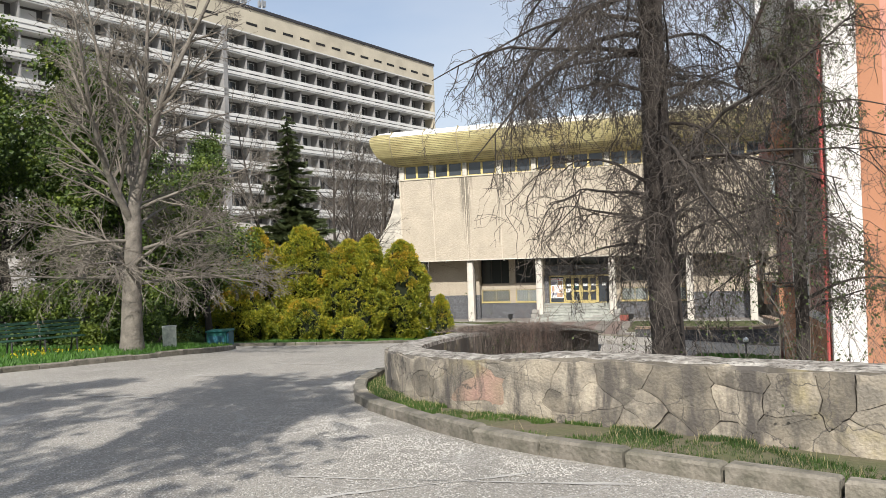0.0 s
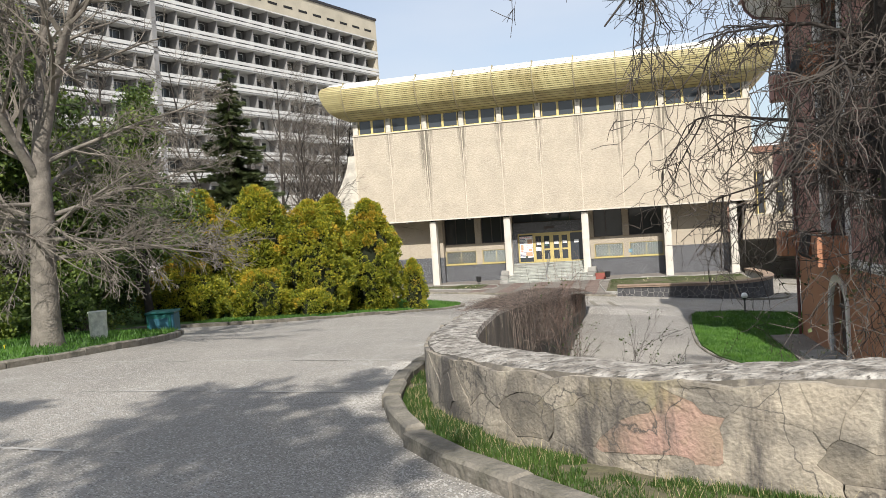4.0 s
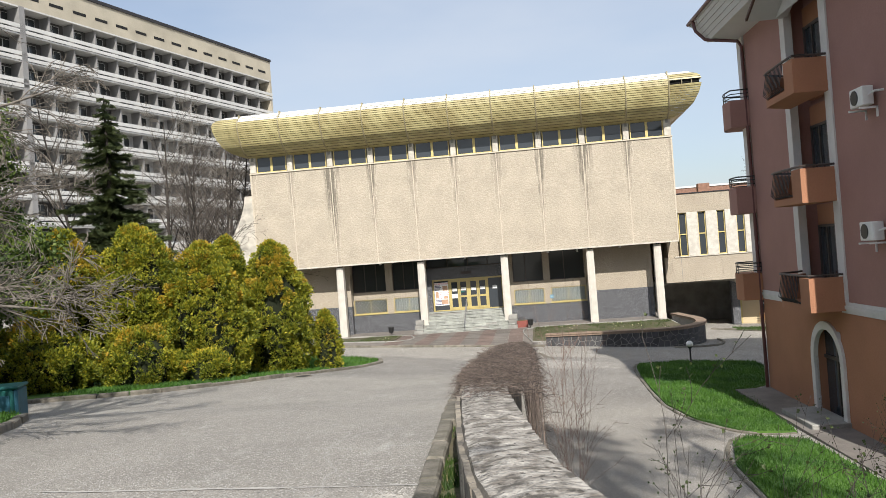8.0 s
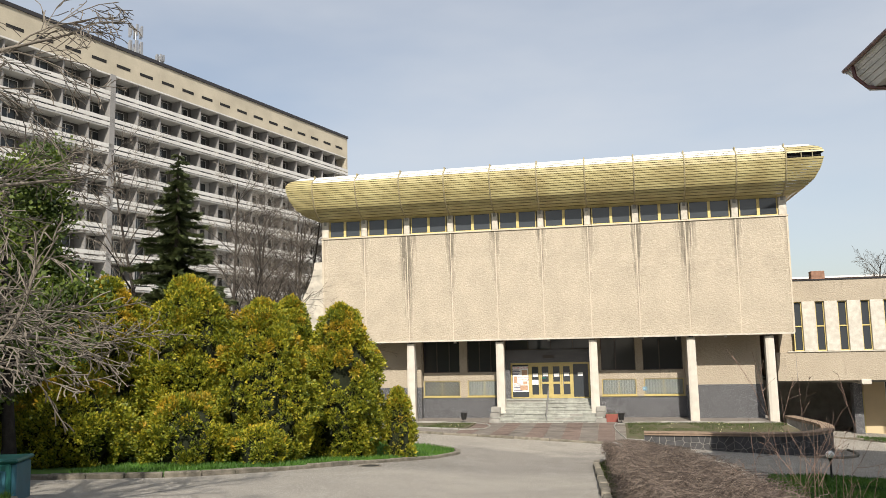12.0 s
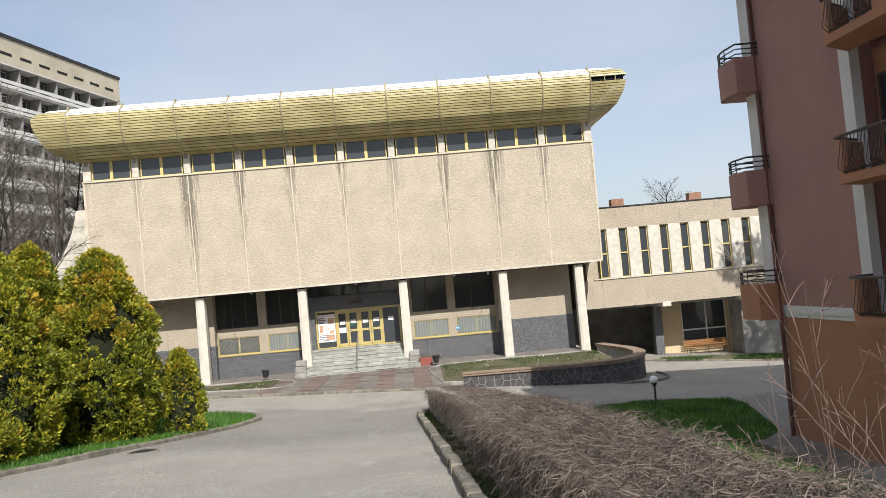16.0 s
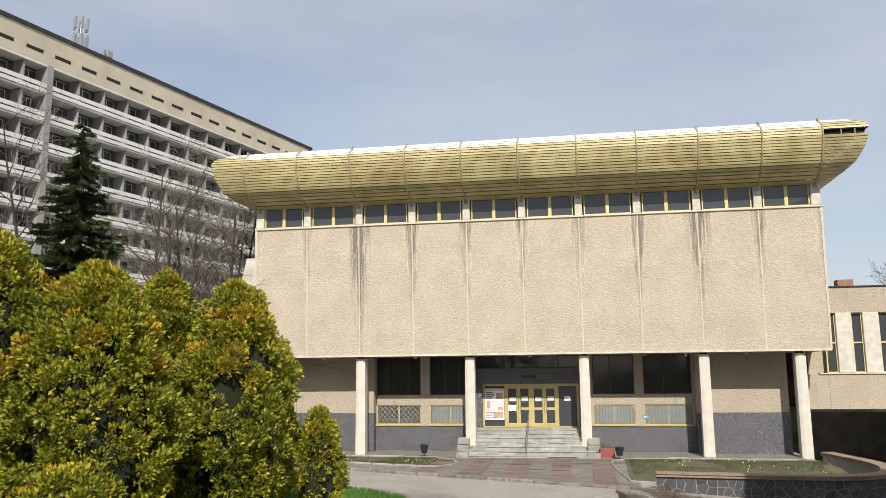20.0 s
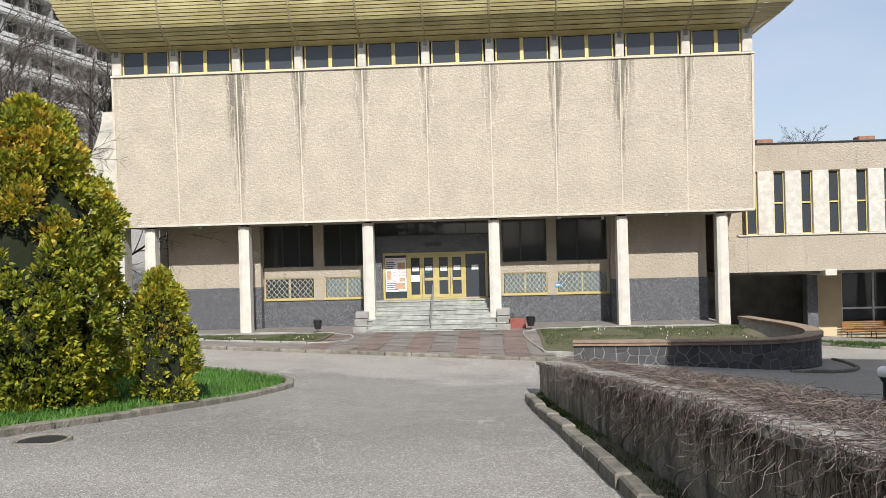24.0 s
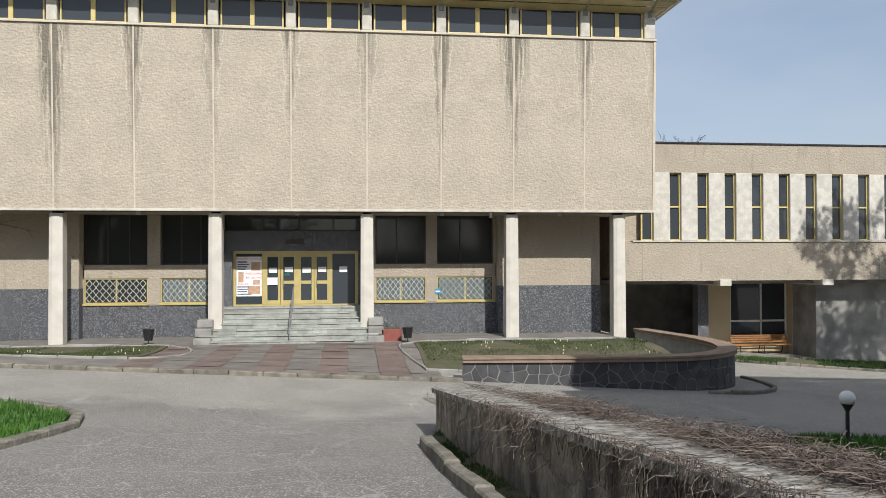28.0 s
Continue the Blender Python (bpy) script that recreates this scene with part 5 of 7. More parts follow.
    kl = [(20, -58.85), (12.7, -56.92), (11.1, -56.37), (9.75, -55.87), (8.66, -55.28), (8.03, -54.75), (7.25, -54.02), (6.7, -53.42), (6.25, -52.8), (5.9, -52.1), (5.52, -51.15), (5.26, -50.08), (5.06, -48.8), (4.93, -47.6), (4.78, -45.9), (4.56, -43.5), (4.3, -40), (4.1, -34), (3.85, -28), (3.6, -22), (3.55, -18.8)]
    k1 = [p for p in out if p[0] <= 20]
    VERGE_STRIP.extend(k1 + kl[::-1])
    patch("verge_strip", k1 + kl[::-1], M["verge"], 0.04, "narrow weedy strip between kerb and wall", "verge", step=0.5, skirt=0.3)


build_retaining_wall()


def bed(points):
    """Plan points of the evergreen bed."""
    return [(3.4 + 0.93 * (x - 3.4), -44.8 + 0.93 * (y + 44.8)) for x, y in points]


def build_verges():
    kerb_line("kerb_left", [(-4.6, -62), (-3.9, -53), (-3.5, -48), (-3.35, -45), (-3.9, -42.2), (-5.4, -39.4), (-7.1, -37.3)], "old concrete kerb of the tree verge", w=0.2, h=0.14)
    patch("verge_1", [(-4.7, -62), (-4.0, -53), (-3.6, -48), (-3.45, -45), (-4.0, -42.1), (-5.5, -39.3), (-7.2, -37.2), (-12, -36), (-26, -37), (-26, -62)], M["grassbase"], 0.1, "bright green grass verge with yellow flowers", "grass", step=0.8)
    kerb_line("kerb_thuja", bed([(-16, -33), (-10.2, -31.4), (-7.4, -30.2), (-6.0, -27.8), (-5.0, -24.8), (-4.2, -21.8), (-3.35, -18.4), (-2.75, -15.9), (-3.0, -14.6), (-4.4, -13.4), (-8, -12.3), (-16, -11.6)]), "old concrete kerb round the evergreen bed", w=0.2, h=0.13)
    patch("verge_2", bed([(-16, -32.9), (-10.3, -31.3), (-7.5, -30.1), (-6.1, -27.8), (-5.1, -24.8), (-4.3, -21.8), (-3.45, -18.4), (-2.85, -15.9), (-3.1, -14.7), (-4.5, -13.5), (-8, -12.4), (-16, -11.7), (-26, -11.5), (-26, -32)]), M["grassbase"], 0.1, "dark green ground cover round the evergreens", "grass", step=0.6)
    kerb_line("kerb_lawn", [(10.1, -16.6), (9.7, -17.6), (9.6, -20), (9.6, -24), (9.7, -27), (10.2, -29.4), (11.4, -31.4), (12.8, -31.3)], "brick edging of the lawn", w=0.1, h=0.06, length=0.6)
    patch("lawn", [(10.2, -16.7), (12, -15.6), (15.5, -15.8), (15.5, -17.5), (14.25, -22.6), (13.1, -24), (12.9, -28), (12.85, -31.2), (11.45, -31.3), (10.3, -29.35), (9.8, -27), (9.7, -24), (9.7, -20), (9.8, -17.65)], M["grassbase"], 0.06, "bright green lawn beside the apartment block", "lawn", step=0.6)
    kerb_line("kerb_lawn_near", [(12.8, -32.2), (11.3, -31.85), (10.65, -32.6), (10.2, -35), (10.25, -38), (10.5, -44)], "brick edging of the nearer lawn", w=0.1, h=0.06, length=0.6)
    patch("lawn_near", [(12.85, -32.3), (11.3, -31.95), (10.75, -32.65), (10.3, -35), (10.35, -38), (10.6, -44), (13.2, -44), (13.2, -36.6)], M["grassbase"], 0.06, "bright green lawn before the arched door's path", "lawn", step=0.6)
    patch("lawn_far", [(17.5, 1.5), (19, 2.2), (30, 2.6), (32, 0.5), (30, -2.5), (22, 0.0)], M["verge"], 0.08, "patchy grass strip before the side wing", "grass", step=0.8)
    kerb_line("kerb_wing", [(17.0, 1.9), (18.5, 0.9), (22, -0.4), (30, -2.9)], "low concrete kerb before the wing's grass", w=0.15, h=0.12)


build_verges()


# ---- apartment block ----
def build_apartment():
    ap = empty("apartment_block", "four-storey maroon and orange apartment block with corner balconies", "building")
    X, YF, YB = 14.35, -24.4, -36.1
    # the block stands a little askew to the library
    askew = pose(14.29, -30.0, 0, 0, 0, 3.5) @ pose(-14.35, 30.0, 0)
    ap.matrix_world = askew
    for r in ((X, 34, -29.0, YF, -1.5, 2.9), (X, 34, YB, -30.9, -1.5, 2.9), (X, 34, -30.9, -29.0, 2.3, 2.9), (X + 0.5, 34, -30.9, -29.0, -1.5, 2.3)):
        part("ground_floor_wall", boxes([r]), M["orange"], ap, "burnt-orange rendered ground floor")
    for r in ((X, 34, -28.3, YF, 3.22, 13.3), (X + 0.7, 34, -31.4, -28.3, 3.22, 13.3), (X, 34, YB, -31.4, 3.22, 13.3)):
        part("upper_wall", boxes([r]), M["maroon"], ap, "maroon rendered upper wall")
    for z0, z1, o in ((2.9, 3.02, 0.03), (3.02, 3.12, 0.07), (3.12, 3.22, 0.04)):
        part("string_course", boxes([(X - o, X + 0.3, -28.5, YF + o, z0, z1), (X - o, X + 0.3, YB - o, -31.2, z0, z1), (X - o, 34, YF - 0.2, YF + o, z0, z1)]), M["whiteband"], ap, "white moulded string course")
    for ya, yb in ((-28.55, -28.15), (-31.65, -31.22)):
        part("pilaster_strip", boxes([(X - 0.05, X + 0.2, ya, yb, 3.22, 13.3)]), M["whiteband"], ap, "white vertical band")
    part("corner_band", boxes([(X - 0.04, 34, YF + 0.08, YF + 0.75, 3.22, 12.9)]), M["whiteband"], ap, "white corner bay")
    part("corner_white", boxes([(X - 0.06, X + 0.9, YB - 0.08, YB + 0.15, -1.0, 13.2)]), M["whiteband"], ap, "white corner band")
    part("front_wall", boxes([(X + 0.9, 34, YB - 0.06, YB + 0.1, -1.0, 13.2)]), M["peach"], ap, "pink rendered street front")
    part("front_strip", boxes([(X + 0.9, X + 1.6, YB - 0.1, YB, -1.0, 13.2), (X + 3.4, X + 4.2, YB - 0.1, YB, -1.0, 13.2)]), M["orange"], ap, "orange vertical band")
    for k in range(4):
        z = 0.4 + 3.15 * k
        window_unit(ap, X + 1.9, X + 3.2, z + 0.6, z + 2.1, YB - 0.17, frame=0.08, transom=0.72, fm=M["brownwood"], label="brown-framed apartment window")
    # arched doorway
    vs, fs = [], []
    N = 14
    yc, r = -29.95, 0.95
    ring = [(yc - r, -0.9)] + [(yc - r * math.cos(math.pi * i / N), 1.35 + r * math.sin(math.pi * i / N)) for i in range(N + 1)] + [(yc + r, -0.9)]
    ro = r + 0.24
    out = [(yc - ro, -0.9)] + [(yc - ro * math.cos(math.pi * i / N), 1.35 + ro * math.sin(math.pi * i / N)) for i in range(N + 1)] + [(yc + ro, -0.9)]
    n = len(ring)
    for x in (X - 0.08, X + 0.06):
        vs += [(x, a, b) for a, b in ring] + [(x, a, b) for a, b in out]
    for i in range(n - 1):
        fs += [(i, i + 1, n + i + 1, n + i), (2 * n + i, 3 * n + i, 3 * n + i + 1, 2 * n + i + 1), (i, 2 * n + i, 2 * n + i + 1, i + 1), (n + i, n + i + 1, 3 * n + i + 1, 3 * n + i)]
    arch = part("arch_surround", (vs, fs), M["whiteband"], ap, "white arched door surround")
    part("arched_door", cube(X + 0.3, X + 0.42, -30.9, -29.0, -0.9, 2.3), M["glass"], arch, "dark glazed door in the arch")
    part("door_frame", boxes([(X + 0.24, X + 0.44, -30.0, -29.9, -0.9, 2.2), (X + 0.24, X + 0.44, -30.9, -29.0, 1.3, 1.4), (X + 0.24, X + 0.44, -30.86, -30.76, -0.9, 2.0)]), M["brownwood"], arch)
    part("doorstep", cube(X - 1.1, X + 0.1, -31.2, -28.7, -0.75, -0.28, bev=0.02), M["greyconc"], ap, "grey concrete doorstep")
    part("footpath", boxes([(X - 1.3, X, -35.9, -24.5, -0.75, -0.42)]), M["paver"], ap)
    # kinked balconies in the recess
    for k in range(3):
        z = 2.97 + 3.14 * k
        pr = [(X - 0.02, -31.5), (X - 1.02, -31.55), (X - 1.02, -30.85), (X - 0.98, -29.32), (X - 0.94, -29.05), (X - 0.02, -28.5)]
        npr = len(pr)
        bm = bmesh.new()
        lo, hi = [bm.verts.new((a, b, z)) for a, b in pr], [bm.verts.new((a, b, z + 0.2)) for a, b in pr]
        for i in range(npr):
            j = (i + 1) % npr
            bm.faces.new((lo[i], lo[j], hi[j], hi[i]))
        bm.faces.new(hi)
        bm.faces.new(lo[::-1])
        bmesh.ops.recalc_face_normals(bm, faces=bm.faces[:])
        bal = part("balcony", bm, M["orange"], ap, "orange kinked balcony with a bellied iron railing")

        def parapet(p, q, t=0.1):
            d = Vector((q[0] - p[0], q[1] - p[1], 0)).normalized()
            nn = Vector((-d.y, d.x, 0)) * t
            b = bmesh.new()
            v = [b.verts.new((a[0] + s * nn.x, a[1] + s * nn.y, zz)) for zz in (z + 0.2, z + 0.98) for a, s in ((p, 0), (q, 0), (q, 1), (p, 1))]
            for f in ((0, 1, 5, 4), (1, 2, 6, 5), (2, 3, 7, 6), (3, 0, 4, 7), (4, 5, 6, 7), (3, 2, 1, 0)):
                b.faces.new([v[i] for i in f])
            bmesh.ops.recalc_face_normals(b, faces=b.faces[:])
            return b

        for a, b in ((0, 1), (1, 2), (3, 4), (4, 5)):
            part("parapet", parapet(pr[a], pr[b], -0.1), M["orange"], bal)
        vs, fs = [], []
        for i in range(13):
            t = i / 12
            x, y = pr[2][0] + (pr[3][0] - pr[2][0]) * t, pr[2][1] + (pr[3][1] - pr[2][1]) * t
            add_tube(vs, fs, [(x, y, z + 0.22), (x - 0.13, y + 0.02, z + 0.36), (x - 0.08, y, z + 0.62), (x, y, z + 1.04)], [0.013] * 4, 4)
            part("baluster", (vs, fs), M["iron"], bal)
            vs, fs = [], []
        add_tube(vs, fs, [(pr[2][0], pr[2][1], z + 0.26), (pr[3][0], pr[3][1], z + 0.26)], [0.02, 0.02], 4)
        part("railing", (vs, fs), M["iron"], bal, "bellied black iron railing")
        part("handrail", polyline_tube([(a, b, z + 1.05) for a, b in pr], 0.035, 6), M["brownwood"], bal)
        rec = part("recess_wall", boxes([(X + 0.55, X + 0.7, -31.22, -28.55, z + 0.2, z + 3.14)]), M["orange"], ap)
        win = part("balcony_door", boxes([(X + 0.45, X + 0.56, -30.05, -29.95, z + 0.24, z + 2.5), (X + 0.45, X + 0.56, -28.85, -28.75, z + 0.24, z + 2.5), (X + 0.45, X + 0.56, -29.44, -29.36, z + 0.24, z + 2.5), (X + 0.45, X + 0.56, -30.05, -28.75, z + 2.42, z + 2.5)]), M["brownwood"], ap, "dark-framed balcony door")
        part("pane", boxes([(X + 0.5, X + 0.52, -30.0, -28.8, z + 0.26, z + 2.44)]), M["glass"], win)
    # rounded balconies on the north front
    for k in range(3):
        z = 2.85 + 3.25 * k
        N = 8
        pr = [(14.3, YF - 0.08), (13.66, YF - 0.02)] + [(13.62 + 0.55 * (1 - math.cos(math.pi / 2 * i / N)) * 0.6, YF + 0.35 + 1.1 * math.sin(math.pi / 2 * i / N)) for i in range(1, N + 1)] + [(17.5, YF + 1.45), (17.5, YF + 0.1)]
        bm = bmesh.new()
        lo, hi = [bm.verts.new((a, b, z)) for a, b in pr], [bm.verts.new((a, b, z + 1.0)) for a, b in pr]
        n = len(pr)
        for i in range(n):
            j = (i + 1) % n
            bm.faces.new((lo[i], lo[j], hi[j], hi[i]))
        bm.faces.new(hi)
        bm.faces.new(lo[::-1])
        bmesh.ops.recalc_face_normals(bm, faces=bm.faces[:])
        bal = part("round_balcony", bm, M["maroon"] if k else M["orange"], ap, "rounded end balcony with iron rails")
        for dz in (1.1, 1.24, 1.38):
            part("rail", polyline_tube([(a + 0.05, b, z + dz) for a, b in pr[:-1]], 0.028 if dz > 1.3 else 0.018, 5), M["iron"], bal)
        vs, fs = [], []
        for a, b in pr[:-2:2]:
            add_tube(vs, fs, [(a + 0.05, b, z + 0.98), (a + 0.05, b, z + 1.38)], [0.018, 0.018], 4)
            part("rail_post", (vs, fs), M["iron"], bal)
            vs, fs = [], []
    # eaves in two lengths, roof, canopy gable over the balconies and the clad dormer between the eaves
    ze = 13.2
    for ya, yb in ((YF + 1.6, -29.6), (-31.85, YB - 1.0)):
        north = yb > -31
        a0, a1, a2 = (YF + 0.75, YF + 1.0, ya) if north else (ya, ya, ya)
        vs = [(X + 0.02, a0, ze - 0.45), (X + 0.02, yb, ze - 0.45), (X - 1.05, a1, ze - 0.33), (X - 1.05, yb, ze - 0.33), (X - 1.5, a2, ze + 0.5), (X - 1.5, yb, ze + 0.5), (34, a0, ze - 0.45), (34, a1, ze - 0.33), (34, a2, ze + 0.5), (X + 0.02, a0, ze + 0.5), (X + 0.02, yb, ze + 0.5)]
        sides = [("soffit", (0, 1, 3, 2)), ("soffit_face", (2, 3, 5, 4)), ("eaves_end", (1, 10, 5, 3))] + ([("soffit", (0, 2, 7, 6)), ("soffit_face", (2, 4, 8, 7))] if north else [("eaves_end", (0, 2, 4, 9))])
        for nm, face in sides:
            part(nm, ([vs[q] for q in face], [(0, 1, 2, 3)]), M["soffit"], ap, "white boarded boxed eaves")
        part("eaves_board", boxes([(X - 1.53, X - 1.44, yb, a2, ze + 0.46, ze + 0.62)]), M["soffit"], ap)
        for q in (0.2, 0.4, 0.6, 0.8):
            part("board_joint", boxes([(X - 1.06 - 0.45 * q, X - 1.045 - 0.45 * q, yb, a1, ze - 0.34 + 0.83 * q, ze - 0.33 + 0.83 * q)]), M["greyconc"], ap)
    vs = [(X - 1.5, YF + 1.6, ze + 0.55), (X - 1.5, YB - 1.0, ze + 0.55), (22, YB - 1.0, ze + 5.0), (22, -27, ze + 5.0), (34, YF + 1.6, ze + 0.55), (34, -27, ze + 5.0)]
    vs += [(a, b, c + 0.13) for a, b, c in vs]
    fs = [(0, 1, 2, 3), (0, 3, 5, 4), (6, 9, 8, 7), (6, 10, 11, 9), (0, 6, 7, 1), (0, 4, 10, 6), (1, 7, 8, 2)]
    part("roof", (vs, fs), M["rooftile"], ap, "brown tiled pitched roof")
    yc, xf, zl, zh = -30.1, X - 1.15, 12.18, 12.95
    vs = [(xf, -28.5, zl), (xf, yc, zh), (xf, -31.75, zl), (X + 0.1, -28.5, zl), (X + 0.1, yc, zh), (X + 0.1, -31.75, zl)]
    g = part("gable", (vs, [(0, 3, 4, 1), (1, 4, 5, 2)]), M["soffit"], ap, "white-boarded underside of a small gable canopy over the balconies")
    part("gable_infill", ([(X - 0.3, -28.6, zl), (X - 0.3, yc, zh), (X - 0.3, -31.65, zl), (X - 0.26, -28.6, zl), (X - 0.26, yc, zh), (X - 0.26, -31.65, zl)], [(0, 1, 2), (3, 5, 4), (0, 2, 5, 3)]), M["soffit"], g)
    vs = [(a - (0.06 if a < X else 0), b, c + 0.02) for a, b, c in vs] + [(a - (0.06 if a < X else 0), b, c + 0.11) for a, b, c in vs]
    part("gable_roof", (vs, [(0, 1, 4, 3), (1, 2, 5, 4), (6, 9, 10, 7), (7, 10, 11, 8), (0, 6, 7, 1), (1, 7, 8, 2), (0, 3, 9, 6), (2, 8, 11, 5)]), M["rooftile"], g)
    part("dormer_wall", boxes([(X - 1.5, X + 4, -31.7, -29.65, ze - 0.2, ze + 3.4)]), M["soffit"], ap, "pale clad dormer wall")
    for q in range(15):
        part("cladding_strip", boxes([(X - 1.515, X - 1.5, -31.7, -29.65, ze - 0.2 + 0.24 * q, ze - 0.02 + 0.24 * q)]), M["soffit"], ap)
    part("dormer_eaves", boxes([(X - 1.8, X + 4, -32.0, -29.3, ze + 3.4, ze + 3.6)]), M["rooftile"], ap)
    part("gutter", polyline_tube([(X - 1.58, YF + 1.6, ze + 0.56), (X - 1.58, YB - 0.9, ze + 0.56)], 0.07, 8), M["pipe"], ap)
    part("downpipe", polyline_tube([(X - 1.56, YF + 0.9, ze + 0.5), (X - 1.5, YF + 0.85, ze + 0.1), (X - 1.2, YF + 0.7, ze - 0.3), (X - 0.2, YF + 0.05, ze - 0.62), (X - 0.1, YF - 0.02, ze - 0.85), (X - 0.1, YF - 0.02, -0.5)], 0.065, 8), M["pipe"], ap, "brown rainwater downpipe")
    part("downpipe", polyline_tube([(X - 0.12, YB + 0.3, ze - 0.9), (X - 0.12, YB + 0.3, -0.4)], 0.075, 8), M["redpipe"], ap, "red rainwater downpipe")
    for z in (12.0, 8.6, 5.2):
        ac = empty("air_conditioner", "white wall-mounted air-conditioner unit on brackets", "air conditioner", (X, -33.85, z), group="air conditioners on the block")
        ac.matrix_world = askew @ ac.matrix_world
        part("casing", cube(-0.38, -0.1, -0.36, 0.36, -0.24, 0.24, bev=0.02), M["acwhite"], ac)
        bm = bmesh.new()
        cyl(bm, (-0.4, 0.08, 0.0), (-0.38, 0.08, 0.0), 0.19, 0.19, 18)
        part("fan_grille", bm, M["iron"], ac, "round dark fan grille")
        for y in (-0.3, 0.3):
            part("bracket", boxes([(-0.45, 0.0, y - 0.02, y + 0.02, -0.33, -0.28), (-0.04, 0.0, y - 0.02, y + 0.02, -0.55, -0.28)]), M["acwhite"], ac)
        part("pipe", polyline_tube([(-0.25, -0.42, 0.0), (-0.2, -0.62, 0.05), (0.02, -0.66, 0.05)], 0.03, 6), M["acwhite"], ac)


build_apartment()


# ---- hotel on the hill ----
def build_hotel():
    hx, hy, zr = -37.0, 69.5, 39.4
    d = Vector((-0.256, -0.967, 0)).normalized()
    ang = math.degrees(math.atan2(d.y, d.x))
    ho = empty("hotel", "long eleven-storey concrete slab hotel with white balconies on a hill", "building", (hx, hy, 0), ang)
    K = 1.34
    ho.matrix_world = pose(5.0 + (hx - 5.0) * K, -52.0 + (hy + 52.0) * K, 5.3 * (1 - K), 0, 0, ang) @ Matrix.Scale(K, 4)
    L, DEP = 96.0, 16.0

    def p(name, rows, m, label="", parent=None):
        return part(name, boxes([(a, b, -d, -c, e, f) for a, b, c, d, e, f in rows]), m, parent or ho, label)

    # local x runs along the front from the near corner, local y out of the front is -y
    s = 1
    # body colour carries the balcony shade; lower floors get pale backs below
    p("body", [(0.4, L, 1.8, DEP, 2, zr - 0.3)], M["hotelshade"], "recessed balcony backs, coloured near black for their shade")
    p("parapet", [(0, L, 0.0, DEP, zr - 3.6, zr - 0.4)], M["hotelconc"], "beige concrete attic storey")
    p("roof", [(-0.1, L, -0.15, DEP, zr - 0.4, zr)], M["tar"], "black felted roof edge")
    p("roof_house", [(6, L, 3, DEP - 2, zr, zr + 0.9)], M["tar"])
    p("end_wall", [(0, 0.5, 0, DEP, 2, zr - 3.6)], M["hotelconc"])
    n = 11
    H = 3.0
    bay = 3.3
    # attic slots
    rows, x = [], 1.5
    while x < L - 2:
        rows.append((x, x + 1.9, -0.03, 0.3, zr - 2.55, zr - 2.2))
        x += bay
    for row in rows:
        p("attic_slot", [row], M["dark"], "dark slot in the attic")
    def mesh_of(name, rows, mats, idx):
        me = bpy.data.meshes.new(name)
        v, f = boxes([(a, b, -d, -c, e, g) for a, b, c, d, e, g in rows])
        me.from_pydata(v, [], f)
        for m_ in mats:
            me.materials.append(m_)
        me.polygons.foreach_set("material_index", [idx[i // 6] for i in range(len(f))])
        return me

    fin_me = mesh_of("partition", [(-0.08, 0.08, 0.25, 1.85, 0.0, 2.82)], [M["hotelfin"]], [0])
    win_me = mesh_of("window", [(0.74, 2.66, 1.73, 1.81, 0.85, 2.56)], [M["hotelwhite"]], [0])
    pane_me = mesh_of("pane", [(0.0, 0.84, 1.71, 1.75, 0.92, 2.5)], [M["glass2"]], [0])
    for k in range(n):
        z = zr - 3.6 - H * (k + 1)
        fl = p("floor_slab", [(0, L, 0.0, 1.85, z + 2.84, z + 3.0)], M["hotelwhite"], "white balcony slab")
        p("balcony_rail", [(0, L, -0.1, 0.02, z + 0.05, z + 0.42), (0, L, -0.1, 0.02, z + 0.58, z + 1.0)], M["hotelwhite"], "white double balcony rail", fl)
        if k >= 3:
            p("back_wall", [(0.5, 33.0 + 3.3 * min(2, k - 3), 1.75, 1.795, z, z + 2.84)], M["hotelpale"], "pale balcony back", fl)
        for i in range(int(L / bay) + 1):
            q = new("partition", fin_me)
            q.parent, q.location = fl, (bay * i, 0, z)
        for i in range(int(L / bay)):
            q = new("window", win_me)
            q.parent, q.location = ho, (bay * i, 0, z)
            if bay * i < 62:
                for x in (0.81, 1.75):
                    g = new("pane", pane_me)
                    g.parent, g.location = q, (x, 0, 0)
    p("stair_tower", [(46.4, 47.1, -0.1, 1.7, 2, zr - 3.6)], M["hotelfin"], "plain vertical concrete strip")
    for (x, h, sc) in ((38.5, 5.6, 1.0), (34.5, 3.4, 0.6)):
        m = part("mast", tube((x, -6, zr), (x, -6, zr + h), 0.12, 0.1), M["steel"], ho, "telecom mast with panel antennas")
        rows, sc = [], sc * 0.75
        for a in range(6):
            t = a * math.pi / 3
            rows.append((x + math.cos(t) * 1.0 * sc - 0.16, x + math.cos(t) * 1.0 * sc + 0.16, 6 + math.sin(t) * 1.0 * sc - 0.12, 6 + math.sin(t) * 1.0 * sc + 0.12, zr + h - 4.0 * sc, zr + h - 1.8 * sc))
            rows.append((x + math.cos(t) * 1.0 * sc - 0.13, x + math.cos(t) * 1.0 * sc + 0.13, 6 + math.sin(t) * 1.0 * sc - 0.1, 6 + math.sin(t) * 1.0 * sc + 0.1, zr + h - 0.9 * sc, zr + h + 1.0 * sc))
        for row in rows:
            p("antenna_panel", [row], M["steel"], "", m)


build_hotel()

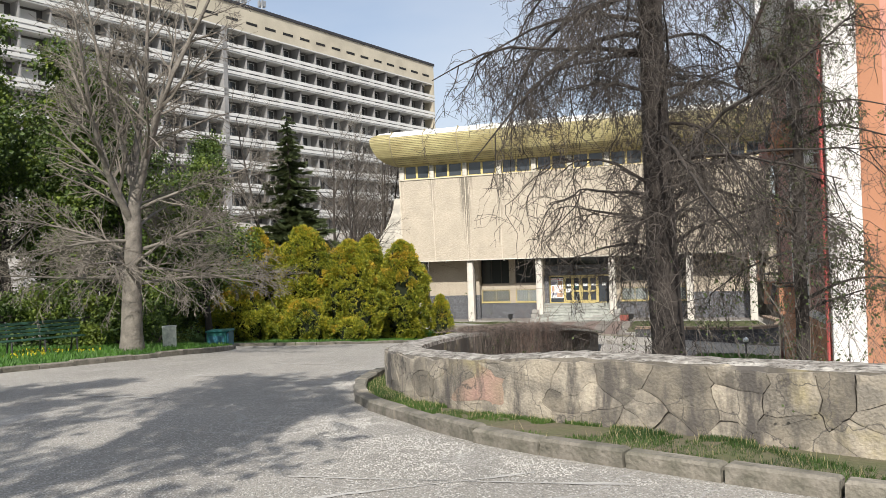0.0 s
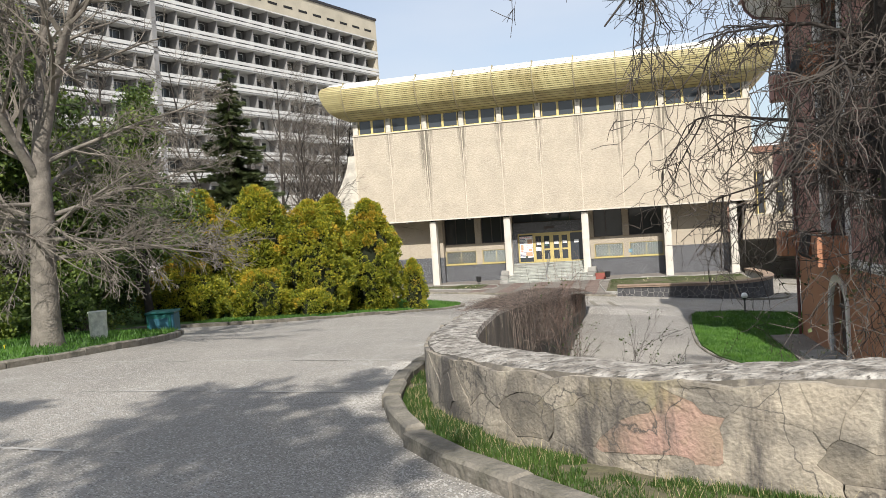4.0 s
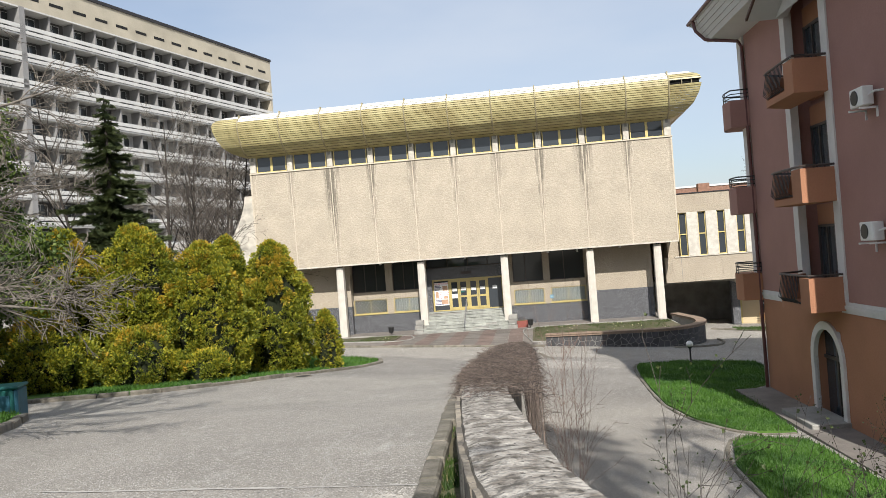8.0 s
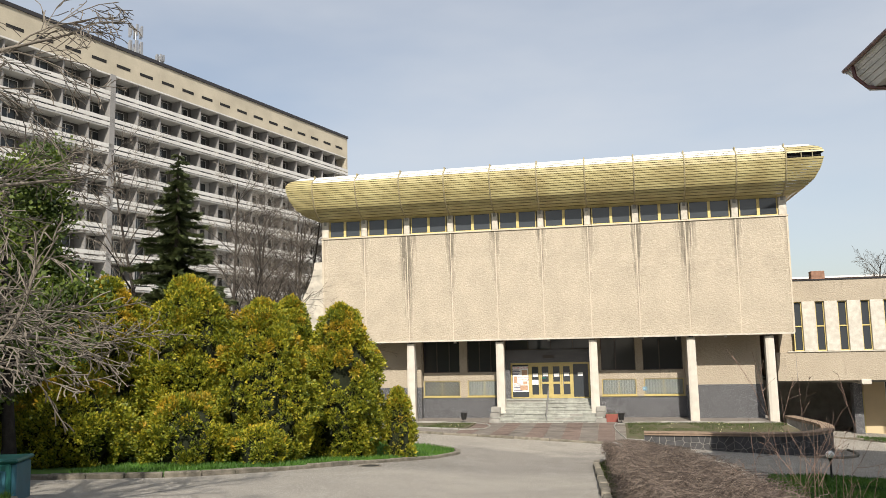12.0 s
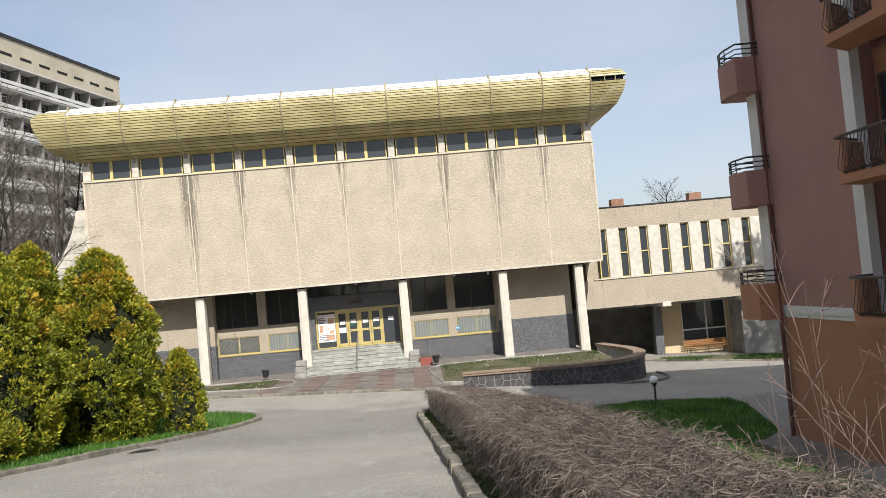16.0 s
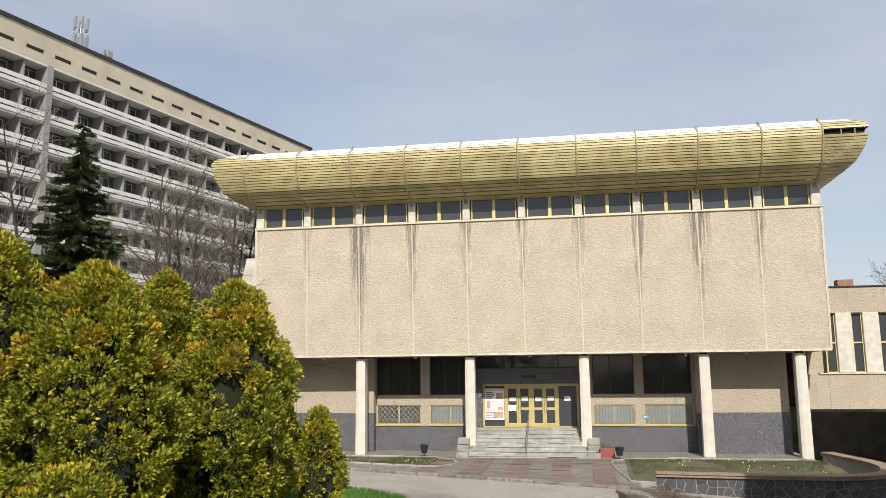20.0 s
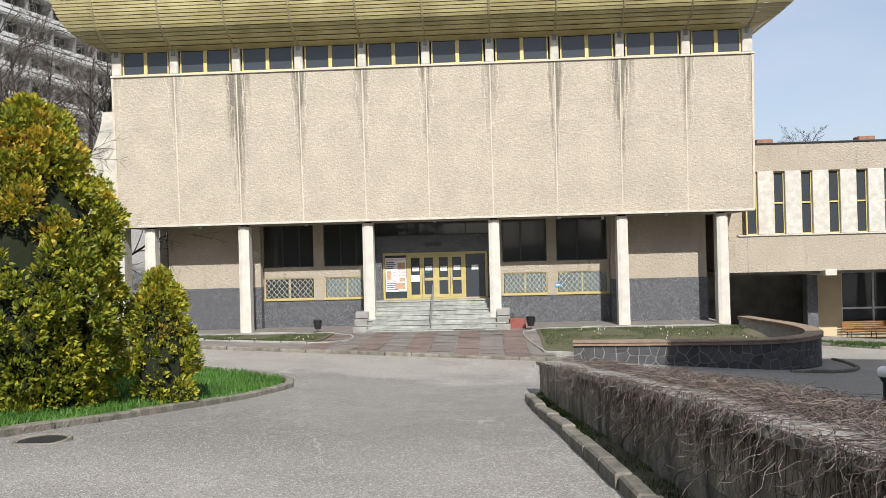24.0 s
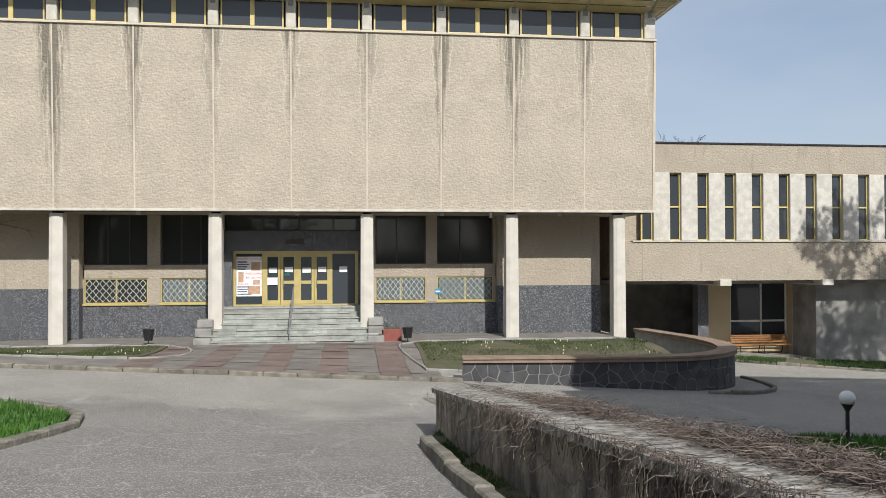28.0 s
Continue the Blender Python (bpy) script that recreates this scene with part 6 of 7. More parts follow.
# ---- plants ----
def rand_dir(rnd):
    while True:
        v = Vector((rnd.uniform(-1, 1), rnd.uniform(-1, 1), rnd.uniform(-1, 1)))
        if 0.05 < v.length < 1:
            return v.normalized()


def grow(rnd, p, d, length, r, level, spec, out, tips):
    """One branch and its children. spec: per level (children, length ratio, spread, droop, wander, first child at)."""
    steps = 7 if level == 0 else 5 if level < 3 else 3
    pts, rs = [p.copy()], [r]
    sp = spec[level]
    cur, dd = p.copy(), d.normalized()
    for i in range(steps):
        dd = (dd + rand_dir(rnd) * sp["wander"] + Vector((0, 0, -sp["droop"]))).normalized()
        cur = cur + dd * (length / steps)
        pts.append(cur.copy())
        rs.append(max(spec[0]["fine"] if spec[0] else 0.0022, r * (1 - 0.8 * (i + 1) / steps)))
    out[min(level, len(out) - 1)].append((pts, rs))
    if level + 1 >= len(spec):
        tips.append((pts[-1], dd))
        tips.append((pts[len(pts) // 2], dd))
        return
    n = sp["n"]
    for k in range(n):
        t = sp["first"] + (1 - sp["first"]) * (k + rnd.random()) / n
        i = min(int(t * steps), steps - 1)
        f = t * steps - i
        q = pts[i].lerp(pts[i + 1], f)
        axis = (pts[i + 1] - pts[i]).normalized()
        side = axis.cross(rand_dir(rnd))
        if side.length < 0.05:
            continue
        side.normalize()
        a = sp["spread"] * rnd.uniform(0.75, 1.25)
        nd = axis * math.cos(a) + side * math.sin(a) + Vector((0, 0, sp.get("lift", 0.0)))
        taper = 1 - 0.55 * t if level else 1 - 0.65 * t
        grow(rnd, q, nd, length * sp["ratio"] * taper * rnd.uniform(0.7, 1.2), max(0.003, rs[i] * sp.get("thin", 0.55)), level + 1, spec, out, tips)


def tubes_mesh(branches, n):
    vs, fs = [], []
    for pts, rs in branches:
        add_tube(vs, fs, pts, rs, n)
    return vs, fs


def leaf_cards(tips, rnd, per, size, spread, fan=3):
    """Small folded leaves or sprays scattered about points."""
    vs, fs = [], []
    for p, d in tips:
        for _ in range(per):
            c = p + rand_dir(rnd) * rnd.uniform(0, spread)
            a = (rand_dir(rnd) + d * 0.6).normalized() * size * rnd.uniform(0.6, 1.3)
            b = a.cross(rand_dir(rnd)).normalized() * a.length * 0.42
            m = c + a * 0.55 + a.cross(b).normalized() * size * 0.12
            q = len(vs)
            vs += [tuple(c), tuple(m + b), tuple(c + a), tuple(m - b)]
            fs += [(q, q + 1, q + 2), (q, q + 2, q + 3)]
    return vs, fs


def bare_tree(name, label, loc, height, trunk_r, seed, spec, bark, twig, lean=(0, 0, 1), leaves=None, group="", collar=True):
    rnd = random.Random(seed)
    t = empty(name, label, "tree", loc, group=group)
    out, tips = [[], [], []], []
    grow(rnd, Vector((0, 0, -0.3)), Vector(lean), height, trunk_r, 0, spec, out, tips)
    pts, rs = out[0][0]
    if collar:
        rs[0] = trunk_r * 1.5
    part("trunk", tubes_mesh(out[0], 10), bark, t, smooth=True)
    part("limbwork", tubes_mesh(out[1], 6), bark, t, smooth=True)["kind"] = "stuff"
    part("twigwork", tubes_mesh(out[2], 3), twig, t)["kind"] = "stuff"
    if leaves:
        m, per, size, spread = leaves
        part("foliage", leaf_cards(tips, rnd, per, size, spread), m, t)["kind"] = "stuff"
    return t


BROAD = [dict(n=16, ratio=0.62, spread=0.95, droop=-0.02, wander=0.06, first=0.22, thin=0.5, lift=0.3, fine=0.009),
         dict(n=11, ratio=0.55, spread=0.75, droop=0.0, wander=0.16, first=0.15, lift=0.1),
         dict(n=8, ratio=0.55, spread=0.7, droop=0.0, wander=0.2, first=0.1),
         dict(n=6, ratio=0.55, spread=0.7, droop=0.02, wander=0.25, first=0.1),
         dict(n=0, ratio=0.5, spread=0.7, droop=0.03, wander=0.3, first=0.1)]
WEEP = [dict(n=120, ratio=0.23, spread=1.3, droop=0.0, wander=0.015, first=0.27, thin=0.15, lift=0.15, fine=0.0055),
        dict(n=13, ratio=0.4, spread=0.8, droop=0.08, wander=0.16, first=0.1, lift=-0.15),
        dict(n=9, ratio=0.6, spread=0.75, droop=0.22, wander=0.28, first=0.05, lift=-0.3),
        dict(n=0, ratio=0.5, spread=0.7, droop=0.3, wander=0.35, first=0.1)]


def conifer(name, label, loc, height, radius, seed, material, droop=0.25, dens=1.0, bark=None):
    """A spruce: whorls of drooping branches, each set with many short sprays."""
    rnd = random.Random(seed)
    t = empty(name, label, "tree", loc)
    part("trunk", polyline_tube([(0, 0, -0.3), (0.03, 0, height * 0.5), (0, 0.02, height)], [radius * 0.08, radius * 0.05, 0.015], 8), bark or M["darkbark"], t, smooth=True)
    vs, fs, bv, bf = [], [], [], []
    z = height * 0.06
    while z < height * 0.985:
        k = 1 - z / height
        R = radius * (k ** 0.85) * rnd.uniform(0.82, 1.12) + 0.12
        n = max(4, int(9 * k + 4))
        for i in range(n):
            a = 2 * math.pi * (i + rnd.random()) / n
            d = Vector((math.cos(a), math.sin(a), 0))
            root = Vector((0, 0, min(height * 0.98, z + rnd.uniform(-0.4, 0.4))))
            reach, fall = R * rnd.uniform(0.55, 1.12), droop * rnd.uniform(0.4, 1.3)
            tip = root + d * reach + Vector((0, 0, -fall * R + 0.15 * R * k))
            mid = root + d * reach * 0.52 + Vector((0, 0, -fall * 0.75 * R))
            add_tube(bv, bf, [tuple(root), tuple(mid), tuple(tip)], [0.03 * k + 0.01, 0.015, 0.006], 3)
            m = max(5, int(R * 13 * dens))
            for j in range(m):
                s = (j + rnd.random()) / m
                b = root.lerp(mid, s * 2) if s < 0.5 else mid.lerp(tip, s * 2 - 1)
                w = 0.3 + 0.45 * rnd.random()
                for sg in (-1, 1):
                    sd = Vector((-d.y, d.x, 0)) * sg
                    e = b + (sd * rnd.uniform(0.3, 0.8) + d * 0.55 + Vector((0, 0, rnd.uniform(-0.6, 0.35)))).normalized() * w * (0.5 + 0.5 * k)
                    u = Vector((0, 0, 1)).cross(e - b).normalized() * 0.07 + Vector((0, 0, 0.05))
                    q = len(vs)
                    u2 = Vector((0, 0, 0.08))
                    vs += [tuple(b - u), tuple(b + u), tuple(e), tuple(b - u2), tuple(b + u2 * 0.5), tuple(e - u2 * 0.6)]
                    fs += [(q, q + 1, q + 2), (q + 3, q + 4, q + 5)]
        z += height * 0.028 + 0.05
    part("limbwork", (bv, bf), bark or M["darkbark"], t)["kind"] = "stuff"
    part("crown", (vs, fs), material, t, "dense dark needle sprays")
    return t


def thuja(loc, height, radius, seed, label, group="golden evergreens"):
    """A blunt cone of feathery tufts gathered in lobes, with dark gaps between them."""
    rnd = random.Random(seed)
    t = empty("thuja_bush", label, "bush", loc, group=group)
    for k in range(3):
        a = rnd.uniform(0, 6.3)
        part("stem", polyline_tube([(0.1 * math.cos(a), 0.1 * math.sin(a), -0.2), (0.3 * math.cos(a), 0.3 * math.sin(a), height * 0.6)], [0.07, 0.03], 6), M["bark"], t)

    def rad(z, a):
        h = min(1.0, z / height)
        base = radius * (0.74 + 0.26 * min(1, h * 3.5)) * (1 - max(0.0, (h - 0.3) / 0.7) ** 2.0) ** 0.62
        c, n = math.cos(a), math.sin(a)
        lob = 0.2 * noise.noise((c * 1.2 + seed, n * 1.2, z * 0.5)) + 0.16 * noise.noise((c * 3 + seed, n * 3, z * 1.3)) - 0.05
        return max(0.04, base * (1 + lob))

    # inner shell, coloured near black to stand for shade deep in the bush
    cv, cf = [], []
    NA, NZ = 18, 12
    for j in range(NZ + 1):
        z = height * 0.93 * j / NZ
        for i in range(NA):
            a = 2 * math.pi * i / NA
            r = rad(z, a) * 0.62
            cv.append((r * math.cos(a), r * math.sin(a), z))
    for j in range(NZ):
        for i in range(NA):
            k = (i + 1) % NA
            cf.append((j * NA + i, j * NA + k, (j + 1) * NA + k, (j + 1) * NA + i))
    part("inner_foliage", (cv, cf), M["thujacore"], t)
    area = 2 * math.pi * radius * height * 0.62
    rng = np.random.default_rng(seed)
    V, gold = [], []

    def unit(n):
        d = rng.normal(size=(n, 3))
        return d / np.linalg.norm(d, axis=1)[:, None]

    for _ in range(int(area * 15)):
        z0 = height * 0.97 * rnd.random() ** 1.05
        a0 = rnd.uniform(0, 2 * math.pi)
        hz = z0 / height
        outw = np.array((math.cos(a0), math.sin(a0), 0.2 + 1.1 * hz ** 3))
        outw /= np.linalg.norm(outw)
        cr = rnd.choice((rnd.uniform(0.1, 0.2), rnd.uniform(0.16, 0.34)))
        r0 = max(0.0, rad(z0, a0) - cr * rnd.uniform(0.5, 2.0))
        c0 = np.array((r0 * math.cos(a0), r0 * math.sin(a0), min(z0, height - cr * 0.8)))
        n = int(cr * cr * 3900) + 10
        d = unit(n)
        d = d[d @ outw > -0.45]
        n = len(d)
        p = c0 + d * (cr * rng.uniform(0.55, 1.0, n))[:, None]
        up = d * 0.8 + outw * 0.3 + np.array((0, 0, 0.35)) + unit(n) * 0.55
        up /= np.linalg.norm(up, axis=1)[:, None]
        side = np.cross(up, unit(n))
        side /= np.linalg.norm(side, axis=1)[:, None] + 1e-6
        s = rng.uniform(0.04, 0.105, n)[:, None]
        V.append(np.stack((p, p + up * s * 0.55 + side * s * 0.34, p + up * s * 1.25, p + up * s * 0.55 - side * s * 0.34), 1).reshape(-1, 3))
        gold += [1 if rnd.random() < (hz - 0.45) * 0.6 * (0.5 + abs(math.sin(seed * 1.7))) else 0] * n
    vs = np.concatenate(V).tolist()
    fs = [(q, q + 1, q + 2, q + 3) for q in range(0, len(vs), 4)]
    ob = part("foliage", (vs, fs), [M["thuja"], M["thujagold"]], t, "flat yellow-green scale sprays, golden at the tips")
    ob.data.polygons.foreach_set("material_index", gold)
    return t


def gz(x, y):
    return ground_z(float(x), float(y))


def build_thujas():
    for i, (x, y, top, r, lb) in enumerate((
            (-5.62, -22.8, 6.55, 1.7, "tall cone-shaped golden thuja beside the kerb"), (-3.8, -21.6, 3.35, 0.74, "small rounded golden thuja at the bed's tip"),
            (-7.85, -22.2, 6.95, 1.35, "narrow golden thuja behind the others"), (-7.15, -26.2, 6.6, 1.85, "broad golden thuja with orange-tipped sprays"),
            (-9.6, -26.6, 7.45, 1.9, "tall golden thuja with orange-tipped sprays"), (-12.0, -27.7, 7.4, 1.8, "tall golden thuja shading into dark green"),
            (-6.45, -27.9, 2.6, 0.95, "low golden thuja bush"), (-8.7, -28.2, 3.6, 1.6, "broad dark green thuja bush"), (-11.7, -29.6, 4.4, 1.9, "broad dark green thuja bush"))):
        z = gz(x, y) + 0.1
        thuja((x, y, z), top - z, r, 20 + i, lb)


build_thujas()


def weeping_tree(name, label, loc, height, r0, seed, limbs, reach, bark, twig, leaves=None, lean=0.0):
    """A conifer whose limbs arch out and down, each hung with curtains of thin crooked twigs."""
    rnd = random.Random(seed)
    t = empty(name, label, "tree", loc)
    t.matrix_world = pose(*loc, 0, lean, 0)
    N = 10
    trunk = [(0.1 * noise.noise((0, k * 0.7, seed)), 0.1 * noise.noise((5, k * 0.7, seed)), -0.3 + (height + 0.3) * k / N) for k in range(N + 1)]
    part("trunk", polyline_tube(trunk, [r0 * (1.35 if k == 0 else 1 - 0.9 * k / N) for k in range(N + 1)], 12), bark, t, smooth=True)
    lv, lf, tv, tf = [], [], [], []
    tips = []

    def crooked(p, d, ln, n, wander, pull):
        pts = [p]
        for _ in range(n):
            d = (d + rand_dir(rnd) * wander + Vector((0, 0, -pull))).normalized()
            p = p + d * ln / n
            pts.append(p)
        return pts

    def hang(p, d, ln):
        pts = crooked(p, d, ln, 6, 0.75, 0.34)
        r = rnd.uniform(0.003, 0.0058)
        add_tube(tv, tf, pts, [r, r, r * 0.9, r * 0.8, r * 0.7, r * 0.6, r * 0.5], 3)
        tips.append((pts[3], Vector((0, 0, -1))))
        for _ in range(rnd.randint(2, 4)):
            q = pts[rnd.randint(1, 6)]
            e = crooked(q, rand_dir(rnd), rnd.uniform(0.08, 0.3), 2, 0.4, 0.2)
            add_tube(tv, tf, e, [0.004, 0.0035, 0.0025], 3)

    for k in range(limbs):
        z = height * (0.29 + 0.69 * (k + rnd.random()) / limbs)
        a = rnd.uniform(0, 2 * math.pi)
        ln = reach * (1.1 - 0.6 * z / height) * rnd.uniform(0.55, 1.25)
        el = rnd.uniform(0.15, 0.8)
        pts = crooked(Vector((0, 0, z)), Vector((math.cos(a), math.sin(a), el)), ln, 8, 0.2, 0.19 if z > height * 0.45 else 0.1)
        r = 0.014 + 0.009 * ln
        add_tube(lv, lf, pts, [max(0.008, r * (1 - 0.85 * i / 8)) for i in range(9)], 5)
        for j in range(int(ln * 4.2) + 3):
            i = rnd.randint(1, 7)
            q = pts[i].lerp(pts[i + 1], rnd.random())
            out = (pts[i + 1] - pts[i]).normalized()
            side = Vector((-out.y, out.x, 0)) * rnd.choice((-1, 1))
            sp = crooked(q, out * 0.5 + side * rnd.uniform(0.2, 1) + Vector((0, 0, rnd.uniform(-0.6, 0.3))), rnd.uniform(0.5, 1.5) * (0.5 + 0.12 * ln), 5, 0.4, 0.14)
            add_tube(lv, lf, sp, [0.011, 0.009, 0.008, 0.007, 0.006, 0.005], 3)
            for _ in range(rnd.randint(5, 9)):
                g = rnd.randint(0, 4)
                hang(sp[g].lerp(sp[g + 1], rnd.random()), rand_dir(rnd) * 0.7 + Vector((0, 0, -0.3)), rnd.uniform(0.3, 1.0))
    # strands hanging about the trunk
    for _ in range(limbs * 5):
        z = height * rnd.uniform(0.1, 0.7)
        a, rr = rnd.uniform(0, 6.3), r0 * rnd.uniform(0.9, 2.2)
        hang(Vector((rr * math.cos(a), rr * math.sin(a), z)), Vector((math.cos(a) * 0.3, math.sin(a) * 0.3, -0.6)), rnd.uniform(0.5, 1.5))
    part("limbwork", (lv, lf), bark, t, smooth=True)["kind"] = "stuff"
    part("twigwork", (tv, tf), twig, t)["kind"] = "stuff"
    if leaves:
        m, per, size, spread = leaves
        part("foliage", leaf_cards(tips, rnd, per, size, spread), m, t)["kind"] = "stuff"
    return t


def forked_maple():
    """Trunk that forks at head height into steep leaders, with long low side branches full of fine twigs."""
    rnd = random.Random(5)
    t = empty("bare_maple", "bare pale-barked tree with wide fine twigs on the verge", "tree", (-5.1, -44.9, gz(-5.1, -44.9)))
    trunk = [(0, 0, -0.3), (0.02, 0, 0.6), (0.05, 0.02, 1.8), (0.14, 0.03, 3.0), (0.16, 0.05, 3.9), (0.3, 0.06, 5.2)]
    part("trunk", polyline_tube(trunk, [0.42, 0.31, 0.27, 0.25, 0.22, 0.15], 12), M["bark"], t, smooth=True)
    spec = [dict(fine=0.006), dict(n=13, ratio=0.5, spread=0.75, droop=0.0, wander=0.13, first=0.15, lift=0.1, thin=0.5), dict(n=9, ratio=0.55, spread=0.7, droop=0.0, wander=0.2, first=0.1), dict(n=6, ratio=0.55, spread=0.7, droop=0.03, wander=0.25, first=0.1), dict(n=0, ratio=0.5, spread=0.7, droop=0.05, wander=0.3, first=0.1)]
    out, tips = [[], [], [], []], []
    for z, a, el, ln, r in ((3.4, 2.9, 1.5, 6.6, 0.14), (4.2, 0.3, 2.6, 7.2, 0.15), (5.1, 1.5, 3.0, 6.5, 0.13), (3.8, -1.6, 1.4, 6.0, 0.12), (5.0, 3.6, 3.2, 6.0, 0.11)):
        grow(rnd, Vector((0.16, 0.04, z)), Vector((math.cos(a), math.sin(a), el)), ln, r, 1, spec, out, tips)
    low = [spec[0], dict(spec[1], droop=0.035, lift=0.0, n=13, spread=0.6), dict(spec[2], droop=0.05), dict(spec[3], droop=0.06, n=5), dict(spec[4], droop=0.06)]
    for k in range(13):
        a = 2 * math.pi * (k + rnd.random()) / 13
        grow(rnd, Vector((0.08, 0.03, rnd.uniform(2.0, 4.4))), Vector((math.cos(a), math.sin(a), rnd.uniform(0.05, 0.55))), rnd.uniform(2.8, 4.6), 0.06, 1, low, out, tips)
    part("limbwork", tubes_mesh(out[1], 7), M["bark"], t, smooth=True)["kind"] = "stuff"
    part("branchwork", tubes_mesh(out[2], 4), M["twig"], t)["kind"] = "stuff"
    part("twigwork", tubes_mesh(out[3], 3), M["twig"], t)["kind"] = "stuff"


def build_trees():
    forked_maple()
    weeping_tree("weeping_conifer", "tall dark conifer with bare hanging twigs behind the stone wall", (10.62, -51.9, gz(10.62, -51.9)), 19.0, 0.3, 9, 108, 3.3, M["darkbark"], M["darktwig"], lean=-0.6)
    weeping_tree("yew_tree", "dark conifer with sparse hanging green needle sprays beside the block", (12.8, -47.0, gz(12.8, -47.0)), 15.5, 0.17, 31, 38, 2.5, M["darkbark"], M["darktwig"], (M["yew"], 5, 0.05, 0.13))
    conifer("fir_tree", "dark green fir in front of the hotel", (-25.2, -1.5, gz(-25.2, -1.5)), 16.2, 5.6, 7, M["spruce"], 0.3, 4.0)
    # wood to the left: ivy-clad and bare trees
    rnd = random.Random(77)
    for i, (x, y, h) in enumerate(((-12.5, -38.5, 10), (-17, -34, 11), (-20.5, -40, 12), (-15.5, -44.5, 10.5), (-22, -29, 11), (-26, -35, 13), (-19.5, -22, 8.5), (-12.5, -47.5, 7.5), (-10.2, -39.6, 6.5), (-14.5, -40.5, 9), (-17, -49.5, 10.5), (-13.8, -34.8, 7.5), (-22, -46, 12), (-12.2, -31.5, 8), (-17.5, -38.5, 12), (-18.5, -25, 9.5))):
        t = bare_tree("ivy_tree", "tree thickly clad in dark green ivy", (x, y, gz(x, y)), h, 0.2, 100 + i, [dict(BROAD[0], n=9, first=0.12), dict(BROAD[1], n=5), dict(BROAD[2], n=4), dict(BROAD[4])], M["darkbark"], M["twig"], (rnd.uniform(-0.08, 0.08), rnd.uniform(-0.08, 0.08), 1), (M["evergreen"], 46, 0.15, 0.85), "wood beside the drive")
    for i, (x, y, h) in enumerate(((-18, 3, 9.5), (-21, 8, 10), (-24.5, 6, 11), (-17.5, -4, 8), (-30, 2, 11), (-33, -8, 11), (-34, -17, 10), (-19.5, 0, 8.5), (-26, 12, 10), (-36, -24, 11), (-19, 6, 9), (-22.5, 12, 10))):
        bare_tree("bare_tree", "bare grey-brown tree on the bank below the hotel", (x, y, gz(x, y)), h * 1.45, 0.17, 200 + i, [dict(BROAD[0], first=0.15), BROAD[1], dict(BROAD[2], n=5), BROAD[4]], M["darkbark"], M["darktwig"] if i % 2 else M["twig"], (rnd.uniform(-0.1, 0.1), rnd.uniform(-0.1, 0.1), 1), None, "bare trees on the bank")
    for i, (x, y, h, r) in enumerate(((-9.3, -40.5, 2.6, 1.6), (-11.8, -36.2, 3.0, 2.0), (-15.5, -31.6, 3.2, 2.2), (-18.5, -30, 4.0, 2.4), (-10.5, -43.0, 2.4, 1.5), (-13.5, -33.5, 4.5, 2.0), (-16.5, -26.5, 5.0, 2.3), (-9.0, -42.8, 1.0, 0.9))):
        leafy_bush("evergreen_shrub", "dark green evergreen shrub under the trees", (x, y, gz(x, y)), h, r, 300 + i, M["evergreen"], "shrubs under the trees")
    bare_tree("distant_tree", "small bare tree behind the side wing", (27.1, 26, 0), 11.5, 0.2, 51, [dict(BROAD[0], first=0.45), BROAD[1], dict(BROAD[2], n=5), BROAD[4]], M["darkbark"], M["darktwig"])
    # trees behind the way in, known by their shade on the drive and on the wing
    for i, (x, y, h) in enumerate(((7.6, -68.0, 13.5), (3.4, -68.5, 12.5))):
        bare_tree("bare_tree", "bare tree beside the drive whose shade falls on the asphalt", (x, y, gz(x, y)), h, 0.28, 400 + i, [dict(BROAD[0], first=0.5, ratio=0.42), dict(BROAD[1], n=7), dict(BROAD[2], n=6), dict(BROAD[3], n=4), BROAD[4]], M["bark"], M["twig"], (0, 0, 1), (M["spruce"], 1, 0.2, 0.3), "trees behind the way in")
    bare_tree("bare_tree", "bare tree whose shade falls on the side wing", (31.0, -11, -2), 19, 0.3, 61, [dict(BROAD[0], first=0.4, ratio=0.5), BROAD[1], dict(BROAD[2], n=6), BROAD[4]], M["bark"], M["twig"], (0, 0, 1), (M["spruce"], 3, 0.25, 0.4))


def leafy_bush(name, label, loc, height, r, seed, material, group=""):
    rnd = random.Random(seed)
    t = empty(name, label, "bush", loc, group=group)
    out, tips = [[], [], []], []
    for k in range(7):
        a = 2 * math.pi * k / 7 + rnd.uniform(-0.4, 0.4)
        grow(rnd, Vector((0, 0, -0.1)), Vector((math.cos(a) * r / height, math.sin(a) * r / height, 0.9)), height * 0.9, 0.03, 1, [None, dict(n=6, ratio=0.5, spread=0.7, droop=-0.02, wander=0.15, first=0.15), dict(n=4, ratio=0.5, spread=0.8, droop=0.0, wander=0.2, first=0.1), dict(n=0, ratio=0.5, spread=0.7, droop=0.0, wander=0.3, first=0.1)], out, tips)
    part("stemwork", tubes_mesh(out[1] + out[2], 3), M["darkbark"], t)["kind"] = "stuff"
    part("foliage", leaf_cards(tips, rnd, 20, 0.12, 0.42), material, t)["kind"] = "stuff"
    return t


build_trees()


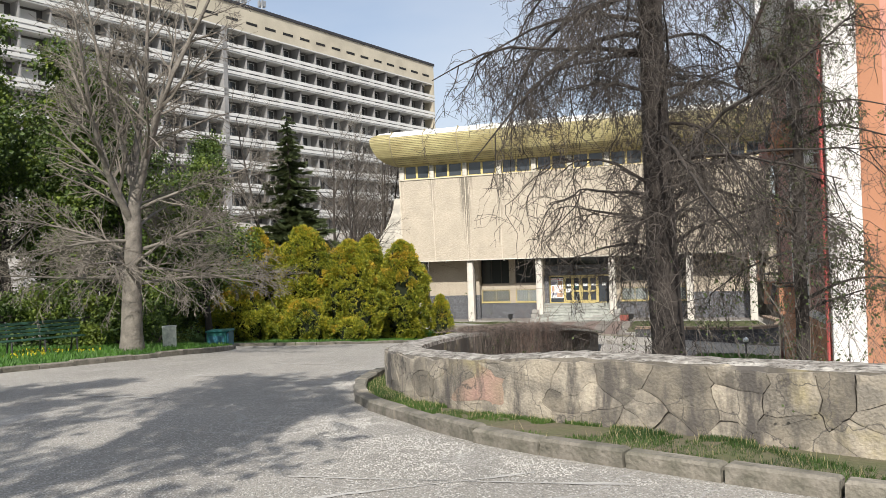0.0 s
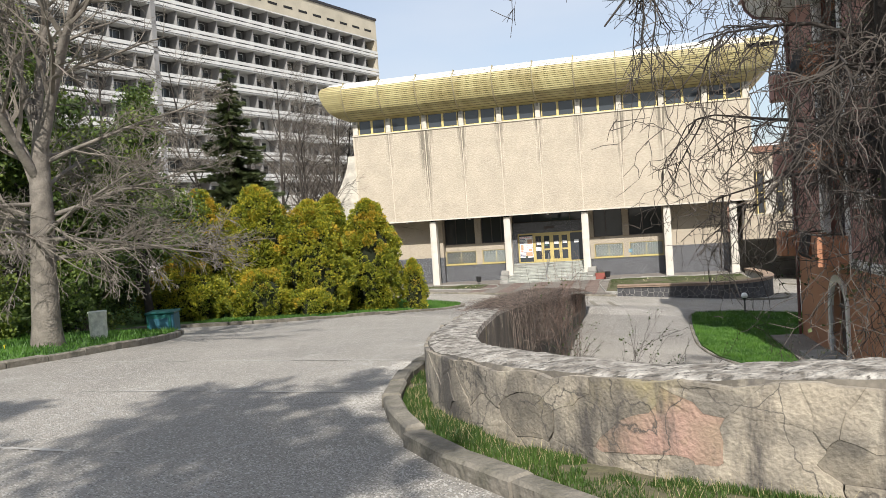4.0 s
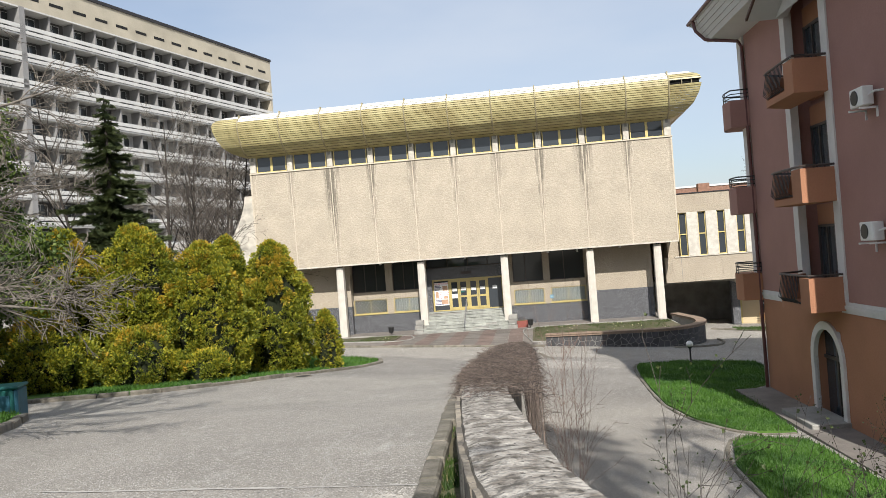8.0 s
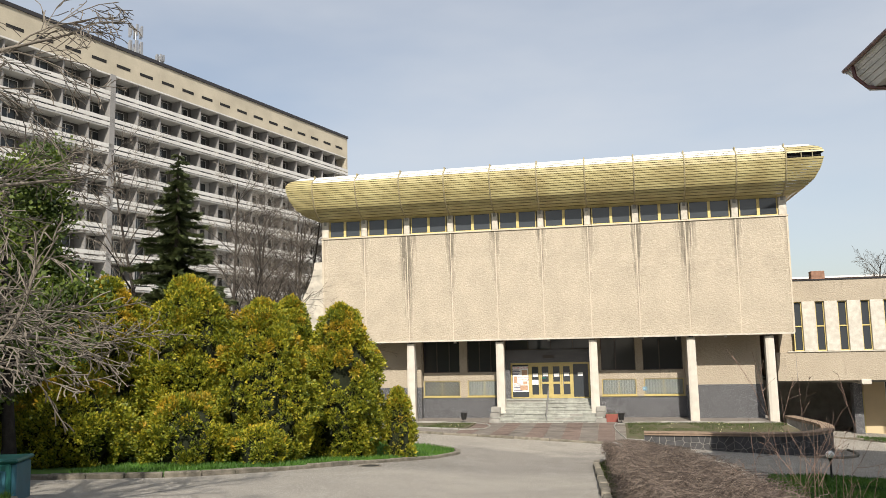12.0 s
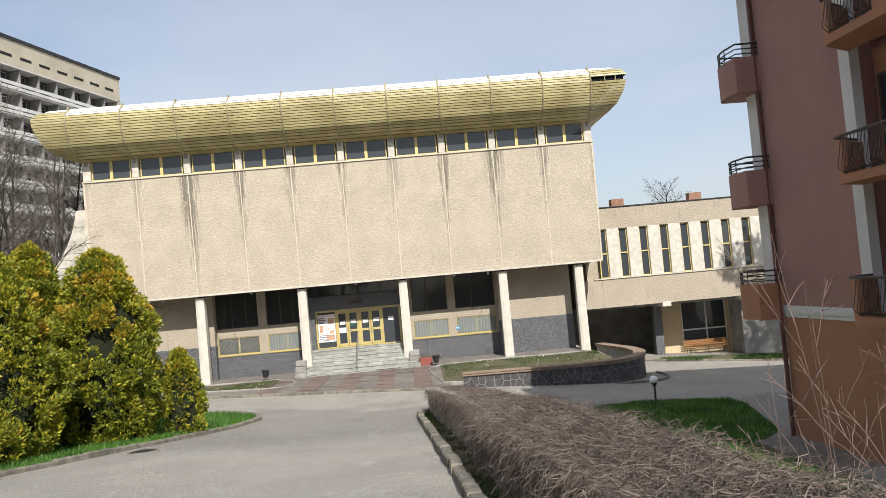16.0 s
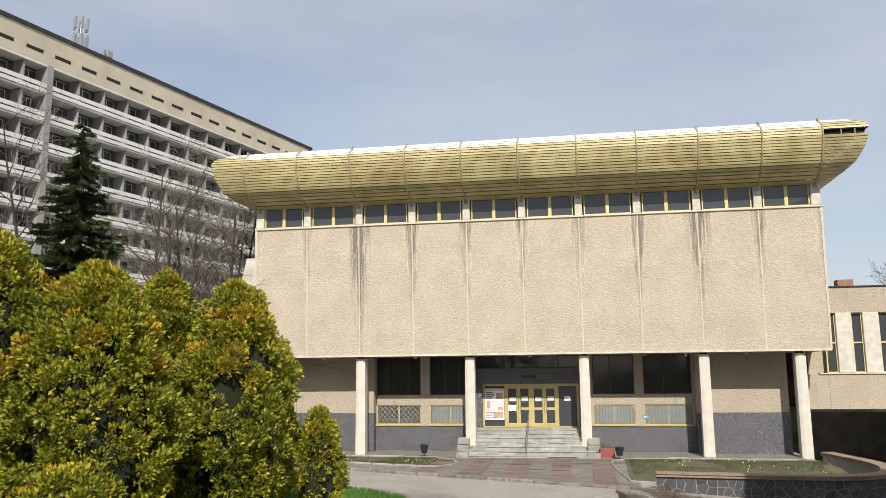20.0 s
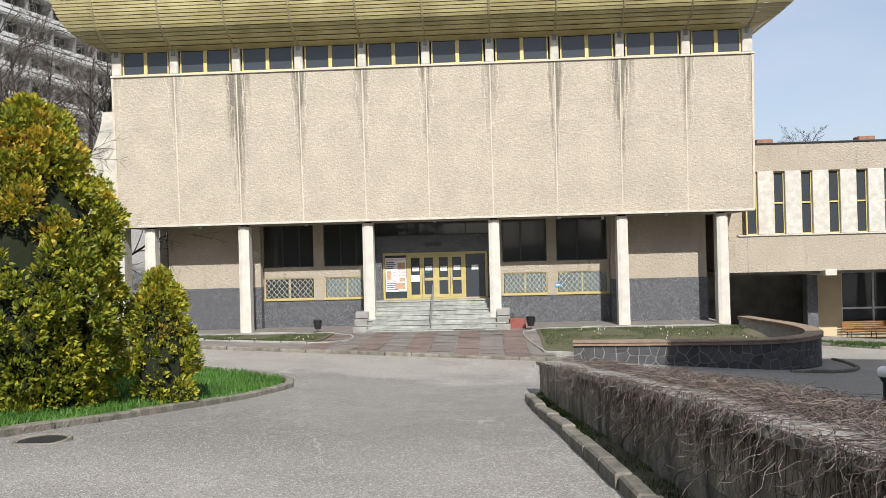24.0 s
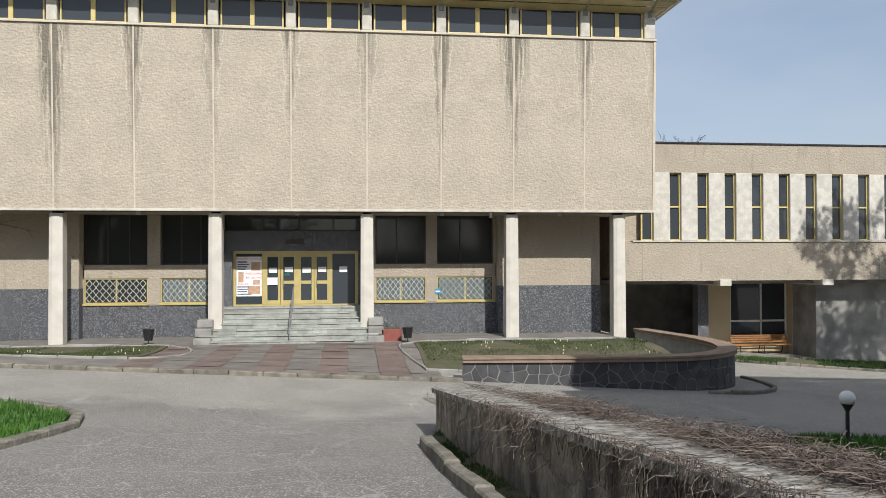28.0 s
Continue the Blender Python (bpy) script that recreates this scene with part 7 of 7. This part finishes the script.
def twig_shrub(name, label, loc, height, r, seed, n, material, leaves=None, group="", thick=0.011, ratio=0.42):
    rnd = random.Random(seed)
    t = empty(name, label, "shrub", loc, group=group)
    out, tips = [[], [], []], []
    for k in range(n):
        a = rnd.uniform(0, 6.3)
        rr = rnd.uniform(0.15, 1) * r / height
        grow(rnd, Vector((0.1 * math.cos(a), 0.1 * math.sin(a), -0.1)), Vector((math.cos(a) * rr, math.sin(a) * rr, 1)), height * rnd.uniform(0.6, 1.05), thick, 1, [None, dict(n=6, ratio=ratio, spread=0.55, droop=-0.01, wander=0.1 if ratio > 0.3 else 0.05, first=0.25), dict(n=3, ratio=0.5, spread=0.6, droop=0.0, wander=0.15, first=0.2), dict(n=0, ratio=0.5, spread=0.6, droop=0.0, wander=0.2, first=0.2)], out, tips)
    part("stemwork", tubes_mesh(out[1], 4), material, t)["kind"] = "stuff"
    part("twigwork", tubes_mesh(out[2], 3), material, t)["kind"] = "stuff"
    if leaves:
        part("foliage", leaf_cards(tips, rnd, leaves[1], leaves[2], leaves[3]), leaves[0], t)["kind"] = "stuff"
    return t


def build_shrubs():
    twig_shrub("bare_sapling_clump", "clump of thin upright reddish saplings behind the stone wall", (6.25, -41.3, gz(6.25, -41.3)), 4.9, 0.8, 1, 15, M["sapling"], None, "", 0.0034, 0.27)
    for i, (x, y, h, r) in enumerate(((6.9, -48.3, 4.2, 1.6), (8.2, -49.1, 4.3, 1.5), (11.6, -43.0, 3.4, 1.9))):
        twig_shrub("budding_shrub", "thin arching shrub with small dark new leaves", (x, y, gz(x, y)), h, r, 3 + i, 10, M["darktwig"], (M["bud"], 2, 0.03, 0.06), "budding shrubs behind the wall", 0.006)
    for i, (x, y) in enumerate(((11.9, -52.3), (13.6, -52.9), (15.6, -53.4), (12.7, -53.6), (14.7, -54.2), (17.2, -54.6))):
        twig_shrub("thorn_shrub", "tangled grey-brown shrub behind the stone wall", (x, y, gz(x, y)), 5.6, 2.3, 40 + i, 26, M["darktwig"] if i % 2 else M["twig"], (M["bud"], 1, 0.04, 0.05), "shrubs behind the stone wall", 0.009)
    twig_shrub("brown_shrub", "mound of reddish-brown bare twigs under the trees", (-10.8, -49.5, gz(-10.8, -49.5)), 2.4, 2.4, 71, 55, M["vine"])
    twig_shrub("brown_shrub", "mound of reddish-brown bare twigs under the trees", (-8.6, -51.5, gz(-8.6, -51.5)), 1.6, 2.2, 72, 40, M["vine"])
    # dry creeper over the wall
    rnd = random.Random(8)
    vs, fs = [], []
    straight = [p for p in WALL_FACE if p.y > -46.5]
    count = 0
    while count < 32000:
        p = straight[int(rnd.random() ** 1.25 * (len(straight) - 1))]
        y0 = p.y + rnd.uniform(-0.3, 0.3)
        thick = float(np.interp(y0, (-46.5, -44.5, -43, -37, -32, -26, -21, -19), (0.05, 0.2, 0.9, 1, 0.8, 0.5, 0.16, 0.03)))
        if rnd.random() > thick * (0.75 + 0.9 * noise.noise((0.3, y0 * 0.55, 0))):
            continue
        count += 1
        wide = float(np.interp(y0, (-46, -41, -36, -32, -28), (0.95, 1.0, 1.0, 0.85, 0.75)))
        hump = float(np.interp(y0, (-46, -44, -41, -37, -33, -20), (0.03, 0.05, 0.1, 0.15, 0.05, 0.02))) * (0.9 + 0.6 * noise.noise((0, y0 * 0.7, 0)))
        zt = wall_top(p) + 0.07
        u = rnd.uniform(0.05 if y0 < -34 else 0.05 + min(0.4, (y0 + 34) * 0.05), wide)
        prof = math.sin(math.pi * min(1, max(0, (u + 0.1) / (wide + 0.25)))) ** 0.7
        z = zt + hump * prof * (1 - 0.8 * rnd.random() ** 2)
        kind = rnd.random()
        if kind < 0.2 and y0 > -43:
            u, z = rnd.uniform(-0.17, -0.03), zt - rnd.random() ** 1.3 * float(np.interp(y0, (-43, -38, -27, -22), (0.2, 0.6, 0.45, 0.1)))
        elif kind > 0.86:
            u, z = wide + rnd.uniform(-0.1, 0.05), zt - rnd.uniform(-0.1, 1.0)
        q = Vector((p.x + u, y0, z))
        d = Vector((rnd.gauss(0, 0.6), rnd.gauss(0.1, 0.7), rnd.gauss(0.0, 0.25))).normalized()
        pts = [q]
        ln = rnd.uniform(0.15, 0.4)
        if u < 0:
            d = Vector((-0.05, rnd.gauss(0, 0.5), -0.8)).normalized()
        for k in range(4):
            d = (d + rand_dir(rnd) * 0.75 + Vector((0, 0, -0.12))).normalized()
            q = q + d * ln / 4
            if -0.12 < q.x - p.x < 0.95 and q.z < zt:
                q.z = zt + 0.01
            q.z = min(q.z, zt + hump + 0.06)
            pts.append(q)
        r = rnd.uniform(0.0015, 0.0036)
        add_tube(vs, fs, pts, [r, r, r * 0.9, r * 0.8, r * 0.5], 3)
    c = part("dry_creeper", (vs, fs), M["creeper"])
    tagged(c, "tangle of dry brown creeper stems lying over the wall", "creeper", kind="stuff")


build_shrubs()


def scatter_grass(name, region, n, material, hmin, hmax, label, seed, lift=0.1, wide=0.012):
    """Thin upright blades over a region given by a sampler."""
    rnd = random.Random(seed)
    P = []
    while len(P) < n:
        p = region(rnd)
        if p is not None:
            P.append(p)
    A = np.array(P)
    Z = ground_z(A[:, 0], A[:, 1]) + lift
    vs, fs = [], []
    for (x, y), z in zip(P, Z):
        a = rnd.uniform(0, 6.3)
        h = rnd.uniform(hmin, hmax)
        lx, ly = rnd.gauss(0, 0.35) * h, rnd.gauss(0, 0.35) * h
        dx, dy = math.cos(a) * wide, math.sin(a) * wide
        q = len(vs)
        vs += [(x - dx, y - dy, z - 0.02), (x + dx, y + dy, z - 0.02), (x + lx, y + ly, z + h)]
        fs.append((q, q + 1, q + 2))
    return tagged(part(name, (vs, fs), material), label, "grass", kind="stuff")


def inside(poly, x, y):
    c = False
    for i in range(len(poly)):
        (x1, y1), (x2, y2) = poly[i], poly[i - 1]
        if (y1 > y) != (y2 > y) and x < (x2 - x1) * (y - y1) / (y2 - y1) + x1:
            c = not c
    return c


def build_grass():
    strip = [p for p in WALL_FACE if p.x < 14]

    def near_wall(rnd):
        p = strip[rnd.randrange(len(strip))]
        if p.y > -50.5 and rnd.random() < (0.7 if p.y < -46 else 0.9):
            return None
        i = strip.index(p)
        q = strip[min(i + 1, len(strip) - 1)]
        d = (q - p)
        if d.length < 0.05:
            return None
        n = Vector((-d.y, d.x, 0)).normalized()
        w = p.lerp(q, rnd.random()) + n * (0.04 + (abs(rnd.gauss(0, 0.2)) if rnd.random() < 0.4 else rnd.uniform(0, 1.4)))
        if noise.noise((w.x * 1.3, w.y * 1.3, 9)) + 0.7 * noise.noise((w.x * 5, w.y * 5, 2)) < -0.12 or not inside(VERGE_STRIP, w.x, w.y):
            return None
        return w.x, w.y

    scatter_grass("weeds", near_wall, 52000, M["weed"], 0.015, 0.075, "green weeds and grass along the foot of the stone wall", 1, 0.04, 0.009)
    scatter_grass("dry_grass", near_wall, 2200, M["drygrass"], 0.04, 0.14, "dry straw-coloured grass along the wall", 2, 0.04, 0.004)
    lawn = [(10.2, -16.7), (12, -15.6), (15.5, -15.8), (15.5, -17.5), (14.25, -22.6), (13.1, -24), (12.9, -28), (12.85, -31.2), (11.45, -31.3), (10.3, -29.35), (9.8, -27), (9.7, -24), (9.7, -20), (9.8, -17.65)]
    lawn2 = [(12.85, -32.3), (11.3, -31.95), (10.75, -32.65), (10.3, -35), (10.35, -38), (10.6, -44), (13.2, -44), (13.2, -36.6)]

    def on_lawn(rnd):
        x, y = rnd.uniform(9.6, 15.5), rnd.uniform(-44, -15.5)
        return (x, y) if inside(lawn, x, y) or inside(lawn2, x, y) else None

    scatter_grass("lawn_grass", on_lawn, 42000, M["blade"], 0.05, 0.13, "short bright green lawn grass", 3, 0.07, 0.016)
    v2 = bed([(-10.3, -31.2), (-7.5, -30.0), (-6.1, -27.7), (-5.1, -24.7), (-4.3, -21.7), (-3.45, -18.3), (-2.85, -15.9), (-3.1, -14.8), (-4.5, -13.6), (-8, -12.5), (-11, -12.4), (-11, -31)])

    def on_bed(rnd):
        x, y = rnd.uniform(-10.2, -2.2), rnd.uniform(-32.3, -14.6)
        return (x, y) if inside(v2, x, y) else None

    scatter_grass("ground_cover", on_bed, 30000, M["blade"], 0.05, 0.16, "dark green grassy ground cover under the evergreens", 4, 0.1, 0.02)
    v1 = [(-4.7, -60), (-4.0, -53), (-3.6, -48), (-3.45, -45), (-4.0, -42.1), (-5.5, -39.3), (-7.2, -37.2), (-12, -36.5), (-14, -60)]

    def on_verge(rnd):
        x, y = rnd.uniform(-14, -3.4), rnd.uniform(-60, -36.5)
        return (x, y) if inside(v1, x, y) else None

    scatter_grass("verge_grass", on_verge, 30000, M["blade"], 0.05, 0.16, "bright green grass on the tree verge", 5, 0.1, 0.02)
    # small flowers
    rnd = random.Random(6)
    for nm, m, reg, n, lb in (("yellow_flowers", M["flower"], lambda r: (r.uniform(-10, -5.5), r.uniform(-52, -45.5)), 700, "scattered yellow flowers in the verge"), ("daisies", M["whiteflower"], lambda r: (r.choice((r.uniform(-13, -4.8), r.uniform(5.2, 13.5))), r.uniform(-5.8, -1.2)), 120, "small white flowers in the soil beds")):
        vs, fs = [], []
        for _ in range(n):
            x, y = reg(rnd)
            if noise.noise((x * 0.5, y * 0.5, 2)) < -0.05:
                continue
            z = gz(x, y) + rnd.uniform(0.14, 0.22) - (0.06 if nm == "daisies" else 0)
            q = len(vs)
            s = 0.016
            vs += [(x - s, y - s, z), (x + s, y - s, z + 0.01), (x + s, y + s, z + 0.02), (x - s, y + s, z + 0.01), (x, y, z - 0.1)]
            fs += [(q, q + 1, q + 2, q + 3), (q, q + 1, q + 4), (q + 2, q + 3, q + 4)]
        tagged(part(nm, (vs, fs), m), lb, "flowers", kind="stuff")

    def in_beds(rnd):
        x, y = rnd.choice((rnd.uniform(-14.3, -4.6), rnd.uniform(4.9, 13.8))), rnd.uniform(-6.1, -1.0)
        if noise.noise((x * 0.45, y * 0.45, 5)) < -0.2:
            return None
        return x, y

    scatter_grass("bed_weeds", in_beds, 24000, M["bud"], 0.02, 0.08, "low weeds in the soil beds", 7, 0.07, 0.02)

    def wing_grass(rnd):
        x, y = rnd.uniform(18.5, 30), rnd.uniform(-1.5, 2.4)
        return (x, y) if noise.noise((x * 0.4, y * 0.4, 8)) > -0.1 and y > 0.6 - (x - 18) * 0.25 else None

    scatter_grass("wing_grass", wing_grass, 7000, M["weed"], 0.05, 0.16, "patchy grass before the side wing", 8, 0.08, 0.02)


build_grass()


def build_grit():
    """Pale grit swept against the foot of the kerb."""
    rnd = random.Random(12)
    line = resample([(12.7, -57.2), (11.1, -56.65), (9.7, -56.15), (8.6, -55.55), (7.85, -54.95), (7.05, -54.2), (6.5, -53.6), (6.02, -52.9), (5.68, -52.2), (5.3, -51.2), (5.04, -50.1), (4.85, -48.8), (4.72, -47.4)], 0.1)
    vs, fs = [], []
    P = []
    for _ in range(26000):
        p = line[rnd.randrange(len(line))]
        u = abs(rnd.gauss(0, 0.9))
        x, y = p.x - 0.12 - u * 0.55 + rnd.gauss(0, 0.1), p.y - 0.1 - u * 0.8 + rnd.gauss(0, 0.1)
        if noise.noise((x * 0.9, y * 0.9, 3)) + 0.5 * noise.noise((x * 3, y * 3, 7)) < -0.18 + u * 0.15:
            continue
        P.append((x, y))
    A = np.array(P)
    for (x, y), z in zip(P, ground_z(A[:, 0], A[:, 1])):
        s, a = rnd.uniform(0.004, 0.015), rnd.uniform(0, 6.3)
        q = len(vs)
        vs += [(x + s * math.cos(a + k * 2.1) * rnd.uniform(0.6, 1.2), y + s * math.sin(a + k * 2.1) * rnd.uniform(0.6, 1.2), z - 0.002) for k in range(3)] + [(x, y, z + s * 0.7)]
        fs += [(q, q + 1, q + 3), (q + 1, q + 2, q + 3), (q + 2, q, q + 3)]
    tagged(part("road_grit", (vs, fs), M["dust"]), "pale grit and crumbled mortar lying along the kerb", "gravel", kind="stuff")


build_grit()


def build_road_joints():
    """Dust-filled joints that cross the drive, broken here and there."""
    rnd = random.Random(31)
    for a, b in (((-3.0, -47.0), (5.0, -47.5)), ((0.4, -50.3), (5.4, -50.5)), ((-2.0, -53.3), (3.6, -53.5)), ((5.6, -60.1), (9.7, -56.7)), ((7.6, -57.4), (10.6, -56.9))):
        vs, fs = [], []
        n = int(math.dist(a, b) / 0.07)
        d = Vector((b[0] - a[0], b[1] - a[1], 0)).normalized()
        nx, ny = -d.y, d.x
        for i in range(n + 1):
            t = i / n
            x, y = a[0] + (b[0] - a[0]) * t, a[1] + (b[1] - a[1]) * t
            wob = 0.05 * noise.noise((x * 1.1, y * 1.1, 4)) + 0.02 * noise.noise((x * 7, y * 7, 1))
            w = max(0.0015, 0.012 + 0.05 * noise.noise((x * 1.7, y * 1.7, 8)) + 0.012 * rnd.random())
            for s_ in (-1, 1):
                px, py = x + nx * (wob + s_ * w), y + ny * (wob + s_ * w)
                vs.append((px, py, gz(px, py) + 0.007))
            if i:
                fs.append((2 * i - 2, 2 * i - 1, 2 * i + 1, 2 * i))
        tagged(part("road_joint", (vs, fs), M["dust"]), "pale dust-filled joint across the asphalt drive", "road joint", kind="structure")


build_road_joints()

# ---- small things ----
def build_lamp():
    x, y = 12.5, -16.2
    z = gz(x, y)
    l = empty("garden_lamp", "short black garden lamp with an opal globe", "lamp", (x, y, z))
    part("post", polyline_tube([(0, 0, -0.1), (0, 0, 0.72)], 0.04, 10), M["iron"], l)
    part("base", tube((0, 0, 0), (0, 0, 0.14), 0.12, 0.06, 12), M["iron"], l)
    part("cup", tube((0, 0, 0.7), (0, 0, 0.86), 0.05, 0.135, 14), M["iron"], l)
    bm = bmesh.new()
    bmesh.ops.create_uvsphere(bm, u_segments=20, v_segments=12, radius=0.165, matrix=Matrix.Translation((0, 0, 0.95)))
    part("globe", bm, M["globe"], l, "white opal globe", smooth=True)


build_lamp()


def slat_bench(name, label, loc, rz, length, slats, wood, metal, back=True):
    b = empty(name, label, "bench", loc, rz)
    for k in range(slats):
        y = -0.22 + 0.09 * k
        part("seat_slat", cube(-length / 2, length / 2, y, y + 0.07, 0.42, 0.455, bev=0.008), wood, b)
    if back:
        for k in range(4):
            z = 0.52 + 0.105 * k
            bm = cube(-length / 2, length / 2, 0.24 + 0.035 * k, 0.27 + 0.035 * k, z, z + 0.08, bev=0.008)
            part("back_slat", bm, wood, b)
    for x in (-length / 2 + 0.25, 0, length / 2 - 0.25):
        part("frame", polyline_tube([(x, -0.26, 0.0), (x, -0.22, 0.4), (x, 0.2, 0.4), (x, 0.3, 0.6), (x, 0.4, 0.95)], 0.024, 6), metal, b)
        part("rear_leg", polyline_tube([(x, 0.2, 0.4), (x, 0.34, 0.0)], 0.024, 6), metal, b)
    return b


slat_bench("green_bench", "dark green slatted park bench under the bare tree", (-6.9, -46.4, gz(-6.9, -46.4) + 0.1), 62, 2.2, 5, M["green"], M["iron"])
slat_bench("wooden_bench", "varnished wooden slatted bench against the yellow wall", (22.9, 5.9, gz(22.9, 5.9)), 0, 3.0, 5, M["benchwood"], M["iron"])


def build_bins():
    x, y = -5.6, -42.6
    b = empty("white_bin", "chipped white cylindrical litter bin on the verge", "bin", (x, y, gz(x, y) + 0.08))
    bm = bmesh.new()
    cyl(bm, (0, 0, 0), (0, 0, 0.72), 0.21, 0.22, 20, cap=False)
    bmesh.ops.create_circle(bm, cap_ends=True, radius=0.18, segments=20, matrix=Matrix.Translation((0, 0, 0.3)))
    ob = part("drum", bm, M["chipped"], b)
    part("rim", tube((0, 0, 0.7), (0, 0, 0.74), 0.23, 0.23, 20), M["chipped"], b)
    x, y = -7.7, -37.0
    g = empty("teal_box", "teal plastic storage box with a flat lid beside the kerb", "box", (x, y, gz(x, y)), 20)
    part("body", cube(-0.4, 0.38, -0.4, 0.4, 0, 0.76, bev=0.03), M["teal"], g)
    part("lid", cube(-0.44, 0.52, -0.44, 0.44, 0.762, 0.84, bev=0.03), M["teal"], g)
    part("side_panel", cube(0.385, 0.48, -0.38, 0.38, 0.0, 0.74, bev=0.02), M["tealdark"], g, "darker blue-green side")
    part("front_panel", cube(-0.32, 0.3, -0.42, -0.402, 0.12, 0.62, bev=0.01), M["tealdark"], g)
    for i, (x, y) in enumerate(((-5.35, -0.2), (4.55, -0.75))):
        t = empty("litter_basket", "small dark metal litter basket on a stand", "bin", (x, y, gz(x, y)), group="litter baskets by the steps")
        vs, fs = [], []
        for k in range(16):
            a = 2 * math.pi * k / 16
            add_tube(vs, fs, [(0.13 * math.cos(a), 0.13 * math.sin(a), 0.2), (0.2 * math.cos(a), 0.2 * math.sin(a), 0.62)], [0.014, 0.014], 4)
        part("basket_bars", (vs, fs), M["iron"], t)
        bm = bmesh.new()
        cyl(bm, (0, 0, 0.22), (0, 0, 0.6), 0.125, 0.185, 16, cap=False)
        part("liner", bm, M["iron"], t)
        ring = [(0.2 * math.cos(2 * math.pi * k / 16), 0.2 * math.sin(2 * math.pi * k / 16), 0.62) for k in range(17)]
        part("rim", polyline_tube(ring, 0.016, 5), M["iron"], t)
        part("stand", polyline_tube([(-0.16, 0, 0.0), (0, 0, 0.05), (0.16, 0, 0.0)], 0.016, 5), M["iron"], t)
        part("post", tube((0, 0, 0.0), (0, 0, 0.22), 0.018), M["iron"], t)
    r = empty("red_planter_box", "faded red planter box beside the steps", "planter", (3.95, 0.1, gz(3.95, 0.1)))
    part("box", cube(-0.4, 0.4, -0.25, 0.25, 0.0, 0.5, bev=0.02), M["redbox"], r)
    part("soil", cube(-0.35, 0.35, -0.2, 0.2, 0.48, 0.52), M["soil"], r)
    for k in range(8):
        rnd = random.Random(k)
        x, y = rnd.uniform(-0.3, 0.3), rnd.uniform(-0.15, 0.15)
        part("plant_stem", polyline_tube([(x, y, 0.5), (x + rnd.uniform(-0.1, 0.1), y, 0.7)], 0.012, 4), M["vine"], r)
    # twin concrete slot covers on the lower drive
    s = empty("drain_ramp", "pair of pale concrete strips beside a dark drain channel", "drain", (6.1, -13.5, 0), kind="structure")
    for a, m in ((-0.55, "kerb"), (0.0, "asphalt"), (0.5, "kerb")):
        vs = []
        for t in np.linspace(0, 1, 6):
            px, py = 5.4 + 1.3 * t * -0.6 + a, -16.0 + 4.2 * t
            vs += [(px - 6.1, py + 13.5, gz(px, py) + 0.012), (px + 0.28 - 6.1, py + 13.5, gz(px + 0.28, py) + 0.012)]
        if m == "kerb":
            part("strip", (vs, [(2 * i, 2 * i + 1, 2 * i + 3, 2 * i + 2) for i in range(5)]), M["kerb"], s)
    h = empty("manhole_cover", "round cast-iron manhole cover in the drive", "manhole", (-3.4, -26.4, gz(-3.4, -26.4)))
    part("cover", tube((0, 0, -0.02), (0, 0, 0.015), 0.3, 0.3, 24), M["iron"], h)
    part("frame_ring", polyline_tube([(0.34 * math.cos(2 * math.pi * k / 24), 0.34 * math.sin(2 * math.pi * k / 24), 0.01) for k in range(25)], 0.03, 5), M["kerb"], h)


build_bins()
bk = tagged(part("brick_building", boxes([(12, 60, 44, 60, -2, 11.3)]), M["brick"]), "long red-brick building behind the side wing", "building")
part("parapet_rail", boxes([(12, 60, 43.9, 44.0, 11.3, 11.5)]), M["acwhite"], bk)
